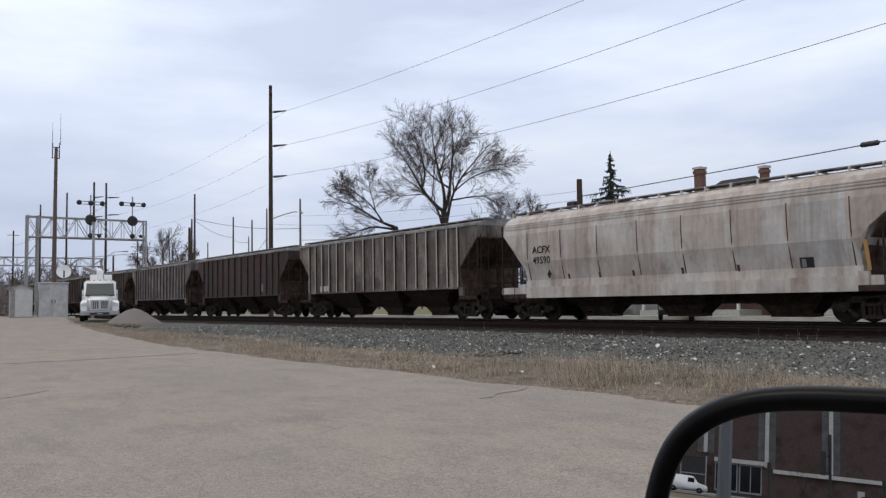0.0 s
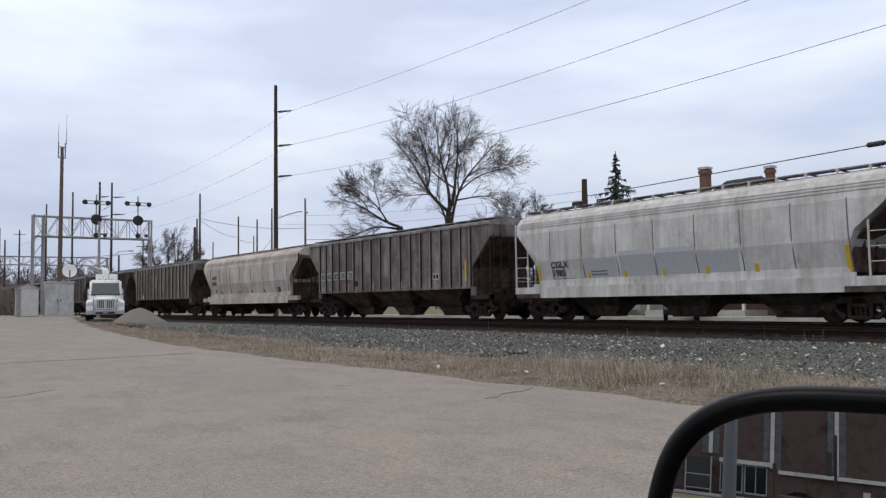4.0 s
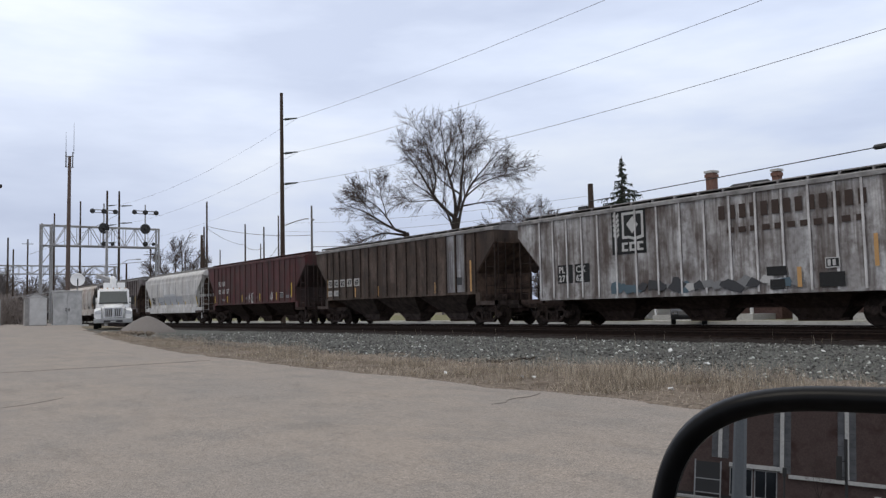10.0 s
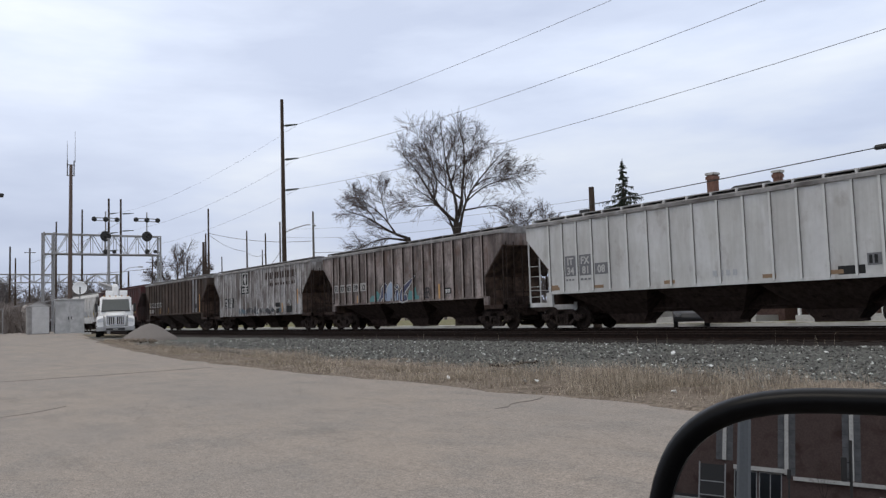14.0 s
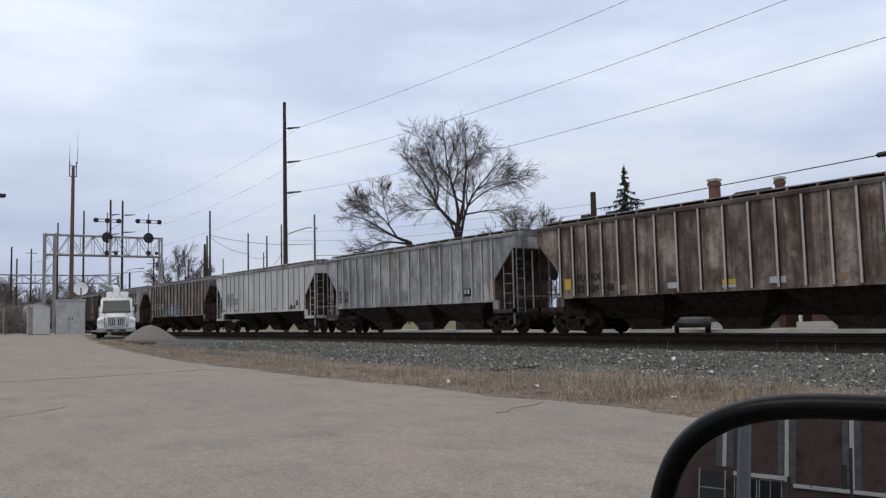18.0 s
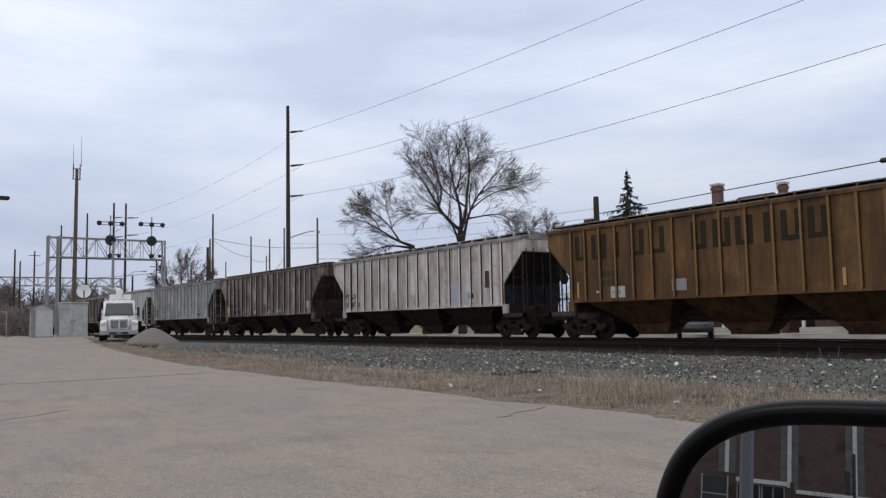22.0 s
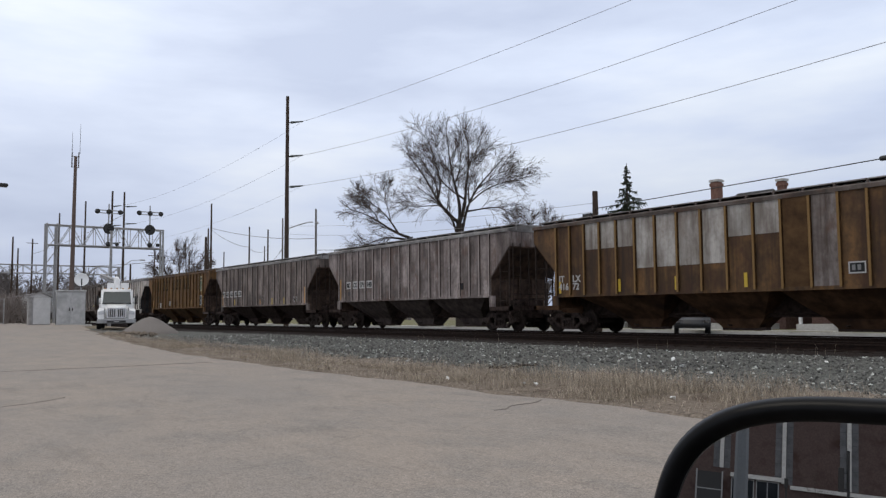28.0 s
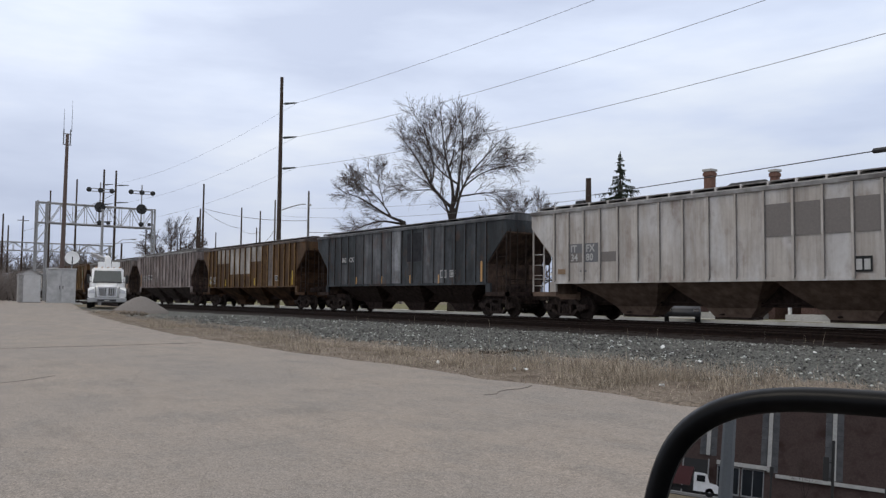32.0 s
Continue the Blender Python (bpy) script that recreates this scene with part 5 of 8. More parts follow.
    S = [
        dict(kind="rib", paint=P["greybrown"], label="weathered grey-brown ribbed covered hopper car"),
        dict(kind="rib", paint=P["tan"], label="dusty tan ribbed covered hopper car"),
        dict(kind="rib", paint=P["brown"], label="dark brown ribbed covered hopper car"),
        dict(kind="rib", paint=P["brown"], label="dark brown weathered ribbed covered hopper car"),
        dict(kind="rib", paint=P["darkgrey"], ribs=18, label="dark grey ribbed covered hopper car"),
        dict(kind="rib", paint=P["maroon"], ribs=14, label="dull maroon ribbed covered hopper car with worn lettering",
             marks=[("bars", -5.0, 2.5, 1.6, 0.4, 5, rust_dark), ("bars", 3.0, 2.9, 0.9, 1.0, 3, rust_dark), ("patch", 3.9, 1.7, 0.3, 0.5, grey_patch)]),
        dict(kind="rib", paint=P["tan"], ribs_paint=rib_light, ribs=17, label="dusty tan ribbed covered hopper car with pale ribs",
             marks=[("patch", -6.0, 1.5, 0.35, 0.35, chalk), ("patch", -5.6, 1.5, 0.35, 0.35, chalk), ("patch", -5.2, 1.55, 0.3, 0.3, chalk), ("patch", 4.6, 2.0, 0.35, 0.25, ink)]),
        dict(kind="smooth", paint=P["beige"], label="faded beige smooth-sided covered hopper car with rusty seams", seams=[-6.65 + 1.905 * i for i in range(8)],
             marks=[("patch", 4.95, 1.4, 1.6, 2.3, beige_clean), ("text", -6.35, 2.72, 0.40, "ACFX", ink), ("text", -6.35, 2.30, 0.40, "49590", ink), ("poly", -5.5, 1.85, [(0, 0), (0.12, -0.18), (0.24, 0), (0.12, 0.2)], ink),
                    ("patch", 5.06, 1.62, 0.44, 0.33, ink), ("patch", 5.12, 1.66, 0.14, 0.24, smudge_grey)] + [("patch", q, 1.42, 0.09, 0.42, rust_dark) for q in (-4.5, -2.9, -1.3, 0.82, 2.95)] + [("patch", 7.0, 1.5, 0.11, 0.85, dull_orange)]),
        dict(kind="rib", paint=P["darkgrey"], ribs=18, label="sooty dark grey ribbed covered hopper car with worn lettering", bay=slope_brown,
             marks=[("panelpatch", 1, 1.55, 2.66, pale_streak), ("panelpatch", 0, 1.55, 2.66, pale_streak), ("plates", 0, 2.22, 0.42, ("FU", "RX", "83", "35", "25"), dull_plate, ink), ("patch", 4.2, 1.88, 0.5, 0.30, chalk), ("patch", 4.25, 1.93, 0.17, 0.2, ink), ("patch", 4.48, 1.93, 0.17, 0.2, ink), ("patch", -3.14, 1.74, 0.3, 0.30, ink)] + [("patch", q, 1.50, 0.10, 0.42, dull_orange) for q in (-3.9, -1.3, 1.45, 3.9)] + [("patch", 6.72, 1.75, 0.12, 0.95, yellow_tape)]),
        dict(kind="smooth", paint=P["white"], seam=grey_patch, label="off-white smooth-sided covered hopper car with yellow tape", cage=P["white"], seams=[-5.6 + 1.72 * i for i in range(8)], low=bay_grey,
             marks=[("patch", -3.8, 1.62, 1.55, 0.72, pale_patch), ("patch", -2.05, 1.62, 1.55, 0.95, pale_patch), ("patch", -0.35, 1.62, 1.55, 0.95, pale_patch), ("patch", 1.35, 1.62, 1.5, 0.72, pale_patch), ("text", -5.62, 2.09, 0.36, "CGLX", ink), ("text", -5.58, 1.77, 0.36, "1985", ink), ("bars", -5.55, 1.60, 1.2, 0.07, 5, grey_patch), ("bars", -5.55, 1.44, 1.9, 0.06, 8, grey_patch), ("patch", -3.5, 1.74, 0.8, 0.05, grey_patch), ("patch", -3.5, 1.86, 0.8, 0.05, grey_patch)] + [("patch", q, 1.40, 0.13, 0.46, yellow_tape) for q in (-3.68, -1.9, -0.15, 1.6, 3.4)] + [("patch", -6.42, 1.40, 0.13, 0.85, yellow_tape), ("patch", 6.3, 1.40, 0.13, 0.85, yellow_tape)]),
        dict(kind="rib", paint=P["red"], railed=True, ribs=17, label="oxide red ribbed covered hopper car with white lettering and spray tags", roof=P["red"], board=P["red"], slope=P["maroon"], cage=P["maroon"], rib_depth=0.06, flank=P["maroon"],
             marks=[("panel", 1, 2.84, 0.48, "FU", chalk), ("panel", 2, 2.84, 0.48, "RX", chalk), ("panel", 1, 2.26, 0.48, "82", chalk), ("panel", 2, 2.26, 0.48, "60", chalk), ("panel", 3, 2.26, 0.48, "57", chalk), ("bars", -5.6, 1.72, 0.9, 0.16, 4, smudge_grey), ("bars", -0.95, 1.75, 0.35, 0.16, 3, smudge_grey), ("bars", 0.85, 1.78, 0.3, 0.2, 3, smudge_grey), ("bars", 5.75, 1.70, 0.9, 0.2, 6, smudge_grey)] +
                   scrawl(-0.33, 1.44, [(0, 0, 0.02, 0.74), (0.02, 0.74, 0.14, 0.3), (0.14, 0.3, 0.24, 0.72), (0.24, 0.72, 0.24, 0.0), (0.34, 0.02, 0.36, 0.7), (0.36, 0.7, 0.5, 0.62), (0.5, 0.62, 0.38, 0.36), (0.38, 0.36, 0.54, 0.02), (0.58, 0.04, 0.6, 0.74), (0.6, 0.7, 0.78, 0.74), (0.6, 0.4, 0.74, 0.42), (0.58, 0.06, 0.8, 0.1)]) +
                   scrawl(3.3, 1.56, [(0.0, 0.12, 0.24, 0.6), (0.24, 0.6, 0.26, 0.0), (0.0, 0.14, 0.3, 0.2), (0.34, 0.1, 0.42, 0.52), (0.42, 0.52, 0.56, 0.44), (0.56, 0.44, 0.36, 0.28), (0.36, 0.28, 0.6, 0.06)]) +
                   [("patch", 4.89, 1.76, 0.46, 0.32, chalk), ("patch", 4.92, 1.80, 0.40, 0.24, ink), ("bars", 4.98, 1.84, 0.3, 0.14, 2, smudge_grey)] + [("patch", q, 1.62, 0.10, 0.48, yellow_tape) for q in (-6.95, -4.42, -1.55, 1.58, 4.30)] + [("patch", 6.58, 1.74, 0.12, 0.92, yellow_tape)]),
        dict(kind="rib", paint=P["brown"], ribs_paint=P["brown"], ribs=18, label="dark brown weathered ribbed covered hopper car with two pale panels", low=bay_grey, rib_depth=0.07,
             marks=[("panelpatch", 14, 1.50, 2.68, white_patch), ("panelpatch", 15, 1.50, 2.68, white_patch), ("patch", 5.65, 1.86, 0.42, 0.36, smudge_dark), ("plates", 0, 2.22, 0.40, ("FU", "RX", "82", "47", "69"), dull_plate, ink), ("panelpatch", 0, 1.64, 0.32, dull_plate), ("panelpatch", 1, 1.64, 0.32, dull_plate), ("bars", -6.85, 1.72, 0.5, 0.15, 4, smudge_grey), ("bars", -6.0, 1.72, 0.5, 0.15, 4, smudge_grey)] + [("patch", q, 1.50, 0.10, 0.56, dull_orange) for q in (-3.85, -1.4, 1.3, 3.88)] + [("patch", 6.68, 1.55, 0.12, 1.4, dull_orange), ("patch", -7.1, 1.6, 0.1, 1.0, dull_orange)]),
        dict(kind="rib", paint=P["rustwhite"], ribs=17, low_z=1.08, label="rust-streaked white ribbed covered hopper car with a black emblem panel", low=under_mat, rib_depth=0.05, flank=P["rustwhite"],
             marks=[("patch", -6.02, 1.68, 0.84, 0.72, ink), ("patch", -5.06, 1.68, 0.78, 0.72, ink), ("text", -5.95, 2.08, 0.36, "PL", chalk), ("text", -5.95, 1.74, 0.36, "271", chalk), ("text", -5.0, 2.08, 0.36, "CX", chalk), ("text", -5.0, 1.74, 0.36, "62.", chalk),
                    ("patch", -3.08, 2.62, 1.60, 1.58, ink),
                    ("poly", -2.08, 3.62, [(-0.50, 0.52), (0.50, 0.52), (0.50, -0.44), (0.1, -0.52), (-0.2, -0.44), (-0.50, -0.44)], chalk, 0.010), ("poly", -2.08, 3.62, [(-0.40, 0.42), (0.40, 0.42), (0.40, -0.34), (0.1, -0.42), (-0.2, -0.34), (-0.40, -0.34)], ink, 0.013), ("poly", -2.08, 3.65, [(-0.28, 0.05), (-0.02, -0.3), (0.26, 0), (0.02, 0.32)], chalk, 0.017),
                    *[("poly", -2.86, 3.20 + 0.18 * i, [(0, 0), (0.15, 0.12), (0.12, 0.24), (0, 0.11), (-0.12, 0.24), (-0.15, 0.12)], chalk, 0.010) for i in range(5)], ("patch", -2.89, 2.72, 0.06, 0.6, chalk),
                    *[("poly", -2.60 + 0.36 * i, 2.72, [(0, 0), (0.28, 0), (0.28, 0.08), (0.1, 0.08), (0.1, 0.24), (0.28, 0.24), (0.28, 0.32), (0, 0.32)], chalk, 0.010) for i in range(3)],
                    ("bars", 1.55, 3.46, 4.95, 0.44, 13, letter_brown), ("bars", 1.85, 3.0, 4.6, 0.18, 11, letter_brown),
                    *smudges(-3.0, 0.98, 11)]),
        dict(kind="rib", paint=P["greybrown"], ribs=18, label="grey-brown weathered ribbed covered hopper car with a blue spray tag",
             marks=tag_graffiti(-3.0, 1.42, 4.85) + [("plates", 0, 2.22, 0.42, ("FU", "RX", "83", "39", "12"), dull_plate, ink), ("patch", 4.1, 1.72, 0.46, 0.28, ink), ("patch", 4.14, 1.76, 0.16, 0.18, chalk), ("patch", 4.34, 1.76, 0.16, 0.18, chalk), ("patch", 3.55, 1.5, 0.14, 0.7, dull_orange), ("patch", -4.3, 1.5, 0.1, 0.4, dull_orange)] +
                   scrawl(2.35, 1.55, [(0.0, 0.1, 0.12, 0.5), (0.12, 0.5, 0.4, 0.5), (0.4, 0.5, 0.45, 0.1), (0.05, 0.05, 0.4, 0.02), (0.1, 0.3, 0.4, 0.3), (0.25, 0.0, 0.2, 0.55)], smudge_dark)),
        dict(kind="rib", paint=P["cream"], railed=True, cage=P["cream"], flank=rib_shade_pale, label="clean cream-white ribbed covered hopper car with white end ladders", sill=P["cream"], ribs=17, board=galv, rib_depth=0.06,
             marks=[("plates", 1, 2.52, 0.40, ("IT", "FX"), grey_patch, chalk), ("plates", 1, 2.15, 0.40, ("34", "81", "08"), grey_patch, chalk), ("patch", 4.9, 1.52, 0.78, 0.26, ink), ("patch", 5.75, 1.75, 0.4, 0.34, grey_patch), ("bars", 5.8, 1.8, 0.3, 0.24, 2, ink), ("bars", -6.1, 1.9, 0.5, 0.07, 3, grey_patch), ("bars", -5.3, 1.9, 0.6, 0.07, 3, grey_patch), ("bars", 0.7, 1.72, 1.0, 0.18, 4, pale_patch)] + [("patch", q, 1.56, 0.46, 0.12, faded_tape) for q in (-6.95, -4.6, -1.3, 2.5, 4.6)] + [("patch", -6.95, 1.56, 0.4, 0.2, faded_tape)]),
        dict(kind="rib", paint=P["lightgrey"], railed=True, cage=P["lightgrey"], ribs=18, label="pale grey ribbed covered hopper car with rust stains", low=bay_grey, bay=bay_grey, flank=P["lightgrey"], rib_depth=0.07,
             marks=[("panel", 0, 2.1, 0.4, "IT", ink), ("panel", 1, 2.1, 0.4, "LX", ink), ("panel", 0, 1.75, 0.4, "23", rust_dark), ("panel", 1, 1.75, 0.4, "001", rust_dark), ("patch", 5.0, 1.72, 0.58, 0.36, ink), ("bars", 5.06, 1.84, 0.46, 0.2, 2, chalk), ("patch", 6.95, 1.5, 0.16, 0.9, dull_orange)]),
        dict(kind="rib", paint=P["rustbeige"], railed=True, ribs_paint=rib_light, ribs=18, label="beige ribbed covered hopper car with heavy brown rust", roof=P["rustroof"],
             marks=[("panel", 1, 2.05, 0.4, "FU", ink), ("panel", 2, 2.05, 0.4, "RX", ink), ("panel", 1, 1.62, 0.4, "82", ink), ("panel", 2, 1.62, 0.4, "09", ink), ("panel", 3, 1.62, 0.4, "48", ink), ("patch", -6.95, 1.75, 0.34, 0.42, yellow_tape), ("patch", -4.2, 1.62, 0.45, 0.2, faded_tape), ("patch", -1.9, 1.6, 0.5, 0.2, chalk), ("patch", 0.3, 1.66, 0.5, 0.14, yellow_tape), ("patch", 0.3, 1.54, 0.5, 0.1, chalk), ("patch", 2.0, 1.6, 0.55, 0.2, chalk), ("patch", 3.9, 1.6, 0.55, 0.2, faded_tape), ("patch", 6.25, 1.85, 0.55, 0.36, chalk), ("patch", 6.32, 1.92, 0.38, 0.24, yellow_tape)]),
        dict(kind="rib", paint=P["palewhite"], railed=True, ribs=18, label="grubby white ribbed covered hopper car with a black stripe", rib_depth=0.08, slope=soot_and_shade,
             marks=[("patch", -6.42, 1.5, 0.16, 2.7, ink), ("panel", 0, 2.15, 0.40, "PT", rust_dark), ("panel", 1, 2.15, 0.40, "LX", rust_dark), ("panel", 0, 1.68, 0.40, "15", rust_dark), ("panel", 1, 1.68, 0.40, "87", rust_dark), ("panelpatch", 2, 1.62, 0.42, chalk), ("panel", 2, 1.68, 0.40, "8", ink), ("panelpatch", 12, 1.52, 1.06, pale_patch), ("panelpatch", 13, 1.52, 0.6, pale_patch), ("patch", 4.62, 1.62, 0.48, 0.5, chalk), ("patch", 4.68, 1.80, 0.36, 0.26, ink), ("patch", 5.9, 2.25, 0.30, 0.75, rust_dark), ("patch", 6.95, 1.5, 0.12, 0.9, dull_orange)]),
        dict(kind="rib", paint=P["mustard"], ribs_paint=rib_gold, ribs=17, label="mustard yellow ribbed covered hopper car with faded green lettering", low=bay_grey, roof=P["ochre"], slope=slope_brown, flank=rib_shade_umber, bay=umber_stain,
             marks=[("tall", [(-6.68, 0.62), (-5.80, 0.76), (-4.62, 0.22), (-3.88, 0.66), (-3.0, 0.70), (-1.18, 0.62), (-0.31, 0.68), (0.55, 0.64), (1.56, 0.22), (2.15, 0.68), (3.02, 0.64)], 3.03, 0.94, letter_green),
                    ("patch", 5.80, 2.78, 1.0, 1.22, cream_sign), ("ring", 6.09, 3.42, 0.20, green_ink), ("ring", 6.51, 3.42, 0.20, green_ink), ("ring", 6.30, 3.05, 0.20, green_ink), ("ring", 6.09, 3.42, 0.165, pale_green), ("ring", 6.51, 3.42, 0.165, pale_green), ("ring", 6.30, 3.05, 0.165, pale_green), ("bars", 5.98, 3.70, 0.66, 0.20, 6, green_ink),
                    ("bars", -5.5, 2.35, 0.9, 0.2, 4, green_ink), ("bars", -5.5, 2.02, 0.9, 0.2, 4, green_ink), ("patch", -4.87, 1.54, 0.70, 0.42, chalk), ("bars", -4.75, 1.70, 0.4, 0.10, 4, smudge_grey), ("patch", -2.04, 1.69, 0.62, 0.40, grey_card), ("patch", -5.6, 1.75, 0.3, 0.08, chalk), ("patch", 6.15, 1.65, 0.46, 0.80, chalk), ("patch", 6.20, 1.69, 0.36, 0.34, smudge_dark), ("patch", 6.20, 2.07, 0.36, 0.34, smudge_dark), ("patch", 6.86, 1.55, 0.12, 0.85, dull_orange), ("patch", -6.6, 1.6, 0.1, 0.6, dull_orange), ("patch", 4.0, 1.6, 0.1, 0.5, dull_orange)]),
        dict(kind="rib", paint=P["warmgrey"], ribs=18, label="warm grey weathered ribbed covered hopper car", rib_depth=0.06,
             marks=[("plates", 0, 2.20, 0.42, ("FU", "RX", "83", "38", "00"), chalk, ink), ("patch", 5.35, 1.66, 0.46, 0.30, chalk), ("patch", 5.40, 1.70, 0.36, 0.22, ink)] + [("patch", q, 1.46, 0.11, 0.48, yellow_tape) for q in (-4.72, -2.42, 1.95, 3.85)] + [("patch", -0.05, 1.46, 0.12, 0.42, dull_orange), ("patch", 6.86, 1.55, 0.13, 1.0, dull_orange), ("patch", -7.1, 1.5, 0.1, 0.85, dull_orange)]),
        dict(kind="rib", paint=P["greybrown"], ribs=18, label="grey-brown ribbed covered hopper car with white numerals", top=4.36, low_z=1.55, bay=bay_grey, rib_depth=0.06,
             marks=[("plates", 1, 2.30, 0.38, ("MO", "CX", "979", "048"), chalk, ink), ("patch", 4.6, 1.9, 0.4, 0.3, ink), ("bars", -5.9, 1.85, 0.4, 0.2, 2, smudge_dark), ("patch", -6.85, 1.6, 0.13, 1.2, dull_orange), ("patch", -4.0, 1.6, 0.1, 0.45, dull_orange)]),
        dict(kind="rib", paint=P["ochre"], ribs_paint=rib_gold, ribs=18, label="rusty ochre ribbed covered hopper car with a white stepped panel", low=slope_rust, slope=slope_rust, flank=rib_shade_umber, roof=P["rustroof"],
             marks=[("panelpatch", 2 + i, (3.2 if i in (0, 1, 2, 7, 8) else 2.38), (1.02 if i in (0, 1, 2, 7, 8) else 1.84), cream_patch) for i in range(9)] +
                   [("panel", 0, 2.0, 0.36, "IT", chalk), ("panel", 1, 2.0, 0.36, "LX", chalk), ("panel", 0, 1.70, 0.36, "416", chalk), ("panel", 1, 1.70, 0.36, "72", chalk), ("patch", 4.44, 1.84, 0.50, 0.34, chalk), ("patch", 4.48, 1.88, 0.42, 0.26, ink), ("bars", 4.54, 1.93, 0.32, 0.16, 2, smudge_grey), ("patch", 3.75, 1.75, 0.55, 0.4, umber_stain)] + [("patch", q, 1.56, 0.12, 0.46, yellow_tape) for q in (-7.3, -4.18, -1.62, 1.08, 3.5)] + [("patch", 6.95, 1.56, 0.14, 0.9, yellow_tape), ("panelpatch", 12, 1.52, 2.7, white_patch_dim), ("panelpatch", 11, 1.52, 2.7, umber_stain)]),
        dict(kind="rib", paint=P["slate"], roof=slate_pale, ribs=18, label="dark greenish slate ribbed covered hopper car with a pale streak", low=under_mat, rib_depth=0.06,
             marks=[("panel", 2, 2.76, 0.36, "BG", chalk), ("panel", 3, 2.76, 0.36, "CX", chalk), ("panelpatch", 2, 1.52, 1.1, slate_pale), ("panelpatch", 4, 1.52, 2.7, slate_pale), ("panelpatch", 5, 1.52, 2.7, slate_pale), ("panelpatch", 6, 1.52, 2.7, slate_pale), ("panelpatch", 7, 1.52, 2.7, slate_pale), ("panelpatch", 8, 1.52, 2.7, slate_bright), ("patch", 1.0, 2.6, 1.7, 1.42, soot_and_shade), ("panelpatch", 11, 1.52, 2.7, slate_pale), ("panelpatch", 12, 1.52, 2.7, slate_pale),
                    ("patch", 3.85, 1.76, 0.48, 0.36, chalk), ("patch", 3.89, 1.80, 0.40, 0.28, slate_pale), ("patch", 4.60, 1.78, 0.42, 0.32, chalk), ("patch", 4.64, 1.82, 0.34, 0.24, ink), ("bars", 4.68, 1.85, 0.28, 0.18, 2, chalk)] + [("patch", q, 1.50, 0.10, 0.42, dull_orange) for q in (-4.05, -1.42, 1.24, 3.68)] + [("patch", 6.9, 1.55, 0.13, 0.9, dull_orange)]),
        dict(kind="rib", paint=P["sandwhite"], railed=True, cage=P["sandwhite"], flank=rib_shade_pale, ribs=17, label="sandy white ribbed covered hopper car with a grey repainted block", low=bay_tan, bay=bay_tan, ribs_paint=P["sandwhite"], slope=bay_tan, rib_depth=0.08,
             marks=[("panelpatch", 1, 2.56, 0.38, grey_patch), ("panelpatch", 2, 2.56, 0.38, grey_patch), ("panelpatch", 1, 2.22, 0.36, warm_patch), ("panelpatch", 2, 2.22, 0.36, grey_patch), ("panelpatch", 3, 2.22, 0.36, warm_patch), ("panel", 1, 2.62, 0.38, "IT", chalk), ("panel", 2, 2.62, 0.38, "FX", chalk), ("panel", 1, 2.28, 0.38, "34", chalk), ("panel", 2, 2.28, 0.38, "80", chalk), *[("panelpatch", i, 2.76, 1.0, warm_patch) for i in (10, 11, 12, 13, 14)], ("patch", 4.77, 1.64, 0.52, 0.44, ink), ("patch", 4.83, 1.70, 0.17, 0.3, chalk), ("patch", 5.06, 1.70, 0.17, 0.3, chalk), ("patch", -7.0, 1.78, 0.42, 0.2, faded_tape), ("bars", -5.8, 1.85, 0.4, 0.07, 3, grey_patch)]),
    ]
    for i, s in enumerate(S):
        a, b = GAPS[i], GAPS[i + 1]
        s["length"], s["x"] = b - a, (a + b) / 2
        hopper(s)


consist()

# ---- verge, ballast stones and litter ----
MOVERS = []


def island_mat(name, c0, c1, rough=0.9, top=None):
    """Many joined pieces, each of its own tone."""
    m, nt, b = node_mat(name)
    g = nt.nodes.new("ShaderNodeNewGeometry")
    col = ramp(nt, g.outputs["Random Per Island"], 0.0, c0, 1.0 if top is None else 0.9, c1)
    if top:
        k = ramp(nt, g.outputs["Random Per Island"], 0.93, (0, 0, 0), 0.96, (1, 1, 1))
        col = mixc(nt, k, col, top)
    v = coords(nt, (1, 1, 1), False)
    col = mixc(nt, ramp(nt, noise_node(nt, v, 40, 3), 0.4, (0, 0, 0), 0.7, (0.4, 0.4, 0.4)), col, tuple(x * 0.4 for x in c0))
    nt.links.new(col, b.inputs["Base Color"])
    b.inputs["Roughness"].default_value = rough
    return m


def scatter_stones():
    rng = random.Random(5)
    verts, faces = [], []
    for i in range(34000):
        x = 6 - 46 * rng.random() ** 1.4
        y = rng.uniform(bed_y(x) - 0.5, dark_y(x) + 0.5)
        r = rng.uniform(0.014, 0.036) * (1.6 if rng.random() < 0.06 else 1)
        z = bed_z(x, min(y, 17.9)) + r * 0.25
        k = len(verts)
        a = rng.uniform(0, 6.28)
        ca, sa = math.cos(a), math.sin(a)
        for dx, dy, dz in ((1, 0, 0), (0, 1, 0), (-1, 0, 0), (0, -1, 0), (0, 0, 1), (0, 0, -1)):
            s = r * rng.uniform(0.65, 1.25)
            verts.append((x + (dx * ca - dy * sa) * s, y + (dx * sa + dy * ca) * s, z + dz * s * 0.75))
        faces += [(k, k + 1, k + 4), (k + 1, k + 2, k + 4), (k + 2, k + 3, k + 4), (k + 3, k, k + 4), (k + 1, k, k + 5), (k + 2, k + 1, k + 5), (k + 3, k + 2, k + 5), (k, k + 3, k + 5)]
    m = island_mat("loose grey stone", (0.016, 0.016, 0.014), (0.215, 0.212, 0.194), 0.9, (0.55, 0.57, 0.53))
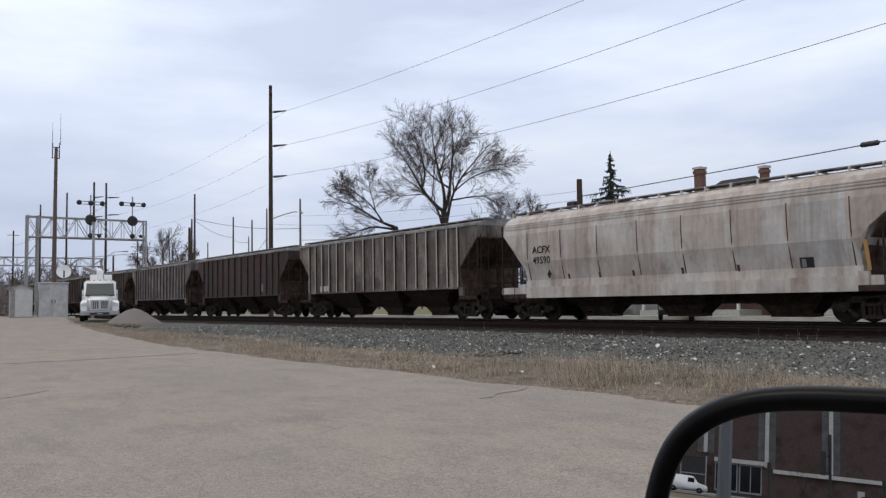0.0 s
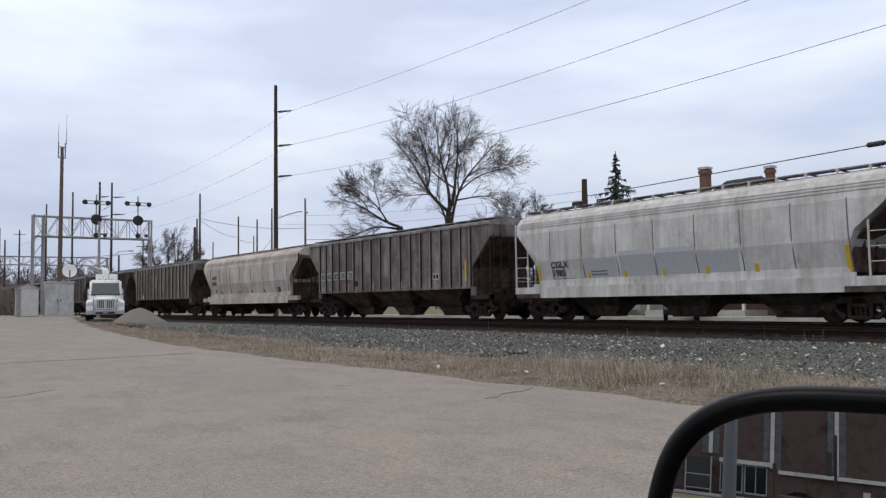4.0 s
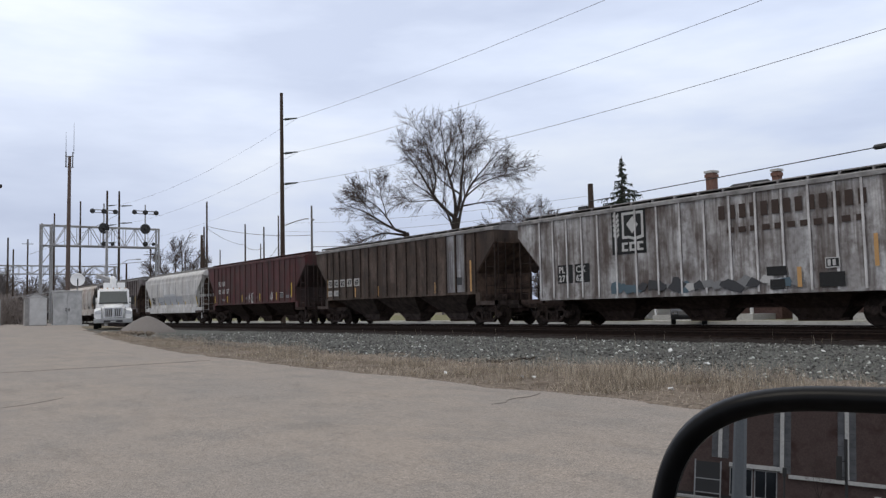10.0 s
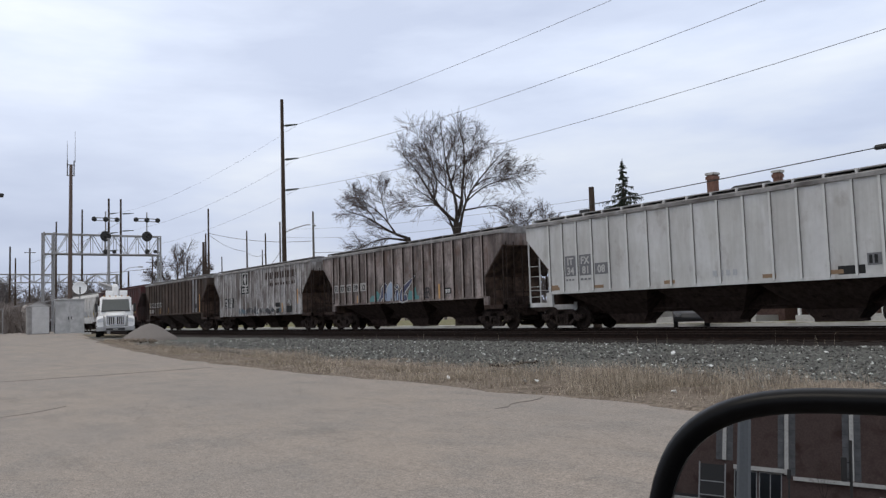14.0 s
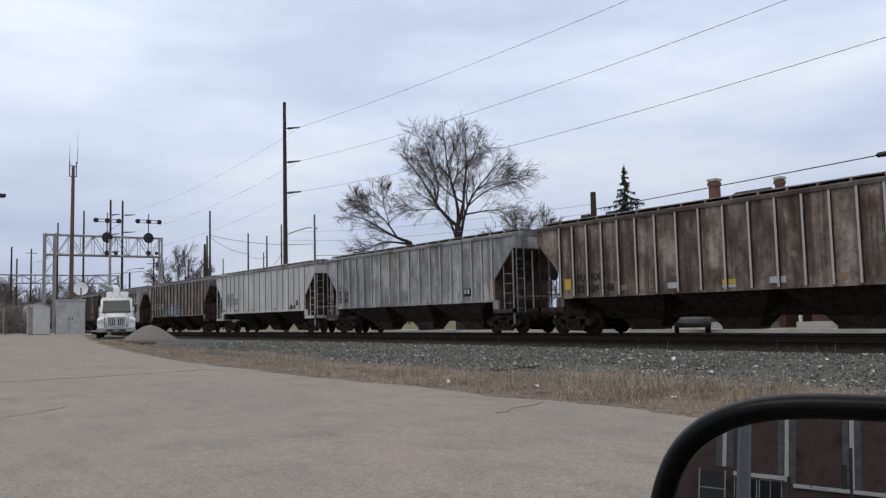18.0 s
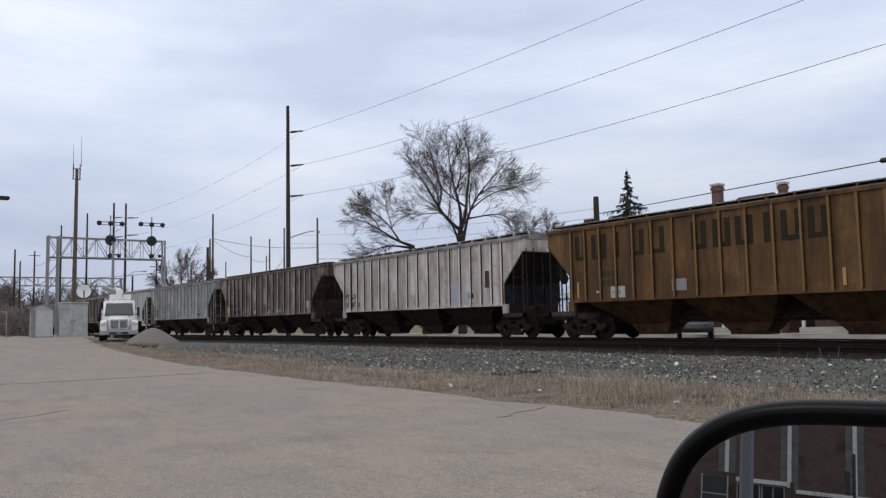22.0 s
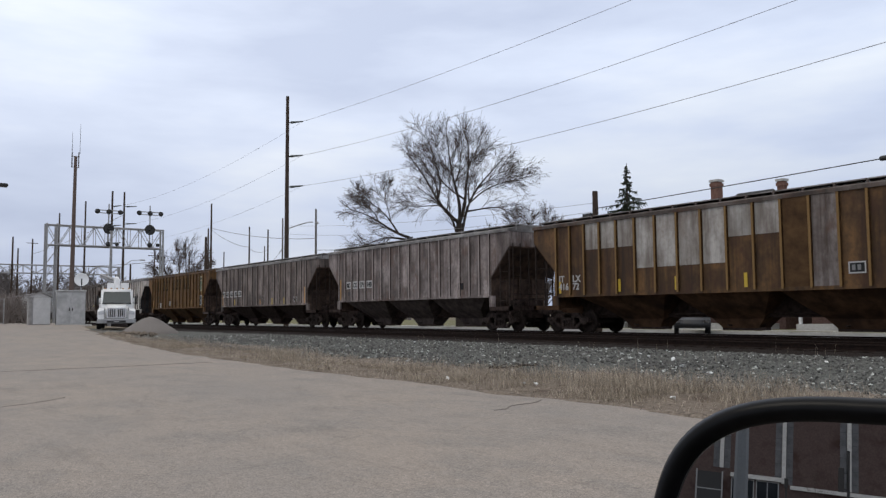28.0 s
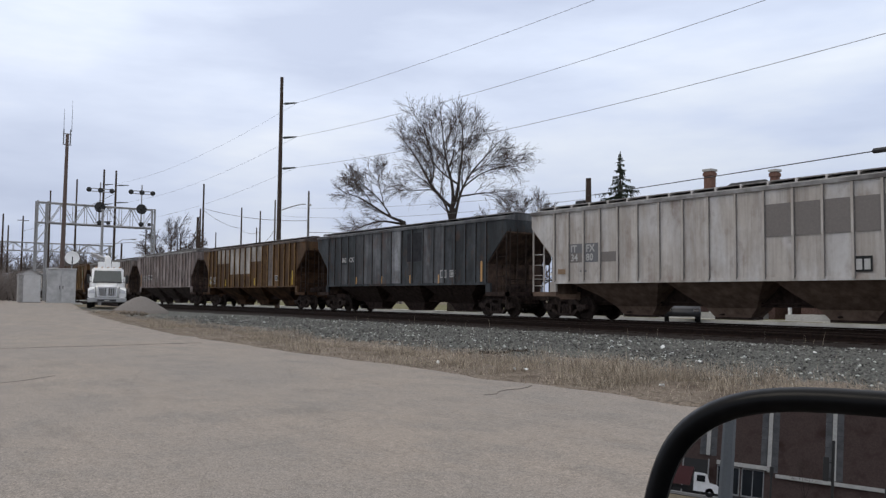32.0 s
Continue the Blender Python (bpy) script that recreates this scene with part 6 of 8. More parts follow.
    join_raw("ballast_stones", verts, faces, m, "loose crushed grey ballast stones", "gravel", "stuff")


def scatter_grass():
    rng = random.Random(8)
    verts, faces = [], []
    def blade(x, y, z, h, lean, w):
        a = rng.uniform(0, 6.28)
        dx, dy = math.cos(a) * lean * h, math.sin(a) * lean * h
        px, py = -math.sin(a) * w, math.cos(a) * w
        k = len(verts)
        verts.extend(((x - px, y - py, z - 0.02), (x + px, y + py, z - 0.02), (x + dx * 0.4 + px * 0.7, y + dy * 0.4 + py * 0.7, z + h * 0.62), (x + dx * 0.4 - px * 0.7, y + dy * 0.4 - py * 0.7, z + h * 0.62), (x + dx, y + dy, z + h * rng.uniform(0.8, 1.0))))
        faces.extend(((k, k + 1, k + 2, k + 3), (k + 3, k + 2, k + 4)))
    for i in range(5200):
        x = 5 - 52 * rng.random() ** 1.25
        a, b = edge_y(x), bed_y(x)
        y = a + (b - a) * rng.betavariate(1.5, 1.6)
        dens = noise.noise((x * 0.55, y * 0.8, 7))
        if x < -17 and rng.random() < 0.45:
            continue
        if dens < 0.05 and rng.random() < 0.86:
            continue
        tall = 0.05 + 0.22 * max(0.0, dens + 0.10) + 0.05 * rng.random()
        if -9.5 < x < -4 and y > a + 0.9:
            tall *= 1.3
        z = bed_z(x, y)
        for k in range(rng.randint(9, 18)):
            blade(x + rng.gauss(0, 0.07), y + rng.gauss(0, 0.07), z, tall * rng.uniform(0.35, 1.2), rng.uniform(0.5, 2.2), rng.uniform(0.0015, 0.0034))
    # a few high pale clumps towards the ballast
    for i in range(74):
        x = rng.uniform(-34, 1) if i % 2 else rng.uniform(-11.5, -3)
        y = edge_y(x) + (bed_y(x) - edge_y(x)) * rng.uniform(0.25, 1.05)
        for k in range(110):
            blade(x + rng.gauss(0, 0.16), y + rng.gauss(0, 0.14), bed_z(x, y), rng.uniform(0.14, 0.40), rng.uniform(0.2, 1.0), rng.uniform(0.0013, 0.0026))
    # short stubble at the broken edge of the lot and among the stones
    for i in range(9000):
        x = 5 - 50 * rng.random() ** 1.2
        y = edge_y(x) + rng.uniform(-0.12, 3.0)
        blade(x, y, bed_z(x, y), rng.uniform(0.02, 0.07), rng.uniform(0.5, 2.0), rng.uniform(0.003, 0.007))
    for i in range(420):
        # tall pale stalks standing in clumps
        x = 3 - 34 * rng.random() ** 1.3
        a, b = edge_y(x), bed_y(x)
        y = a + (b - a) * rng.uniform(0.35, 1.0)
        if noise.noise((x * 0.5, y * 0.6, 2)) < 0.14:
            continue
        for k in range(rng.randint(8, 22)):
            blade(x + rng.gauss(0, 0.12), y + rng.gauss(0, 0.12), bed_z(x, y), rng.uniform(0.12, 0.34), rng.uniform(0.3, 1.4), rng.uniform(0.0014, 0.0028))
    for i in range(160):
        x = rng.uniform(-30, 2)
        y = rng.uniform(10.5, 18.5)
        blade(x, y, bed_z(x, y), rng.uniform(0.12, 0.4), rng.uniform(0.05, 0.5), 0.0025)
    m = island_mat("dry straw blades", (0.165, 0.130, 0.097), (0.60, 0.515, 0.40))
    join_raw("dry_grass", verts, faces, m, "tufts of dry straw-coloured grass", "grass", "stuff")


scatter_stones()
scatter_grass()


def limb_mesh(verts, faces, a, b, r0, r1, n):
    ax = b - a
    if ax.length < 1e-5:
        return
    ax.normalize()
    u = ax.orthogonal().normalized()
    w = ax.cross(u)
    k = len(verts)
    for p, r in ((a, r0), (b, r1)):
        for i in range(n):
            t = 2 * math.pi * i / n
            verts.append(p + (u * math.cos(t) + w * math.sin(t)) * r)
    for i in range(n):
        faces.append((k + i, k + (i + 1) % n, k + n + (i + 1) % n, k + n + i))


def scatter_litter():
    rng = random.Random(21)
    scrap = flat("white paper scrap", (0.75, 0.75, 0.73), 0.8)
    spots = [(-15.2, 16.2), (-13.6, 15.0), (-13.2, 15.2), (-12.6, 14.8), (-11.6, 14.4), (-12.5, 13.8), (-10.5, 13.3), (-11.9, 8.6), (-10.2, 8.9), (-10.0, 9.0), (-24.4, 13.5), (-7.2, 8.9), (-16.4, 13.0), (-8.6, 15.2), (-19.0, 9.4), (-9.2, 12.4)]
    for x, y in spots:
        bm = bmesh.new()
        n = 6
        ring = [bm.verts.new((0.062 * math.cos(6.28 * i / n) * rng.uniform(0.5, 1.2), 0.036 * math.sin(6.28 * i / n) * rng.uniform(0.6, 1.3), rng.uniform(0.0, 0.035))) for i in range(n)]
        f = bm.faces.new(ring)
        ex = bmesh.ops.extrude_face_region(bm, geom=[f])
        for v in ex["geom"]:
            if isinstance(v, bmesh.types.BMVert):
                v.co.z += 0.012
        ob = part("litter", bm, scrap)
        ob.matrix_basis = pose(x, y, bed_z(x, y) + 0.03, rng.uniform(-25, 25), rng.uniform(-25, 25), rng.uniform(0, 360))
        tagged(ob, "crumpled scrap of white paper in the grass", "litter", "litter by the track")
    # a dead branch lying on the ballast
    br = thing("dead_branch", pose(-13.7, 11.0, bed_z(-13.5, 11.2), 0, 0, 32), "dark dead branch lying on the ballast", "branch")
    stem = bmesh.new()
    ring0 = None
    p = Vector((0, 0, 0.03))
    for i in range(9):
        q = p + Vector((0.12, rng.uniform(-0.05, 0.07), rng.uniform(-0.03, 0.05)))
        q.z = max(0.02, q.z)
        if ring0 is None:
            ring0 = [stem.verts.new(p + Vector((0, 0.034 * math.cos(1.0472 * k), 0.034 * math.sin(1.0472 * k)))) for k in range(6)]
            stem.faces.new(ring0)
        rr = 0.032 - 0.002 * i
        ring1 = [stem.verts.new(q + Vector((0, rr * math.cos(1.0472 * k), rr * math.sin(1.0472 * k)))) for k in range(6)]
        for k in range(6):
            stem.faces.new((ring0[k], ring0[(k + 1) % 6], ring1[(k + 1) % 6], ring1[k]))
        ring0 = ring1
        if i % 2:
            bm = bmesh.new()
            tube(bm, q, q + Vector((rng.uniform(-0.1, 0.2), rng.uniform(-0.3, 0.3), 0.07)), 0.016, 0.006, 5)
            part("twig", bm, bark, br)
        p = q
    stem.faces.new(ring0[::-1])
    part("stem", stem, bark, br)


scatter_litter()


# ---- trees ----
def bare_tree(name, base, height, trunk_h, trunk_r, limbs, reach, seed, label, levels=5, twig=0.012, droop=0.0):
    """A leafless tree: trunk, limbs that fork again and again, and a haze of twigs."""
    rng = random.Random(seed)
    tree = thing(name, pose(*base), label, "tree", "bare trees")
    tv, tf, cv, cf = [], [], [], []

    def grow(p, d, length, r, level):
        segs = 5 if level == 1 else (4 if level < 3 else 3)
        for s in range(segs):
            d = (d + Vector((rng.gauss(0, 0.09), rng.gauss(0, 0.09), rng.gauss(0.05, 0.05) - droop * max(0, level - 2)))).normalized()
            q = p + d * (length / segs)
            r2 = max(twig * 0.5, r * (0.90 if level == 1 else 0.84))
            if level <= 2:
                limb_mesh(tv, tf, p, q, r, r2, 7)
            else:
                limb_mesh(cv, cf, p, q, r, r2, 4 if level == 3 else 3)
            p, r = q, r2
            if level < levels and s >= (2 if level == 1 else 1):
                for k in range(1 if level < 3 else 2):
                    out = Vector((p.x, p.y, 0.0))
                    out = out.normalized() if out.length > 0.3 else Vector((0, 0, 0))
                    side = d.orthogonal()
                    side.rotate(Matrix.Rotation(rng.uniform(0, 6.28), 3, d))
                    nd = (d * rng.uniform(0.8, 1.1) + side.normalized() * rng.uniform(0.4, 0.75) + out * 0.25).normalized()
                    grow(p, nd, length * rng.uniform(0.52, 0.74), max(twig * 0.55, r * rng.uniform(0.4, 0.55)), level + 1)
        if level < levels:
            grow(p, d, length * 0.6, r, level + 1)

    p = Vector((0, 0, -0.15))
    n = 6
    for s in range(n):
        q = Vector((rng.gauss(0, 0.04) * s, rng.gauss(0, 0.04) * s, trunk_h * (s + 1) / n))
        limb_mesh(tv, tf, p, q, trunk_r * (1.25 - 0.3 * s / n if s else 1.5), trunk_r * (1.25 - 0.3 * (s + 1) / n), 9)
        p = q
    for az, out, share in limbs:
        d = Vector((math.cos(radians(az)) * out, math.sin(radians(az)) * out, 1.0)).normalized()
        grow(p - Vector((0, 0, 0.2)), d, (height - trunk_h) * share, trunk_r * 0.62, 1)
    top = max([v.z for v in cv] + [0.1])
    k = (height - 0.0) / top
    wide = max(math.hypot(v.x, v.y) for v in cv)
    kx = reach / wide
    for v in tv + cv:
        f = smooth01(v.z / max(trunk_h, 0.1))
        v.x *= 1 + (kx - 1) * f
        v.y *= 1 + (kx - 1) * f
        if v.z > trunk_h:
            v.z = trunk_h + (v.z - trunk_h) * (height - trunk_h) / (top - trunk_h)
    t = join_raw("trunk", tv, tf, bark, parent=tree)
    c = join_raw("crown", cv, cf, twig_mat, parent=tree)
    c["label"] = "crown of thin bare twigs"
    return tree


def limbed_tree(base, trunk_h, trunk_r, trunk_lean, limbs, seed, label, size=1.0, twig=0.013, droop=0.10):
    """A leafless tree with a few strong arching limbs; each limb is (the limb it springs from, where along it, lean at its foot and tip, length, depth lean); one with no mother springs from the trunk at a height."""
    rng = random.Random(seed)
    tree = thing("tree", pose(*base), label, "tree", "bare trees")
    tv, tf, cv, cf = [], [], [], []
    U, D, Z = Vector((0.62, 0.785, 0)), Vector((-0.785, 0.62, 0)), Vector((0, 0, 1))

    def twigs(p, d, length, r, level):
        segs = 4 if level < 4 else 3
        hang = droop * (level - 2)
        for s in range(segs):
            d = (d + Vector((rng.gauss(0, 0.075), rng.gauss(0, 0.075), rng.gauss(0.02, 0.06) - hang * (0.4 + 0.3 * s)))).normalized()
            q = p + d * (length / segs)
            r2 = max(twig * 0.55, r * 0.82)
            limb_mesh(cv, cf, p, q, r, r2, 5 if level == 2 else 3)
            p, r = q, r2
            if level < 4:
                for k in range(1 if (level == 2 and s == 0) or rng.random() < 0.3 else 2):
                    side = d.orthogonal()
                    side.rotate(Matrix.Rotation(rng.uniform(0, 6.28), 3, d))
                    nd = (d * rng.uniform(0.8, 1.1) + side.normalized() * rng.uniform(0.4, 0.8) + Z * 0.06).normalized()
                    twigs(p, nd, length * rng.uniform(0.46, 0.72), max(twig * 0.6, r * rng.uniform(0.45, 0.62)), level + 1)

    def at(h):
        return Vector((0, 0, 0)) + Z * h + U * (math.tan(radians(trunk_lean)) * h * (h / max(trunk_h, 0.1)))
    n = 7
    for s in range(n):
        limb_mesh(tv, tf, at(trunk_h * s / n - (0.3 if s == 0 else 0)), at(trunk_h * (s + 1) / n), trunk_r * (1.35 - 0.45 * s / n), trunk_r * (1.35 - 0.45 * (s + 1) / n), 9)
    grown_limbs = []
    for mother, foot, l0, l1, length, dep in limbs:
        segs = 11
        if mother is None:
            p, r = at(min(foot, trunk_h)), trunk_r * (0.26 + 0.36 * length / 8.5)
        else:
            p, r = grown_limbs[mother][min(segs, int(foot * segs + 0.5))]
            r *= 0.8
        trail = [(p, r)]
        grown_limbs.append(trail)
        wob = rng.uniform(0, 6)
        for s in range(segs):
            f = s / (segs - 1)
            lean = radians(l0 + (l1 - l0) * f + 9 * math.sin(wob + 5.2 * f))
            d = (U * math.sin(lean) + Z * math.cos(lean) + D * (dep + 0.15 * math.sin(wob * 2 + 4 * f))).normalized()
            q = p + d * (length / segs)
            r2 = r * (0.90 if f < 0.7 else 0.82)
            limb_mesh(tv, tf, p, q, r, r2, 7)
            p, r = q, r2
            trail.append((p, r))
            if s >= 2:
                for k in range(1 if f < 0.5 or rng.random() < 0.45 else 2):
                    side = d.orthogonal()
                    side.rotate(Matrix.Rotation(rng.uniform(0, 6.28), 3, d))
                    nd = (d * rng.uniform(0.7, 1.1) + side.normalized() * rng.uniform(0.45, 0.85) + Z * 0.06).normalized()
                    twigs(p, nd, size * rng.uniform(1.1, 2.4) * (1.0 - 0.25 * f), max(twig, r * rng.uniform(0.35, 0.5)), 2)
        twigs(p, d, size * 1.3, r, 2)
    join_raw("trunk", tv, tf, bark, parent=tree)
    c = join_raw("crown", cv, cf, twig_mat, parent=tree)
    c["label"] = "crown of thin bare twigs"
    return tree


limbed_tree((-51.35, 38.4, 0.19), 8.1, 0.27, 0, [(None, 8.1, 2, -16, 7.2, 0.05), (None, 8.1, -44, -30, 7.0, 0.05), (1, 0.36, 14, -30, 5.0, -0.15), (1, 0.38, -10, -34, 4.0, 0.25), (None, 8.1, 26, -18, 7.4, 0.1), (4, 0.27, -48, -40, 3.8, -0.2), (4, 0.55, 14, 26, 2.9, 0.2), (None, 6.4, 16, 38, 7.4, -0.1), (7, 0.42, 54, 74, 5.0, 0.15), (7, 0.40, 74, 112, 3.4, -0.2), (7, 0.45, 4, 12, 3.6, 0.25), (None, 6.2, -16, -50, 5.6, -0.2), (11, 0.55, 20, -10, 3.0, 0.2), (7, 0.65, 60, 84, 2.4, -0.25), (0, 0.45, 22, 10, 3.0, -0.2), (0, 0.5, -34, -20, 3.0, 0.2), (11, 0.6, -76, -100, 2.8, 0.1)], 12, "tall leafless elm with strong arching limbs and bare twigs", 0.88, 0.0135, 0.07)
limbed_tree((-54.85, 37.4, 0.19), 7.2, 0.27, -9, [(None, 7.2, -66, -62, 5.4, 0.1), (0, 0.15, -40, -44, 4.4, -0.2), (1, 0.3, -12, -4, 3.0, 0.2), (None, 7.0, -84, -112, 3.8, -0.2), (0, 0.5, -30, -40, 2.6, 0.25)], 23, "leafless tree leaning out with drooping bare twigs", 0.70, 0.017, 0.07)
limbed_tree((-56.4, 50.2, 0.19), 6.6, 0.22, 2, [(None, 6.6, -70, -60, 3.4, 0.1), (None, 6.6, -40, -30, 3.0, -0.2), (None, 6.6, -10, 5, 3.0, 0.2), (None, 6.6, 25, 30, 3.2, -0.1), (None, 6.6, 50, 55, 3.6, 0.2), (None, 6.6, 75, 80, 3.8, -0.2)], 31, "low leafless tree with a rounded bare crown", 0.75, 0.019, 0.05)
limbed_tree((-114.2, 36.8, 0.0), 5.0, 0.24, 0, [(None, 5.0, -70, -40, 4.4, 0.1), (None, 5.0, -42, -26, 5.0, -0.2), (None, 5.0, -14, -6, 5.4, 0.2), (None, 5.0, 12, 8, 5.4, -0.1), (None, 5.0, 38, 28, 5.0, 0.2), (None, 5.0, 66, 44, 4.4, -0.2)], 37, "distant leafless tree beside the tracks", 0.9, 0.026, 0.03)


def spruce(base, height):
    rng = random.Random(3)
    tree = thing("spruce_tree", pose(*base), "dark thin spruce with a ragged pointed top", "tree")
    bm = bmesh.new()
    tube(bm, (0, 0, -0.1), (0, 0, height), 0.16, 0.02, 8)
    part("trunk", bm, bark, tree)
    cv, cf = [], []
    z = 1.8
    while z < height - 0.2:
        u = (height - z) / height
        n = 5 if u > 0.2 else 3
        fall = height - z
        for i in range(n):
            if rng.random() < 0.3:
                continue
            az = rng.uniform(0, 6.28)
            ln = (0.12 + 0.20 * min(fall, 3.2) ** 2 + 0.38 * max(0.0, fall - 3.2)) * rng.uniform(0.5, 1.12)
            p = Vector((0, 0, z))
            d = Vector((math.cos(az), math.sin(az), -0.05))
            for s in range(5):
                q = p + d * (ln / 5)
                d.z += 0.10 if s > 1 else -0.10
                limb_mesh(cv, cf, p, q, 0.035 * (1 - s / 6), 0.03 * (1 - s / 6), 3)
                for k in range(6):
                    a = p.lerp(q, rng.random())
                    e = a + Vector((rng.gauss(0, 0.12), rng.gauss(0, 0.12), rng.uniform(-0.34, 0.03))) * min(1.0, 0.25 + 0.28 * fall)
                    limb_mesh(cv, cf, a, e, 0.034, 0.010, 3)
                p = q
        z += rng.uniform(0.11, 0.22)
    join_raw("crown", cv, cf, needle_mat, parent=tree)


spruce((-36.9, 41.6, 0.19), 10.95)


def far_woods():
    """A far belt of bare trees along the horizon, in one mesh."""
    rng = random.Random(17)
    verts, faces = [], []
    def stand(x, y, h):
        b = Vector((x, y, -0.2))
        limb_mesh(verts, faces, b, b + Vector((0, 0, h * 0.5)), 0.22, 0.14, 4)
        for k in range(30):
            a = b + Vector((0, 0, h * rng.uniform(0.25, 0.6)))
            m = a + Vector((rng.gauss(0, h * 0.12), rng.gauss(0, h * 0.12), h * rng.uniform(0.1, 0.25)))
            limb_mesh(verts, faces, a, m, 0.13, 0.09, 3)
            for j in range(6):
                limb_mesh(verts, faces, m, m + Vector((rng.gauss(0, h * 0.10), rng.gauss(0, h * 0.10), h * rng.uniform(0.03, 0.2))), 0.10, 0.05, 3)
    for i in range(150):
        stand(rng.uniform(-330, -230), rng.uniform(-60, 120), rng.uniform(9, 17))
    for i in range(70):
        stand(rng.uniform(-230, -90), rng.uniform(70, 110), rng.uniform(7, 11))
    for i in range(60):
        stand(rng.uniform(-90, 60), rng.uniform(95, 125), rng.uniform(6, 9))
    join_raw("far_woods", verts, faces, surface("hazy grey twigs", (0.12, 0.105, 0.10), (0.20, 0.18, 0.172), 3, 0.95, 0, 0.1), "distant belt of bare winter trees", "woods", "stuff")


far_woods()


# ---- poles and wires ----
wire_grey = flat("weathered wire", (0.20, 0.185, 0.19), 0.8)


def wire(name, a, b, sag, r, label, material=None, n=14):
    a, b = Vector(a), Vector(b)
    bm = bmesh.new()
    pts = []
    for i in range(n + 1):
        u = i / n
        p = a.lerp(b, u)
        p.z -= sag * 4 * u * (1 - u)
        pts.append(p)
    rings = []
    for p in pts:
        d = (b - a).normalized()
        s = d.cross(Vector((0, 0, 1))).normalized()
        w = s.cross(d)
        rings.append([bm.verts.new(p + s * r * math.cos(t) + w * r * math.sin(t)) for t in (0, 1.571, 3.142, 4.712)])
    for q0, q1 in zip(rings, rings[1:]):
        for i in range(4):
            bm.faces.new((q0[i], q0[(i + 1) % 4], q1[(i + 1) % 4], q1[i]))
    return tagged(part(name, bm, material or wire_grey), label, "wire", "overhead wires")


def pole(name, x, y, h, r, label, material, z=0.0, lean=(0, 0)):
    p = thing(name, pose(x, y, z), label, "pole", "utility poles")
    bm = bmesh.new()
    tube(bm, (0, 0, -0.3), (lean[0], lean[1], h - z), r * 1.15, r * 0.7, 10)
    part("shaft", bm, material, p)
    return p


def davit(parent, x, y, z, dx, dy, rise=0.12):
    """A stubby tapered post insulator that carries one wire at its tip."""
    bm = bmesh.new()
    tube(bm, (x, y, z - 0.02), (x + dx * 0.25, y + dy * 0.25, z + 0.02), 0.05, 0.05, 8)
    part("arm", bm, black_steel, parent)
    bm = bmesh.new()
    tube(bm, (x + dx * 0.2, y + dy * 0.2, z + 0.01), (x + dx, y + dy, z + rise), 0.115, 0.05, 8)
    part("insulator", bm, flat("dark green glazed insulator", (0.05, 0.06, 0.055), 0.5), parent)


LINE = [(-65.4, 30.2), (20.0, 30.2), (-131.0, 31.5)]
for i, (lx, ly) in enumerate(LINE):
    p = pole("utility_pole", lx, ly, 20.35, 0.20, "tall dark wooden line pole with three metal davit arms", wood_pole)
    for z in ((18.0, 15.0, 12.3) if i != 1 else (18.28, 16.6, 13.38)):
        davit(p, 0, 0, z, 0.75, 1.15)
    if i == 0:
        bm = bmesh.new()
        pts = [(0, 0, 8.6), (0.5, 0.9, 9.0), (0.9, 1.7, 9.25), (1.05, 2.0, 9.25)]
        for a, b in zip(pts, pts[1:]):
            tube(bm, a, b, 0.05, 0.045, 6)
        part("lamp_arm", bm, galv, p)
        bm = bmesh.new()
        lathe(bm, [(0.02, -0.12), (0.14, -0.08), (0.16, 0.0), (0.06, 0.08)], "z", 10, (1.2, 2.3, 9.2))
        part("lamp_head", bm, galv, p, "grey street lamp head")
for z, z2, dip in ((18.12, 18.4, 1.3), (15.12, 16.72, 1.9), (12.42, 13.5, 1.77)):
    wire("power_line", (LINE[0][0] + 0.75, LINE[0][1] + 1.15, z), (LINE[1][0] + 0.75, LINE[1][1] + 1.15, z2), dip, 0.013, "thin power line sagging between tall poles", n=24)
    wire("power_line", (LINE[2][0] + 0.75, LINE[2][1] + 1.15, z), (LINE[0][0] + 0.75, LINE[0][1] + 1.15, z), 1.2, 0.010, "thin power line sagging between tall poles")

# squat dark pole by the track with a cable to the next one
p = pole("cable_pole", -26.7, 27.9, 6.85, 0.18, "short thick dark wooden pole beside the track", wood_pole)
part("splice_box", boxes((-0.75, -0.2, -0.12, 0.12, 5.55, 5.85), bevel=0.04), black_steel, p)
part("bracket", boxes((-0.26, 0.26, -0.05, 0.05, 5.2, 5.3)), galv, p)
p = pole("cable_pole", 14.0, 27.9, 7.4, 0.21, "short thick dark wooden pole beside the track", wood_pole)
wire("cable", (-26.7, 27.7, 6.0), (14.0, 27.7, 7.1), 0.12, 0.019, "thick black cable along the track", black_steel, n=24)
wire("cable", (-65.4, 30.1, 8.2), (-26.7, 27.9, 5.9), 0.5, 0.009, "black cable along the track", n=20)
wire("cable", (-65.4, 30.1, 8.9), (-26.7, 27.9, 6.3), 0.35, 0.008, "thin black cable along the track", n=20)
for cx in (-13.2, -12.2):
    bm = bmesh.new()
    lathe(bm, [(0.04, -0.32), (0.09, -0.26), (0.09, 0.26), (0.04, 0.32)], "x", 10, (cx, 27.7, 6.26 + 0.022 * (cx + 13.2)))
    tagged(part("cable_splice", bm, black_steel), "black splice case on the cable", "splice case", "cable splices")

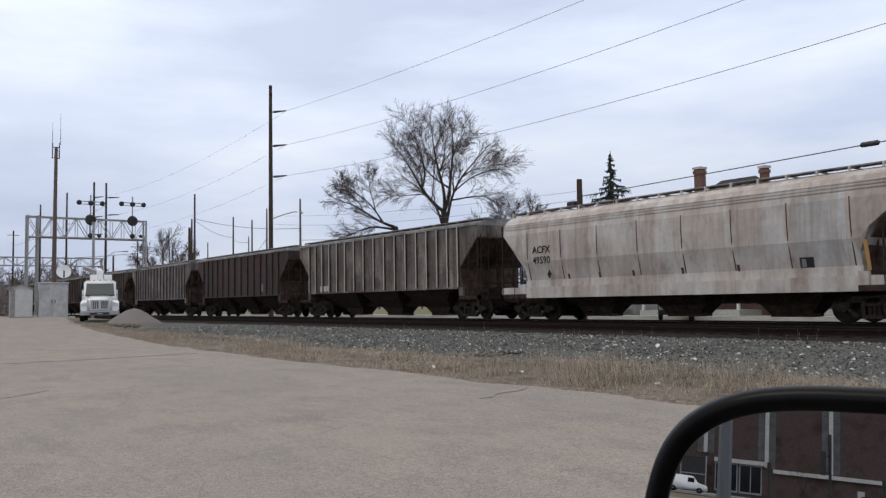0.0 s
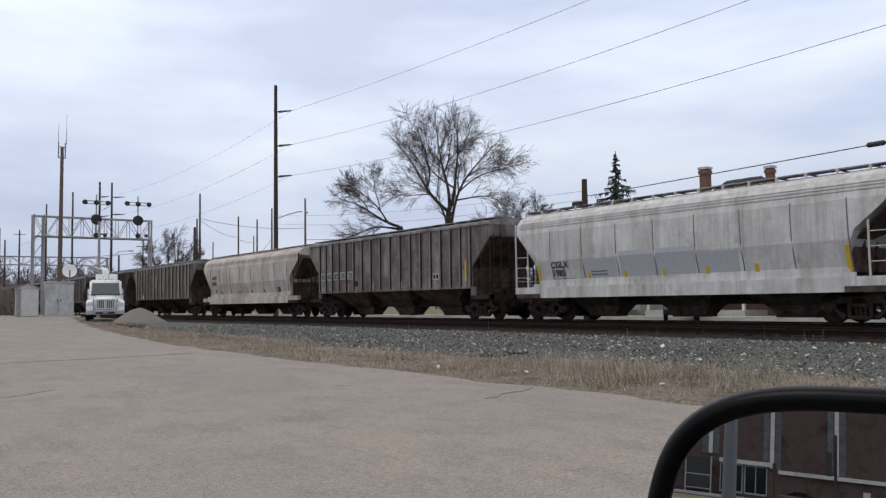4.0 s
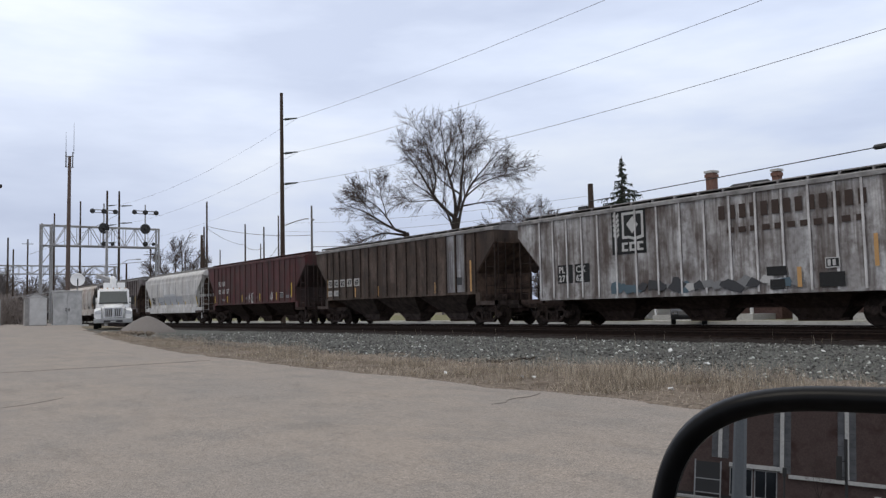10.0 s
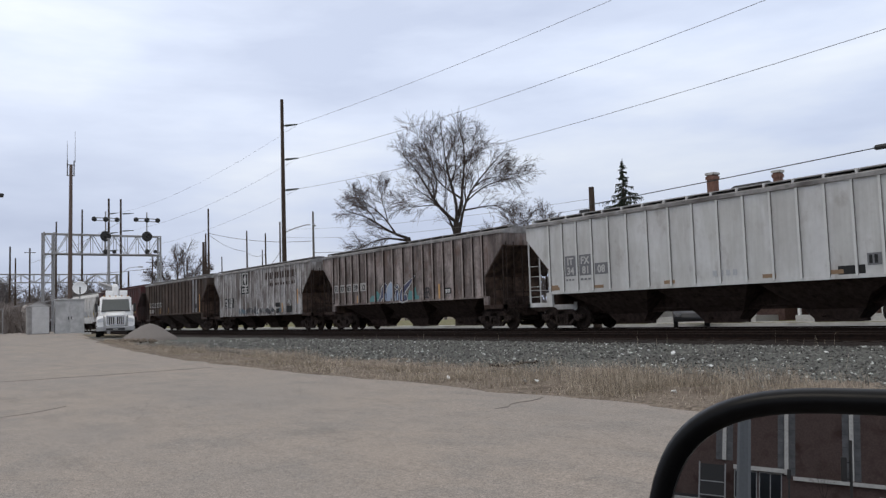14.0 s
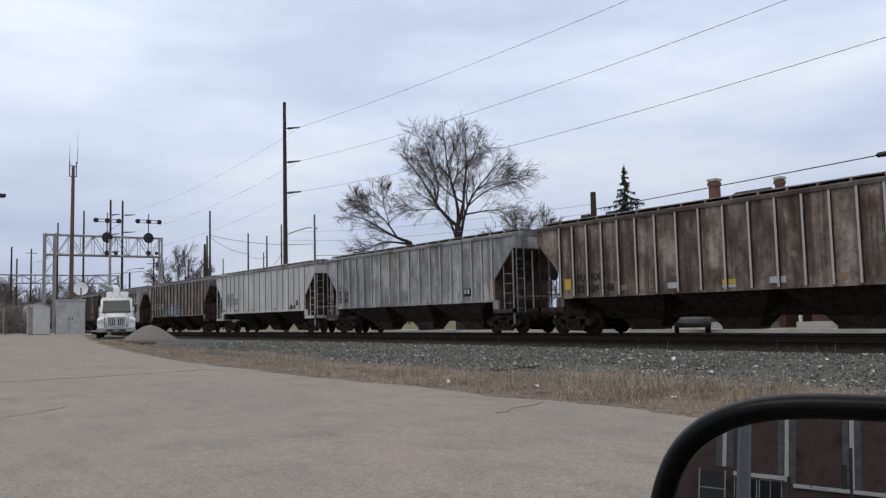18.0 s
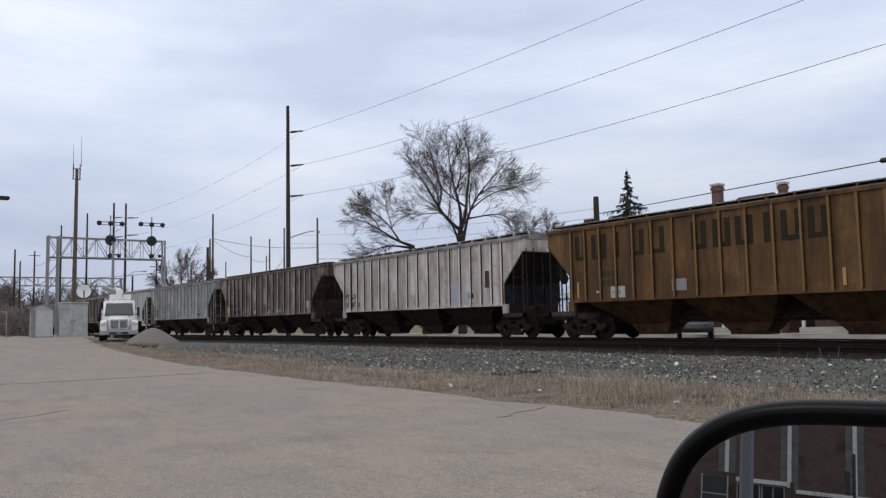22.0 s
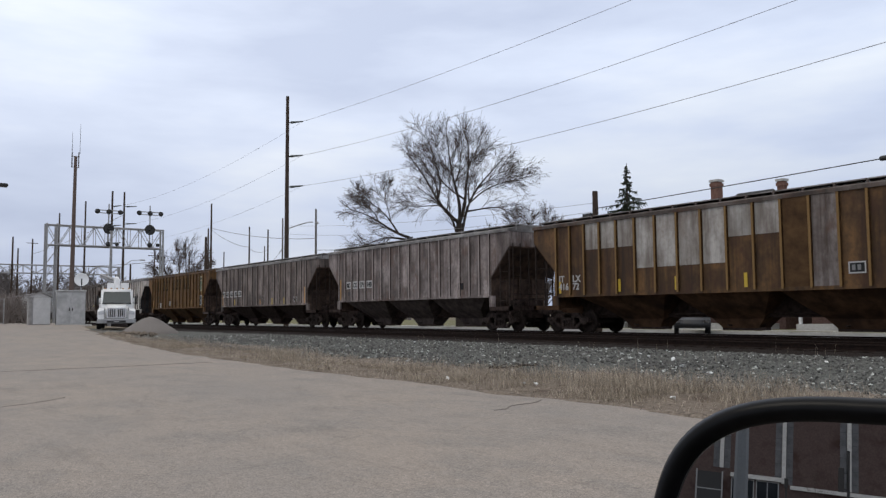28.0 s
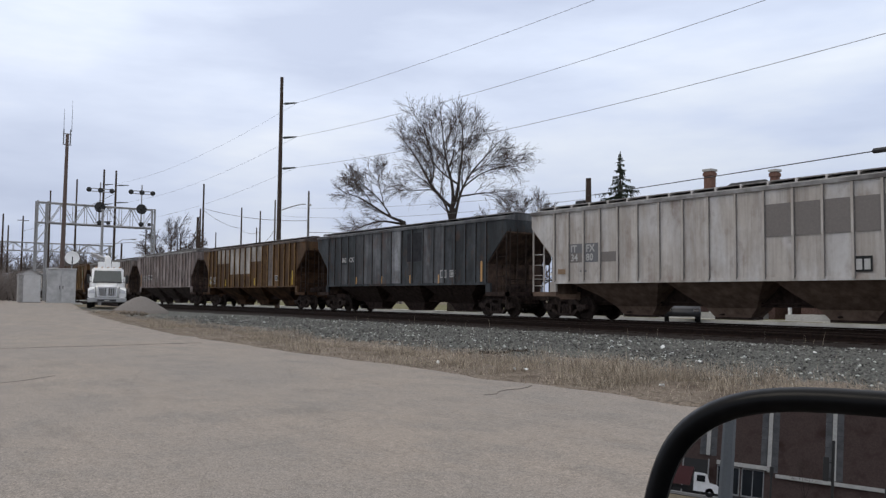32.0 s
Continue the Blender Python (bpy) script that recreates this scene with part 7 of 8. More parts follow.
SMALL_POLES = [(-103.5, 37.2, 15.7, 0.15, wood_pole), (-80.1, 28.5, 9.9, 0.11, wood_pole), (-79.2, 27.95, 8.95, 0.17, wood_pole), (-120.3, 49.3, 14.9, 0.15, wood_pole), (-119.2, 51.9, 14.5, 0.15, wood_pole), (-128.6, 55.4, 12.7, 0.12, wood_pole), (-84.8, 42.8, 13.35, 0.15, grey_pole),
               (-107.0, 28.1, 7.7, 0.15, wood_pole), (-127.2, 32.3, 19.8, 0.19, wood_pole), (-127.8, 17.6, 12.4, 0.15, wood_pole), (-187.6, 29.5, 17.4, 0.2, wood_pole), (-188.0, 26.9, 15.3, 0.2, wood_pole), (-86.4, 39.4, 12.2, 0.12, grey_pole), (-144.0, 41.8, 12.5, 0.14, wood_pole), (-150.0, 31.7, 21.0, 0.18, wood_pole), (-150.0, 27.6, 18.7, 0.17, wood_pole), (-110.0, 41.4, 10.0, 0.10, wood_pole), (-130.0, 43.2, 11.5, 0.11, wood_pole)]
for i, (x, y, h, r, m) in enumerate(SMALL_POLES):
    q = pole("utility_pole", x, y, h, r, "distant wooden utility pole" if m is wood_pole else "silvered wooden utility pole", m)
    if i in (10, 13):
        part("crossarm", boxes((-0.06, 0.06, -1.1, 1.1, h - 1.0, h - 0.88)), wood_pole, q)
    if i == 8:
        for z in (h - 2.2, h - 4.8):
            davit(q, 0, 0, z, 0.3, 1.8)
        part("lamp_arm", tubes(((0, 0.1, 8.7), (0, 1.2, 9.5), 0.05), ((0, 1.2, 9.5), (0, 2.6, 9.65), 0.045), n=6), galv, q)
        part("lamp_head", boxes((-0.16, 0.16, 2.5, 3.2, 9.55, 9.72), bevel=0.04), galv, q, "grey street lamp head")
for (a, b) in ((0, 3), (3, 4), (6, 0), (12, 5), (8, 10)):
    pa, pb = SMALL_POLES[a], SMALL_POLES[b]
    wire("telephone_line", (pa[0], pa[1], pa[2] - 3.4), (pb[0], pb[1], pb[2] - 3.2), 0.5, 0.03, "distant sagging telephone line")
wire("telephone_line", (-84.8, 42.8, 8.6), (-51.0, 60, 8.4), 0.4, 0.03, "distant sagging telephone line")
wire("telephone_line", (-187.6, 29.9, 12.0), (-103.5, 37.2, 9.0), 0.8, 0.04, "distant sagging telephone line")
wire("telephone_line", (-188, 27.6, 12.0), (-260, 10, 12.0), 0.8, 0.04, "distant sagging telephone line")


q = pole("steel_post", -72.0, 17.3, 8.3, 0.13, "plain galvanised steel post beside the near track", galv)
part("cap", boxes((-0.14, 0.14, -0.14, 0.14, 8.28, 8.36), bevel=0.02), galv, q)


def mast():
    p = thing("radio_mast", pose(-88.2, 17.5, 0), "tall brown wooden radio mast with whip antennas", "mast")
    # stands on the near side of the tracks, behind the cabinets
    bm = bmesh.new()
    tube(bm, (0, 0, -0.3), (0.1, 0.05, 17.3), 0.25, 0.15, 12)
    part("shaft", bm, surface("brown mast wood", (0.10, 0.072, 0.060), (0.18, 0.138, 0.118), 7, 0.9, 0, 0.4, 0.01, stretch=(6, 6, 0.5)), p)
    for dx, dy, lo, hi in ((0, -0.27, 16.2, 17.8), (0, 0.36, 16.3, 17.8), (0, 0.46, 17.6, 20.8), (0, -0.28, 17.6, 19.8)):
        bm = bmesh.new()
        tube(bm, (dx, dy, lo), (dx, dy, hi), 0.06 if hi < 18.5 else 0.03, 0.055 if hi < 18.5 else 0.012, 8)
        part("antenna", bm, grey_patch, p)
    for z in (16.2, 17.3):
        part("bracket", boxes((-0.05, 0.05, -0.34, 0.44, z, z + 0.08)), galv, p)


mast()


# ---- signal bridges ----
def truss(parent, x, y0, y1, z0, z1, depth, n, material, r=0.07):
    """A box girder of tubes across the tracks."""
    for xx in (x - depth / 2, x + depth / 2):
        for z in (z0, z1):
            bm = bmesh.new()
            tube(bm, (xx, y0, z), (xx, y1, z), r, n=6)
            part("chord", bm, material, parent)
        for i in range(n):
            a, b = y0 + (y1 - y0) * i / n, y0 + (y1 - y0) * (i + 1) / n
            bm = bmesh.new()
            tube(bm, (xx, a, z0 if i % 2 else z1), (xx, b, z1 if i % 2 else z0), r * 0.55, n=5)
            part("diagonal", bm, material, parent)
            bm = bmesh.new()
            tube(bm, (xx, b, z0), (xx, b, z1), r * 0.5, n=5)
            part("vertical", bm, material, parent)
    for i in range(n + 1):
        yy = y0 + (y1 - y0) * i / n
        bm = bmesh.new()
        tube(bm, (x - depth / 2, yy, z0), (x + depth / 2, yy, z0), r * 0.5, n=5)
        part("cross_bar", bm, material, parent)


def signal_head(x, y, z):
    """Position-light signal: three lamps in a row above, a round target and a lower lamp, facing +x."""
    s = thing("railway_signal", pose(x, y, z), "black position-light railway signal with round lamps on a mast", "signal", "signals on the bridge")
    bm = bmesh.new()
    tube(bm, (0, 0, 0.0), (0, 0, 4.8), 0.07, n=8)
    part("mast", bm, galv, s)
    part("lamp_bar", boxes((0.02, 0.08, -1.25, 1.25, 4.02, 4.12), (0.02, 0.08, -1.25, 1.25, 3.72, 3.80)), galv, s)
    for dy, zz, r in ((-1.2, 3.92, 0.27), (0, 3.92, 0.28), (1.2, 3.92, 0.27), (0.0, 0.35, 0.27), (0.9, 0.35, 0.2)):
        bm = bmesh.new()
        lathe(bm, [(r, 0.02), (r, 0.10), (r * 0.62, 0.12), (r * 0.55, 0.34)], "x", 18, (0, dy, zz))
        lamp = part("lamp", bm, black_steel, s, "black round lamp with a hood")
    bm = bmesh.new()
    lathe(bm, [(0.56, 0.04), (0.58, 0.07), (0.56, 0.10)], "x", 28, (0, 0, 2.05))
    part("target", bm, black_steel, s, "round black target plate")
    for a in range(3):
        t = radians(45 + 0 * a)
        dy, dz = (a - 1) * 0.38 * math.cos(t), (a - 1) * 0.38 * math.sin(t)
        bm = bmesh.new()
        lathe(bm, [(0.13, 0.08), (0.13, 0.24), (0.1, 0.3)], "x", 12, (0, dy, 2.05 + dz))
        part("lamp", bm, black_steel, s)
    part("bracket", boxes((-0.3, 0.1, -0.1, 0.1, 0.1, 0.2), (-0.3, 0.1, -0.1, 0.1, 2.0, 2.1)), galv, s)
    return s


def signal_bridge():
    X = -95.0
    g = thing("signal_bridge", pose(X, 0, 0), "galvanised lattice signal bridge spanning both tracks", "signal bridge", "signal bridges")
    truss(g, 0, 16.2, 28.35, 8.8, 10.95, 1.1, 10, galv, 0.072)
    for y in (16.2, 17.2):
        for dx in (-0.5, 0.5):
            bm = bmesh.new()
            tube(bm, (dx, y, -0.2), (dx, y, 11.1), 0.095, 0.095, 8)
            part("leg", bm, galv, g)
    for i in range(6):
        z = 0.8 + i * 1.5
        bm = bmesh.new()
        tube(bm, (0.5, 16.2, z), (0.5, 17.2, z + 1.5), 0.045, n=5)
        part("brace", bm, galv, g)
    for dx in (-0.5, 0.5):
        bm = bmesh.new()
        tube(bm, (dx, 28.35, -0.2), (dx, 28.35, 11.0), 0.11, 0.11, 8)
        part("leg", bm, galv, g)
    part("walkway", boxes((-0.5, 0.5, 17.2, 28.3, 8.86, 8.91)), galv, g)
    signal_head(X + 0.62, 22.36, 8.75)
    signal_head(X + 0.62, 26.8, 8.85)
    # a second, longer bridge farther down the line
    g = thing("signal_bridge", pose(-175, 0, 0), "distant galvanised lattice signal bridge", "signal bridge", "signal bridges")
    truss(g, 0, 8.0, 44.0, 9.6, 11.2, 1.2, 16, galv, 0.11)
    for y in (8.4, 43.6):
        bm = bmesh.new()
        tube(bm, (0, y, -0.2), (0, y, 11.2), 0.22, n=8)
        part("leg", bm, galv, g)
    part("relay_box", boxes((0.6, 1.2, 31.2, 32.1, 9.9, 11.2)), black_steel, g)


signal_bridge()


# ---- trackside cabinets, dish and gravel ----
def cabinets():
    shed_side = surface("weathered grey sheet", (0.23, 0.22, 0.21), (0.34, 0.33, 0.315), 3, 0.7, 0.1, 0.1)
    shed_front = surface("chalky white sheet", (0.46, 0.455, 0.445), (0.56, 0.555, 0.545), 3, 0.6, 0, 0.08, stain=(0.5, 0.49, 0.47), stain_scale=0.9)
    z0 = land(-69, 11.5)
    c = thing("equipment_shed", pose(-69.0, 11.5, z0, 0, 0, -6), "small metal trackside shed with a white door and gable roof", "shed", "trackside cabinets")
    part("body", boxes((-2.0, 0.0, -0.78, 0.74, -0.15, 2.12), bevel=0.02), shed_side, c)
    part("door", boxes((0.0, 0.035, -0.46, 0.72, 0.05, 2.10)), shed_front, c, "chalky white metal door")
    part("hinge_post", boxes((0.0, 0.05, -0.55, -0.48, 0.0, 2.1)), galv, c)
    bm = bmesh.new()
    prism(bm, [(-0.88, 2.12), (-0.02, 2.46), (0.84, 2.12), (0.84, 2.18), (-0.02, 2.54), (-0.88, 2.18)], "x", -2.1, 0.12)
    part("roof", bm, shed_side, c)
    bm = bmesh.new()
    prism(bm, [(-0.78, 2.12), (-0.02, 2.45), (0.74, 2.12)], "x", -0.02, 0.01)
    part("gable", bm, shed_front, c)
    c = thing("relay_cabinet", pose(-68.7, 13.65, z0, 0, 0, -8), "wide dull aluminium relay cabinet with double doors", "cabinet", "trackside cabinets")
    part("body", boxes((-1.8, 0.0, -1.03, 1.03, -0.12, 2.56), bevel=0.015), alu, c)
    part("roof", boxes((-1.9, 0.1, -1.08, 1.08, 2.56, 2.66), bevel=0.02), alu, c)
    for a, b in ((-0.98, -0.02), (0.02, 0.98)):
        d = part("door", boxes((0.0, 0.03, a, b, 0.08, 2.48), bevel=0.008), alu, c)
        part("handle", boxes((0.03, 0.07, b - 0.12 if a < 0 else a + 0.06, b - 0.06 if a < 0 else a + 0.12, 1.05, 1.3)), black_steel, d)
    part("base", boxes((-1.95, 0.45, -1.2, 1.5, -0.2, 0.0)), concrete, c)
    d = thing("satellite_dish", pose(-71.6, 14.95, land(-71.6, 14.9)), "round white satellite dish on a post", "dish")
    bm = bmesh.new()
    tube(bm, (0, 0, -0.2), (0, 0, 3.4), 0.06, n=8)
    part("post", bm, galv, d)
    bm = bmesh.new()
    lathe(bm, [(0.02, -0.02), (0.28, 0.0), (0.50, 0.065), (0.53, 0.085), (0.55, 0.095), (0.53, 0.11), (0.50, 0.10), (0.28, 0.03), (0.02, 0.01)], "x", 32)
    r = part("reflector", bm, white_paint, d, "shallow white round reflector", True)
    r.matrix_basis = pose(0.08, 0, 3.58, 0, -12, -12)
    bm = bmesh.new()
    tube(bm, (0.1, 0, 2.98), (0.62, -0.1, 3.22), 0.025, n=6)
    tube(bm, (0.62, -0.1, 3.12), (0.62, -0.1, 3.66), 0.05, n=8)
    part("feed_arm", bm, black_steel, d, "dark feed horn and arm")
    # gravel heap
    rng = random.Random(2)
    bm = bmesh.new()
    rings, n = [], 36
    for j in range(15):
        u = j / 14
        r = 1.56 * u
        rings.append([bm.verts.new((r * 1.05 * math.cos(6.2832 * i / n), r * math.sin(6.2832 * i / n) * 1.0, 1.04 * (1 - u) ** 0.92 * (1 - 0.12 * math.exp(-40 * u * u)) + 0.035 * noise.noise((r * math.cos(6.28 * i / n) * 2, r * math.sin(6.28 * i / n) * 2, 0)) - 0.08 * (u > 0.97))) for i in range(n)])
    for a, b in zip(rings, rings[1:]):
        for i in range(n):
            bm.faces.new((a[i], b[i], b[(i + 1) % n], a[(i + 1) % n]))
    bmesh.ops.remove_doubles(bm, verts=bm.verts[:], dist=0.001)
    h = part("gravel_mound", bm, surface("fine grey gravel", (0.13, 0.115, 0.105), (0.25, 0.23, 0.212), 40, 0.95, 0, 0.8, 0.02), None, "", True)
    h.matrix_basis = pose(-46.1, 13.2, land(-46.1, 13.2) - 0.03)
    tagged(h, "conical heap of fine grey gravel on the lot", "gravel heap")
    # low rubble bank beside the heap
    bm = bmesh.new()
    for i in range(60):
        a = rng.uniform(0, 6.28)
        x, y = rng.gauss(0.5, 1.5), rng.gauss(-1.6, 0.35)
        r = rng.uniform(0.05, 0.13)
        bmesh.ops.create_icosphere(bm, subdivisions=1, radius=r, matrix=Matrix.Translation((x, y, r * 0.4)))
    for v in bm.verts:
        v.co += Vector((rng.gauss(0, 0.015), rng.gauss(0, 0.015), rng.gauss(0, 0.015)))
    ob = part("rubble", bm, verge_mat)
    ob.matrix_basis = pose(-44.5, 13.4, land(-44.5, 12))
    tagged(ob, "loose clods and rubble at the foot of the heap", "rubble", "", "stuff")


cabinets()


# ---- white utility truck with a bucket boom ----
def wheel_part(parent, x, y, r, w, tread=None):
    bm = bmesh.new()
    lathe(bm, [(r * 0.6, -w / 2), (r * 0.93, -w / 2), (r, -w / 2 + 0.04), (r, w / 2 - 0.04), (r * 0.93, w / 2), (r * 0.6, w / 2)], "y", 24)
    wh = part("wheel", bm, rubber, parent)
    wh.matrix_basis = pose(x, y, r)
    bm = bmesh.new()
    s = -1 if y < 0 else 1
    lathe(bm, [(r * 0.6, s * (w / 2 - 0.06)), (r * 0.55, s * (w / 2 - 0.02)), (r * 0.35, s * (w / 2 - 0.09)), (r * 0.2, s * (w / 2)), (r * 0.05, s * (w / 2 + 0.02))], "y", 16)
    part("rim", bm, galv, wh)
    return wh


def utility_truck():
    t = thing("utility_truck", pose(-53.2, 13.2, land(-53.2, 13.2), 0, 0, -14), "white utility truck with a folded bucket boom", "truck")
    # x forward; origin under the front bumper
    bm = bmesh.new()
    prism(bm, [(-0.12, 0.62), (-0.10, 1.24), (-0.20, 1.40), (-1.25, 1.60), (-1.25, 0.62)], "y", -0.68, 0.68)
    bmesh.ops.bevel(bm, geom=[e for e in bm.edges if abs(e.verts[0].co.y) > 0.6 and abs(e.verts[1].co.y) > 0.6 and max(e.verts[0].co.z, e.verts[1].co.z) > 1.1], offset=0.12, segments=4, affect="EDGES")
    part("hood", bm, white_paint, t, "", True)
    for s in (-1, 1):
        bm = bmesh.new()
        prism(bm, [(-0.15, 0.62), (-0.12, 1.05), (-0.3, 1.22), (-1.2, 1.30), (-1.35, 1.1), (-1.35, 0.7), (-1.2, 0.95), (-0.95, 1.05), (-0.65, 1.0), (-0.42, 0.8), (-0.38, 0.62)], "y", *sorted((s * 0.70, s * 1.10)))
        bmesh.ops.bevel(bm, geom=[e for e in bm.edges if abs(e.verts[0].co.y) > 1.05 and abs(e.verts[1].co.y) > 1.05], offset=0.06, segments=3, affect="EDGES")
        part("fender", bm, white_paint, t)
        bm = bmesh.new()
        prism(bm, [(0.68, 0.93), (1.03, 0.90), (1.07, 1.08), (0.74, 1.18)], "x", -0.2, -0.095)
        for v in bm.verts:
            v.co.y *= s
        bmesh.ops.recalc_face_normals(bm, faces=bm.faces[:])
        part("headlight", bm, flat("clear lamp lens", (0.62, 0.63, 0.65), 0.1), t, "clear headlight lens")
        m = part("mirror", boxes((-1.62, -1.5, *sorted((s * 1.06, s * 1.20)), 1.55, 2.1), bevel=0.03), black_steel, t, "black side mirror")
        [part("mirror_arm", boxes((-1.6, -1.54, *sorted((s * 0.9, s * 1.07)), z, z + 0.04)), black_steel, m) for z in (1.62, 2.0)]
    part("grille_backing", boxes((-0.11, -0.07, -0.50, 0.50, 0.74, 1.26)), black_steel, t, "dark grille opening")
    part("grille_frame", boxes((-0.09, -0.03, -0.54, 0.54, 1.24, 1.31), (-0.09, -0.03, -0.54, 0.54, 0.70, 0.76), (-0.09, -0.03, -0.54, -0.47, 0.76, 1.24), (-0.09, -0.03, 0.47, 0.54, 0.76, 1.24), (-0.09, -0.03, -0.03, 0.03, 0.76, 1.24)), chrome, t, "bright grille surround")
    for i in range(8):
        y = -0.41 + i * 0.117
        part("grille_bar", boxes((-0.08, -0.045, y - 0.02, y + 0.02, 0.76, 1.24)), chrome, t)
    bm = boxes((-0.25, 0.08, -1.12, 1.12, 0.36, 0.64), bevel=0.04)
    part("bumper", bm, surface("brushed bumper steel", (0.30, 0.30, 0.30), (0.42, 0.42, 0.42), 5, 0.45, 0.4, 0.05), t, "grey steel front bumper")
    part("bumper_slot", boxes((0.075, 0.095, -0.55, 0.55, 0.41, 0.54)), black_steel, t)
    part("plate_bar", boxes((0.09, 0.105, -0.15, 0.15, 0.44, 0.50)), chalk, t)
    # cab
    bm = bmesh.new()
    prism(bm, [(-1.22, 0.7), (-1.22, 1.55), (-1.62, 2.42), (-1.80, 2.55), (-3.0, 2.58), (-3.1, 2.45), (-3.1, 0.7)], "y", -0.94, 0.94)
    bmesh.ops.bevel(bm, geom=[e for e in bm.edges if abs(e.verts[0].co.y) > 0.9 and abs(e.verts[1].co.y) > 0.9 and min(e.verts[0].co.z, e.verts[1].co.z) > 1.2], offset=0.09, segments=3, affect="EDGES")
    part("cab", bm, white_paint, t, "", True)
    bm = bmesh.new()
    prism(bm, [(-1.235, 1.62), (-1.575, 2.36), (-1.60, 2.36), (-1.26, 1.62)], "y", -0.84, 0.84)
    for v in bm.verts:
        v.co.x += 0.02
        if v.co.z > 2:
            v.co.y *= 0.93
    # grey base colour stands for the sky reflected in the glass
    part("windshield", bm, flat("grey windshield glass", (0.085, 0.094, 0.090), 0.06), t, "windshield with the sky's reflection as grey colour")
    for a in range(5):
        bm = boxes((-1.75, -1.68, -0.7 + a * 0.35 - 0.05, -0.7 + a * 0.35 + 0.05, 2.54, 2.60))
        part("marker_light", bm, dull_orange, t, "amber cab roof light")
    for s in (-1, 1):
        part("hood_seam", boxes((-1.22, -0.14, *sorted((s * 0.675, s * 0.705)), 1.15, 1.315)), black_steel, t)
        part("wheel_arch", boxes((-1.28, -0.45, *sorted((s * 0.74, s * 1.04)), 0.5, 1.0)), black_steel, t)
        part("wiper", tubes(((-1.22, s * 0.08, 1.62), (-1.30, s * 0.62, 1.74), 0.018), n=5), black_steel, t)
        part("side_window", boxes((-2.35, -1.75, *sorted((s * 0.935, s * 0.955)), 1.65, 2.3)), glass_dark, t)
    part("cowl", boxes((-1.27, -1.19, -0.86, 0.86, 1.57, 1.64)), black_steel, t)
    # utility body and boom
    part("chassis", boxes((-7.4, -0.3, -0.45, 0.45, 0.55, 0.85)), black_steel, t)
    bm = boxes((-7.4, -3.25, -1.08, -0.72, 0.8, 2.0), (-7.4, -3.25, 0.72, 1.08, 0.8, 2.0), (-7.4, -3.25, -0.72, 0.72, 0.85, 1.05))
    part("service_body", bm, white_paint, t)
    part("tool_box", boxes((-3.9, -3.3, -0.62, -0.20, 2.0, 2.98), bevel=0.03), white_paint, t)
    part("tool_box", boxes((-3.9, -3.3, 0.22, 0.72, 2.0, 2.98), bevel=0.03), white_paint, t)
    bm = bmesh.new()
    lathe(bm, [(0.26, 2.0), (0.26, 2.8), (0.18, 3.0), (0.18, 3.35), (0.10, 3.45)], "z", 14, (-4.3, -0.05, 0))
    part("turret", bm, white_paint, t)
    bm = bmesh.new()
    tube(bm, (-4.3, -0.05, 3.2), (-8.3, -1.1, 3.75), 0.10, 0.08, 8)
    part("boom", bm, galv, t)
    bm = bmesh.new()
    tube(bm, (-8.3, -1.1, 3.6), (-4.2, 0.15, 2.9), 0.08, 0.07, 8)
    part("upper_boom", bm, galv, t)
    part("bucket", boxes((-3.95, -3.4, -0.16, 0.18, 2.4, 3.28), bevel=0.06), white_paint, t, "white fibreglass bucket")
    for a, b in (((-4.6, -0.20, 2.4), (-4.6, -0.10, 3.6)), ((-4.6, 0.12, 2.4), (-4.6, 0.05, 3.5))):
        bm = bmesh.new()
        tube(bm, a, b, 0.04, n=6)
        part("hose", bm, black_steel, t)
    for x, ys in ((-0.95, (-1.0, 1.0)), (-5.6, (-0.98, 0.98))):
        for y in ys:
            wheel_part(t, x, y, 0.50, 0.28 if x > -2 else 0.5)
    return t


utility_truck()


# ---- street lamp at the side of the lot ----
def lot_lamp():
    s = thing("street_lamp", pose(-44.4, 4.2, land(-44.4, 4.2)), "dark street lamp on a tall steel pole", "street lamp")
    bm = bmesh.new()
    tube(bm, (0, 0, -0.2), (0, 0, 7.3), 0.10, 0.07, 10)
    part("pole", bm, black_steel, s)
    bm = bmesh.new()
    tube(bm, (0, 0, 7.2), (-0.1, 1.2, 7.35), 0.04, 0.03, 8)
    part("arm", bm, black_steel, s)
    bm = boxes((-0.28, 0.12, 1.05, 1.62, 7.25, 7.42), bevel=0.05)
    part("lamp_head", bm, black_steel, s, "flat dark lamp head")


lot_lamp()


# ---- fence and brush beside the shed ----
def fence_and_brush():
    wire_mat = flat("dull fence wire", (0.20, 0.20, 0.20), 0.7)
    f = thing("chain_link_fence", pose(-77.0, 0, land(-77, 8)), "chain-link fence with grey steel posts before the brush", "fence")
    for i in range(7):
        y = -4.0 + i * 2.35
        part("post", tubes(((0, y, -0.2), (0, y, 2.15), 0.04), n=6), galv, f)
    for z in (0.1, 1.1, 2.1):
        part("rail", tubes(((0, -4.0, z), (0, 10.1, z), 0.024), n=5), galv, f)
    verts, faces = [], []
    for i in range(94):
        y = -4.0 + i * 0.15
        for dy in (2.0, -2.0):
            a, b = Vector((0.02, y, 0.1)), Vector((0.02, y + dy, 2.1))
            if -4.0 <= b.y <= 10.1:
                limb_mesh(verts, faces, a, b, 0.006, 0.006, 3)
    m = join_raw("mesh", verts, faces, wire_mat, parent=f)
    m["kind"] = "stuff"
    rng = random.Random(61)
    verts, faces = [], []
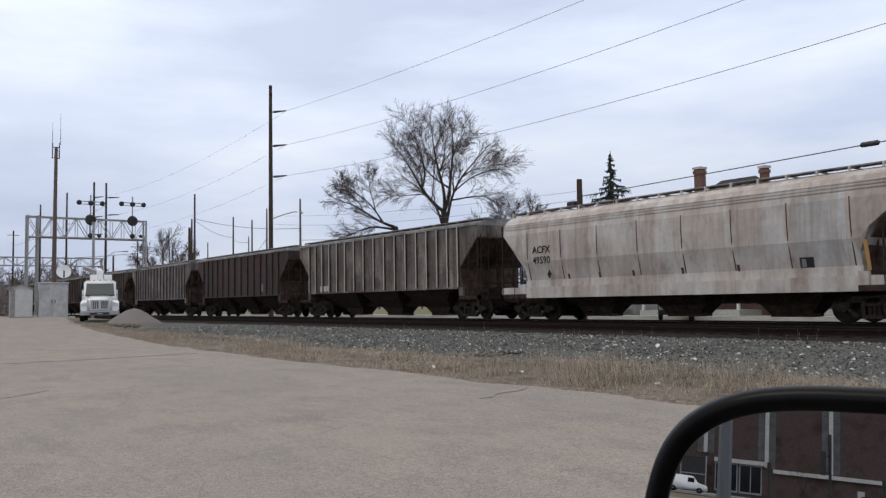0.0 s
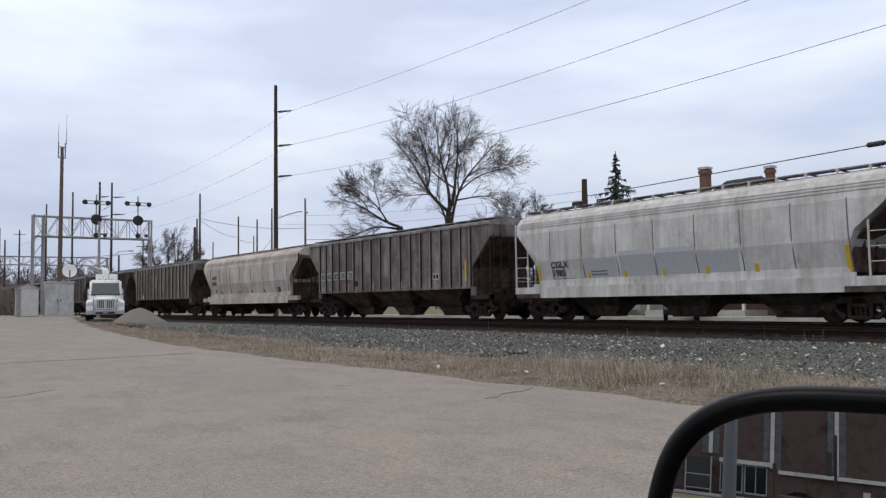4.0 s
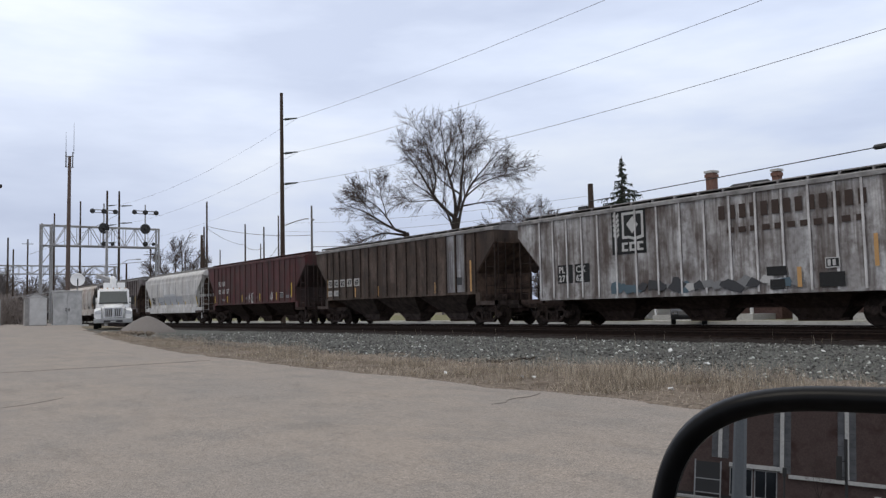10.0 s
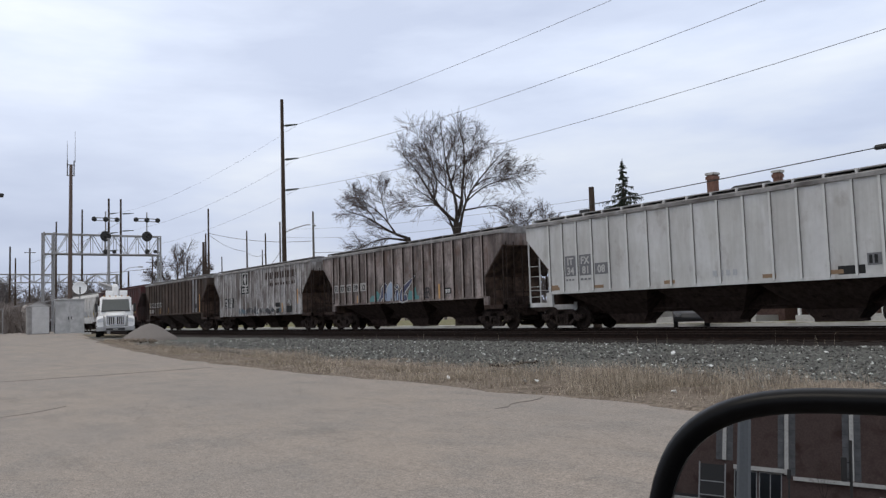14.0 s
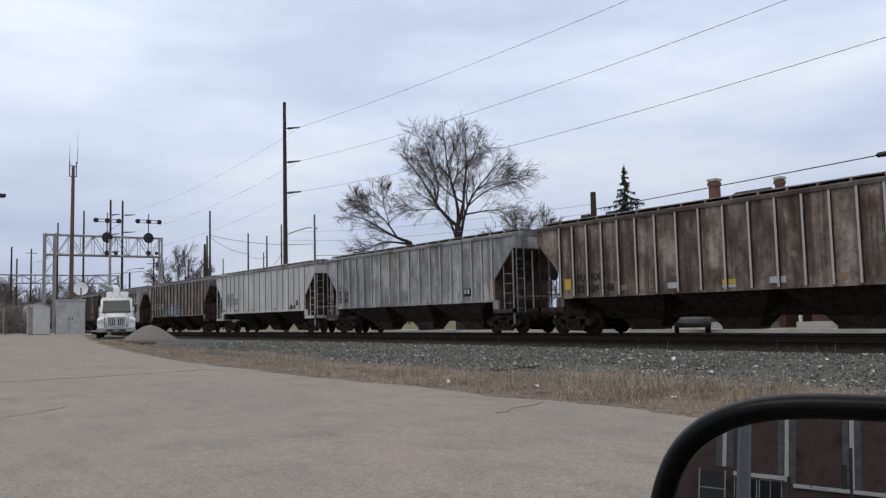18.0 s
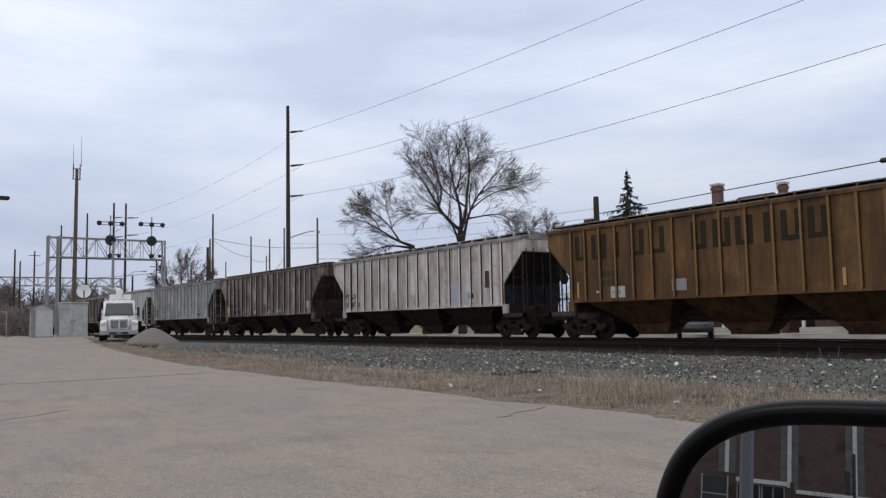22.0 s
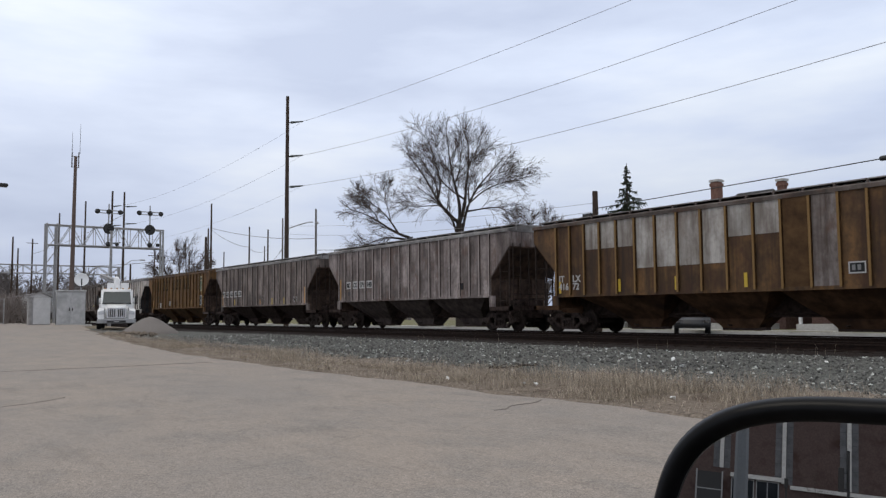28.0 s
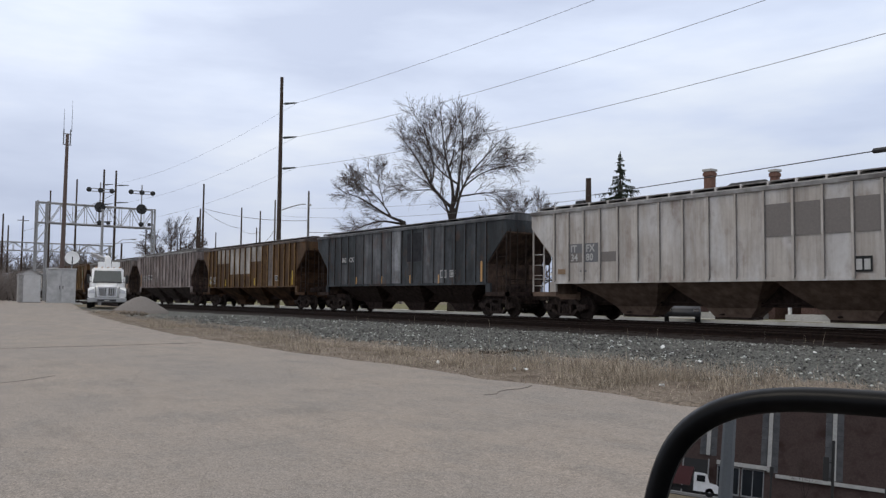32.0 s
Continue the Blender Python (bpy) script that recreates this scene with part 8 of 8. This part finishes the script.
    for i in range(170):
        x, y = rng.uniform(-96, -79), rng.uniform(-6, 13.2)
        h = rng.uniform(1.6, 3.6)
        b = Vector((x, y, land(x, y) - 0.1))
        for k in range(9):
            m0 = b + Vector((rng.gauss(0, 0.35), rng.gauss(0, 0.35), h * rng.uniform(0.35, 0.6)))
            limb_mesh(verts, faces, b, m0, 0.03, 0.02, 3)
            for j in range(5):
                e = m0 + Vector((rng.gauss(0, 0.4), rng.gauss(0, 0.4), h * rng.uniform(0.1, 0.42)))
                limb_mesh(verts, faces, m0, e, 0.02, 0.009, 3)
    join_raw("brush", verts, faces, surface("pale brush twigs", (0.15, 0.128, 0.114), (0.27, 0.235, 0.212), 3, 0.95, 0, 0.1), "thicket of bare brown shrubs behind the fence", "shrubs", "stuff")


fence_and_brush()


# ---- houses and parked cars across the street ----
def house_window(parent, x, y, z, w, h, m_frame):
    f = part("window", boxes((x, x + w, y - 0.05, y + 0.02, z, z + 0.09), (x, x + w, y - 0.05, y + 0.02, z + h - 0.09, z + h), (x, x + 0.09, y - 0.05, y + 0.02, z + 0.09, z + h - 0.09), (x + w - 0.09, x + w, y - 0.05, y + 0.02, z + 0.09, z + h - 0.09), (x + 0.09, x + w - 0.09, y - 0.04, y + 0.01, z + h * 0.48, z + h * 0.54)), m_frame, parent, "white window frame")
    part("pane", boxes((x + 0.09, x + w - 0.09, y - 0.02, y + 0.01, z + 0.09, z + h - 0.09)), glass_dark, f)
    part("sill", boxes((x - 0.08, x + w + 0.08, y - 0.12, y, z - 0.08, z)), m_frame, f)


def house(x0, x1, y0, depth, eave, ridge, wall, roof_m, chimneys, label, porch=True):
    h = thing("house", pose(0, 0, 0.19), label, "house", "houses across the street")
    y1 = y0 + depth
    trim = flat("white house trim", (0.70, 0.70, 0.68), 0.6)
    part("wall", boxes((x0, x1, y0, y0 + 0.3, -0.3, eave), (x0, x1, y1 - 0.3, y1, -0.3, eave), (x0, x0 + 0.3, y0 + 0.3, y1 - 0.3, -0.3, eave), (x1 - 0.3, x1, y0 + 0.3, y1 - 0.3, -0.3, eave)), wall, h)
    # hipped roof with overhang
    bm = bmesh.new()
    o = 0.45
    c = [bm.verts.new(p) for p in ((x0 - o, y0 - o, eave), (x1 + o, y0 - o, eave), (x1 + o, y1 + o, eave), (x0 - o, y1 + o, eave))]
    ym, ins = (y0 + y1) / 2, min(x1 - x0, depth) * 0.38
    a, b = bm.verts.new((x0 + ins, ym, ridge)), bm.verts.new((x1 - ins, ym, ridge))
    for f in ((c[0], c[1], b, a), (c[1], c[2], b), (c[2], c[3], a, b), (c[3], c[0], a), (c[3], c[2], c[1], c[0])):
        bm.faces.new(f)
    part("roof", bm, roof_m, h)
    part("fascia", boxes((x0 - o, x1 + o, y0 - o - 0.03, y0 - o, eave - 0.2, eave + 0.02), (x0 - o - 0.03, x0 - o, y0 - o, y1 + o, eave - 0.2, eave + 0.02), (x1 + o, x1 + o + 0.03, y0 - o, y1 + o, eave - 0.2, eave + 0.02)), trim, h)
    n = 3
    for k, z in enumerate((0.9, 3.55)):
        for i in range(n):
            w = 0.95
            x = x0 + (x1 - x0) * (i + 0.5) / n - w / 2
            if k == 0 and i == 1:
                d = part("door", boxes((x, x + w, y0 - 0.05, y0 + 0.02, 0.3, 2.4)), flat("brown front door", (0.10, 0.05, 0.035), 0.5), h, "brown front door")
                continue
            house_window(h, x, y0, z, w, 1.5, trim)
    for cx, cy, top, w in chimneys:
        ch = part("chimney", boxes((cx - w / 2, cx + w / 2, cy - w / 2, cy + w / 2, eave - 0.5, top - 0.14), (cx - w / 2 - 0.05, cx + w / 2 + 0.05, cy - w / 2 - 0.05, cy + w / 2 + 0.05, top - 0.42, top - 0.22)), brick_orange, h, "red brick chimney")
        part("chimney_cap", boxes((cx - w / 2 - 0.07, cx + w / 2 + 0.07, cy - w / 2 - 0.07, cy + w / 2 + 0.07, top - 0.14, top)), concrete, ch)
    if porch:
        xa, xb = x0 + 0.4, x1 - 0.4
        part("porch_floor", boxes((xa, xb, y0 - 2.2, y0, -0.2, 0.32)), concrete, h)
        part("porch_roof", boxes((xa - 0.2, xb + 0.2, y0 - 2.4, y0, 2.75, 2.95)), trim, h, "white porch roof edge")
        for i in range(4):
            x = xa + 0.1 + (xb - xa - 0.32) * i / 3
            part("porch_post", boxes((x, x + 0.14, y0 - 2.12, y0 - 1.98, 0.32, 2.75)), trim, h)
    return h


brick_orange = surface("weathered red brick", (0.13, 0.070, 0.052), (0.23, 0.135, 0.105), 7, 0.9, 0, 0.4, 0.01)
shingle = surface("dark grey shingles", (0.03, 0.03, 0.031), (0.075, 0.073, 0.071), 8, 0.95, 0, 0.5, 0.02)
siding = surface("white clapboard", (0.62, 0.62, 0.60), (0.72, 0.72, 0.70), 5, 0.7, 0, 0.3, 0.01, stretch=(0.3, 0.3, 5))
house_brown = surface("brown-red brick house wall", (0.10, 0.060, 0.050), (0.17, 0.108, 0.090), 8, 0.9, 0, 0.4, 0.01)
house(-34.2, -26.4, 42.6, 7.0, 5.3, 8.6, house_brown, shingle, [(-30.85, 42.9, 9.1, 0.50), (-27.15, 44.0, 8.75, 0.40)], "brown brick two-storey house with a dark hipped roof and two chimneys")
house(-24.6, -17.0, 42.2, 8.0, 5.0, 6.6, house_brown, shingle, [], "dark brick house with a white front porch")
house(-44.5, -37.6, 44.5, 7.0, 4.4, 6.2, siding, shingle, [], "white clapboard house behind the street")
house(-14.0, -6.0, 42.6, 8.0, 5.0, 6.8, siding, shingle, [], "pale clapboard house behind the street")


def sedan(name, m, paint, label, van=False, group="parked cars"):
    """A small road car, x forward."""
    c = thing(name, m, label, "van" if van else "car", group)
    L = 4.5
    bm = bmesh.new()
    if van:
        prism(bm, [(2.2, 0.32), (2.25, 0.72), (2.0, 0.95), (1.35, 1.05), (0.75, 1.72), (0.55, 1.82), (-2.15, 1.86), (-2.25, 1.7), (-2.25, 0.35)], "y", -0.85, 0.85)
    else:
        prism(bm, [(2.25, 0.35), (2.25, 0.68), (2.05, 0.80), (1.1, 0.92), (-1.55, 0.98), (-2.2, 0.93), (-2.25, 0.6), (-2.2, 0.35)], "y", -0.87, 0.87)
    bmesh.ops.bevel(bm, geom=[e for e in bm.edges if abs(e.verts[0].co.y) > 0.8 and abs(e.verts[1].co.y) > 0.8], offset=0.07, segments=2, affect="EDGES")
    part("body", bm, paint, c, "", True)
    if van:
        for s in (-1, 1):
            part("side_window", boxes((0.15, 0.85, *sorted((s * 0.83, s * 0.86)), 1.12, 1.6)), glass_dark, c, "dark side window")
        bm = bmesh.new()
        prism(bm, [(1.28, 1.10), (0.82, 1.66), (0.86, 1.68), (1.34, 1.10)], "y", -0.72, 0.72)
        part("windshield", bm, glass_dark, c)
    else:
        bm = bmesh.new()
        prism(bm, [(1.0, 0.90), (0.35, 1.38), (0.0, 1.44), (-0.9, 1.42), (-1.65, 0.96)], "y", -0.70, 0.70)
        part("cabin_glass", bm, glass_dark, c, "dark cabin windows")
        bm = bmesh.new()
        prism(bm, [(0.38, 1.38), (0.0, 1.455), (-0.9, 1.44), (-1.05, 1.36), (-0.9, 1.40), (0.0, 1.41)], "y", -0.71, 0.71)
        part("roof", bm, paint, c)
    for s in (-1, 1):
        part("headlight", boxes((2.12, 2.27, *sorted((s * 0.5, s * 0.8)), 0.6, 0.74)), chrome, c)
        part("tail_light", boxes((-2.27, -2.15, *sorted((s * 0.55, s * 0.82)), 0.68, 0.85)), flat("red lamp lens", (0.35, 0.02, 0.02), 0.3), c)
        for x in (-1.4, 1.4):
            wheel_part(c, x, s * 0.76, 0.32, 0.2)
    return c


paint_black = flat("black car paint", (0.022, 0.022, 0.024), 0.45)
paint_silver = flat("silver car paint", (0.42, 0.42, 0.41), 0.3, 0.3)
paint_red = flat("dark red car paint", (0.085, 0.020, 0.020), 0.3)
sedan("parked_car", pose(-26.85, 34.9, 0.06, 0, 0, 308), paint_black, "black sedan parked across the tracks")


# ---- the car that the film is shot from, and its side mirror ----
MIRROR_FACE = Vector((0.2860, -0.9518, 0.1109)).normalized()


def side_mirror(parent):
    mu = Vector((0, 0, 1)).cross(MIRROR_FACE).normalized()
    mv = MIRROR_FACE.cross(mu)
    turn = Matrix((mu, mv, MIRROR_FACE)).transposed().to_4x4()
    e = new("side_mirror")
    e.parent = parent
    e.matrix_basis = parent.matrix_basis.inverted() @ (Matrix.Translation(Vector(MIRROR_CENTRE)) @ turn)
    A, B, N, SH = 0.1275, 0.0945, 3.2, 0.18

    def outline(k, n=72):
        """A rounded, leaning rectangle, drawn in by k."""
        out = []
        a, b = A - k, B - k
        for i in range(n):
            t = 2 * math.pi * i / n
            c, s = math.cos(t), math.sin(t)
            u = math.copysign(abs(c) ** (2 / N), c) * a
            v = math.copysign(abs(s) ** (2 / N), s) * b
            out.append((u + SH * v, v))
        return out

    bm = bmesh.new()
    levels = [(0.0155, -0.004), (0.0150, 0.004), (0.010, 0.0085), (0.004, 0.0075), (0.0, 0.0), (0.0, -0.012), (0.006, -0.035), (0.020, -0.058), (0.045, -0.072)]
    rings = [[bm.verts.new((u, v, z)) for u, v in outline(k)] for k, z in levels]
    n = len(rings[0])
    for a, b in zip(rings, rings[1:]):
        for i in range(n):
            bm.faces.new((a[i], a[(i + 1) % n], b[(i + 1) % n], b[i]))
    bm.faces.new(rings[-1])
    bmesh.ops.recalc_face_normals(bm, faces=bm.faces[:])
    part("housing", bm, surface("black moulded plastic", (0.003, 0.003, 0.0033), (0.006, 0.006, 0.0065), 60, 0.3, 0, 0.03, 0.001), e, "glossy black plastic mirror housing", True)
    MATS["black moulded plastic"].node_tree.nodes["Principled BSDF"].inputs["Specular IOR Level"].default_value = 0.1
    bm = bmesh.new()
    ring = [bm.verts.new((u, v, 0.0)) for u, v in outline(0.0145)]
    back = [bm.verts.new((u, v, -0.003)) for u, v in outline(0.0145)]
    bm.faces.new(ring)
    bm.faces.new(back[::-1])
    for i in range(n):
        bm.faces.new((ring[i], back[i], back[(i + 1) % n], ring[(i + 1) % n]))
    m, nt, b = node_mat("mirror glass")
    b.inputs["Base Color"].default_value = (0.74, 0.74, 0.74, 1)
    b.inputs["Metallic"].default_value, b.inputs["Roughness"].default_value = 1.0, 0.0
    part("mirror_glass", bm, m, e, "tinted mirror glass")
    bm = boxes((0.09, 0.30, -0.06, 0.0, -0.05, -0.02), bevel=0.01)
    part("mount", bm, MATS["black moulded plastic"], e)


MIRROR_CENTRE = (-0.2525, 0.4738, 1.0530)


def own_car():
    c = thing("parked_car", pose(0, 0, 0), "dark car parked on the lot with its window down", "car")
    paint = flat("charcoal car paint", (0.035, 0.036, 0.04), 0.3)
    # x across, y forward; the open window is beside the driver
    X0, X1 = -0.03, 1.72
    bm = bmesh.new()
    prism(bm, [(2.75, 0.30), (2.78, 0.62), (2.5, 0.78), (1.25, 0.92), (-1.5, 0.95), (-2.1, 0.90), (-2.15, 0.32)], "x", X0, X0 + 0.06)
    part("door_side", bm, paint, c)
    bm = bmesh.new()
    prism(bm, [(2.75, 0.30), (2.78, 0.62), (2.5, 0.78), (1.25, 0.92), (-1.5, 0.95), (-2.1, 0.90), (-2.15, 0.32)], "x", X1 - 0.06, X1)
    part("door_side", bm, paint, c)
    bm = bmesh.new()
    prism(bm, [(2.75, 0.30), (2.78, 0.62), (2.5, 0.78), (1.25, 0.92), (1.25, 0.30)], "x", X0 + 0.06, X1 - 0.06)
    part("bonnet", bm, paint, c)
    part("boot", boxes((X0 + 0.06, X1 - 0.06, -2.12, -1.45, 0.34, 0.92)), paint, c)
    part("floor_pan", boxes((X0 + 0.07, X1 - 0.07, -1.44, 1.24, 0.26, 0.30)), paint, c)
    for x in (0.42, 1.25):
        s = part("seat", boxes((x - 0.25, x + 0.25, -0.75, -0.22, 0.32, 0.55), bevel=0.05), flat("dark seat cloth", (0.03, 0.03, 0.032), 0.9), c)
        part("backrest", boxes((x - 0.24, x + 0.24, -0.92, -0.76, 0.45, 1.10), bevel=0.05), MATS["dark seat cloth"], s)
    part("roof", boxes((X0 + 0.12, X1 - 0.12, -1.0, 0.42, 1.46, 1.50), bevel=0.015), paint, c)
    for x in (X0 + 0.08, X1 - 0.08):
        for a, b in (((x, 1.25, 0.92), (x + (0.08 if x < 0.5 else -0.08), 0.42, 1.47)), ((x + (0.14 if x < 0.5 else -0.14), -1.55, 0.92), (x + (0.2 if x < 0.5 else -0.2), -0.98, 1.47)), ((x + (0.03 if x < 0.5 else -0.03), -0.42, 0.94), (x + (0.08 if x < 0.5 else -0.08), -0.40, 1.47))):
            bm = bmesh.new()
            tube(bm, a, b, 0.035, n=8)
            part("pillar", bm, paint, c)
    for y in (-1.4, 1.75):
        for x in (X0 + 0.10, X1 - 0.10):
            bm = bmesh.new()
            lathe(bm, [(0.2, -0.1), (0.30, -0.1), (0.32, -0.06), (0.32, 0.06), (0.30, 0.1), (0.2, 0.1)], "x", 22)
            w = part("wheel", bm, rubber, c)
            w.matrix_basis = pose(x, y, 0.32)
    side_mirror(c)


own_car()


# ---- behind the car: street, signals and a brick hall, seen in the mirror ----
def hall():
    Y = -110.0
    h = thing("brick_hall", pose(0, Y, 0), "large dark brick hall with white pilasters and tall grey window strips", "building")
    strip = surface("grey glass block", (0.055, 0.055, 0.056), (0.125, 0.125, 0.127), 1.1, 0.4, 0, 0.2)
    part("wall", boxes((-46, 46, -30, 0, -0.3, 24)), brick_red, h)
    part("parapet", boxes((-46.2, 46.2, -30.2, 0.2, 24, 24.6)), stone_pale, h)
    for i in range(-6, 7):
        x = 2.45 + 7.15 * i
        if abs(x) > 44:
            continue
        lo = 3.9 if i >= 0 else 5.0
        part("pilaster", boxes((x - 0.23, x + 0.23, 0, 0.32, lo, 24)), stone_pale, h)
        for a, b in ((x - 0.98, x - 0.27), (x + 0.27, x + 1.0)):
            w = part("window_strip", boxes((a, b, 0.0, 0.06, lo, 23)), strip, h)
            for k in range(12):
                part("glazing_bar", boxes((a, b, 0.06, 0.09, lo + 0.8 + k * 1.5, lo + 0.87 + k * 1.5)), flat("dark glazing bar", (0.06, 0.06, 0.062), 0.6), w)
    part("ledge", boxes((3.2, 46, 0, 0.5, 3.35, 3.80)), stone_pale, h)
    part("ledge", boxes((-3.6, 2.2, 0, 0.7, 4.05, 4.55)), stone_pale, h)
    for x0, x1 in ((-3.5, -0.85), (-0.65, 1.95), (18, 22), (24, 28)):
        f = part("shop_window", boxes((x0, x1, 0, 0.12, 0.55, 0.75), (x0, x1, 0, 0.12, 3.85, 4.0), (x0, x0 + 0.12, 0, 0.12, 0.75, 3.85), (x1 - 0.12, x1, 0, 0.12, 0.75, 3.85), ((x0 + x1) / 2 - 0.05, (x0 + x1) / 2 + 0.05, 0, 0.12, 0.75, 3.85)), surface("dull window frame", (0.22, 0.22, 0.22), (0.34, 0.34, 0.33), 3, 0.6, 0, 0.05), h, "grey framed shop window")
        part("pane", boxes((x0 + 0.12, x1 - 0.12, 0.02, 0.05, 0.75, 3.85)), glass_dark, f)
    part("base", boxes((-46, 46, 0, 0.12, -0.3, 0.5)), black_steel, h)
    # dark steel canopy frame beside the shop windows
    cf = thing("canopy_frame", pose(-6.0, -108.4, 0), "dark steel frame structure against the brick hall", "canopy")
    part("screen", boxes((-1.4, 1.4, -0.1, 0.1, 0.6, 4.3)), black_steel, cf)
    for x in (-1.5, 1.5):
        part("post", boxes((x - 0.08, x + 0.08, -0.08, 0.08, -0.1, 4.5)), galv, cf)
    part("rail", boxes((-1.5, 1.5, 0.1, 0.16, 2.2, 2.32)), galv, cf)
    part("rail", boxes((-1.5, 1.5, 0.1, 0.16, 0.55, 0.67)), galv, cf)
    bm = boxes((-120, 120, -106.5, -91, -0.05, 0.03))
    tagged(part("road", bm, road_mat), "grey street in front of the brick hall", "road", "", "structure")
    bm = boxes((-120, 120, -109.9, -106.5, -0.05, 0.14))
    tagged(part("pavement", bm, concrete), "concrete pavement before the brick hall", "pavement", "", "structure")


hall()


def street_furniture():
    p = pole("lamp_post", -0.85, -28.0, 11.0, 0.21, "thick grey steel lamp post on the lot", flat("blue-grey painted steel", (0.10, 0.112, 0.122), 0.5))
    for x, y, h, heads in ((2.15, -88.0, 3.9, 0), (7.4, -86.0, 7.0, 1), (12.2, -88.0, 3.4, 0)):
        s = thing("traffic_signal", pose(x, y, 0), "black traffic signal pole at the street" if heads else "thin black post at the street", "traffic signal", "posts by the street")
        bm = bmesh.new()
        tube(bm, (0, 0, -0.2), (0, 0, h), 0.13 if heads else 0.09, n=8)
        part("post", bm, black_steel, s)
        if heads:
            part("signal_box", boxes((-0.85, -0.35, -0.2, 0.2, 3.2, 5.4), bevel=0.05), black_steel, s)
            part("bracket", boxes((-0.4, 0.0, -0.05, 0.05, 4.9, 5.0), (-0.4, 0.0, -0.05, 0.05, 3.4, 3.5)), black_steel, s)
        else:
            part("signal_box", boxes((-0.18, 0.18, -0.15, 0.15, h - 0.9, h), bevel=0.03), black_steel, s)
    bare_tree("street_tree", (5.3, -92.5, 0.0), 5.2, 1.5, 0.08, [(20, 0.7, 0.5), (200, 0.7, 0.5), (110, 0.5, 0.5)], 2.0, 44, "small leafless street tree before the brick hall", 4, 0.014)
    sedan("parked_car", pose(7.0, -52.0, 0.0, 0, 0, 8), paint_black, "black sedan parked on the lot")
    s = thing("street_sign", pose(10.1, -86.9, 0), "small white sign on a thin post", "sign")
    part("post", tubes(((0, 0, -0.2), (0, 0, 2.1), 0.03), n=6), galv, s)
    part("panel", boxes((-0.3, 0.3, 0.035, 0.06, 1.5, 2.1)), chalk, s)
    return p


street_furniture()


def red_truck(m):
    t = thing("dump_truck", m, "truck with a white cab and a red dump body", "truck")
    bm = bmesh.new()
    prism(bm, [(3.3, 0.5), (3.3, 1.2), (3.1, 1.4), (2.3, 1.55), (2.0, 2.4), (1.8, 2.5), (0.7, 2.5), (0.7, 0.5)], "y", -1.1, 1.1)
    part("cab", bm, white_paint, t)
    for s in (-1, 1):
        part("side_window", boxes((1.0, 1.9, *sorted((s * 1.1, s * 1.13)), 1.55, 2.25)), glass_dark, t)
    bm = bmesh.new()
    prism(bm, [(0.3, 1.0), (0.6, 3.0), (-4.4, 3.0), (-4.4, 1.0)], "y", -1.2, 1.2)
    part("dump_body", bm, paint_red, t, "red steel dump body")
    part("chassis", boxes((-4.4, 3.2, -0.4, 0.4, 0.5, 0.9)), black_steel, t)
    for x in (2.4, -2.4, -3.6):
        for s in (-1, 1):
            wheel_part(t, x, s * 0.95, 0.5, 0.3)
    return t


def passing(thing_, x_at, t_at, speed, y=-98.0):
    """Drives along +x at an even pace, at x_at when t_at."""
    MOVERS.append((thing_, [(t, pose(x_at + speed * (t - t_at), y, 0.03)) for t in (0, 8, 16, 24, 32)]))


street = "cars passing on the street"
passing(sedan("van", pose(0, -98, 0.03), white_paint, "small white panel van driving along the street", True, street), 0.5, 1.0, 6.6)
passing(sedan("passing_car", pose(0, -98, 0.03), paint_red, "dark red sedan driving along the street", False, street), -2.2, 3.0, 7.4)
passing(sedan("passing_car", pose(0, -98, 0.03), paint_silver, "silver sedan driving along the street", False, street), 1.8, 12.0, 7.4)
passing(sedan("passing_car", pose(0, -98, 0.03), paint_silver, "silver sedan driving along the street", False, street), -7.5, 21.0, 7.4)
passing(sedan("passing_car", pose(0, -98, 0.03), paint_silver, "silver sedan driving along the street", False, street), -4.8, 29.0, 7.4)
passing(red_truck(pose(0, -98, 0.03)), -6.2, 32.0, 7.2)


# ---- what moves ----
def train_way(t):
    """Metres rolled towards -x since the start."""
    def run(u):
        u -= 15
        return 9.082 * u + 0.00533 * u * u + 0.00026 * u ** 3
    return run(t) - run(0)


def motions():
    for car, x in CARS:
        walk(car, [(t, pose(x - train_way(t), TRAIN_Y, RAIL_Z)) for t in (0, 2, 4, 6, 8, 10, 12, 14, 16, 18, 20, 22, 24, 26, 28, 30, 32)])
    # wheels roll without slipping, keyed every fifteenth of a second
    spin = [(k / 15, Matrix.Rotation(-train_way(k / 15) / 0.457, 4, "Y")) for k in range(481)]
    for w, ax in WHEELS:
        walk(w, [(t, pose(ax, 0, 0.457) @ r) for t, r in spin])
    for thing_, rows in MOVERS:
        walk(thing_, rows)


motions()
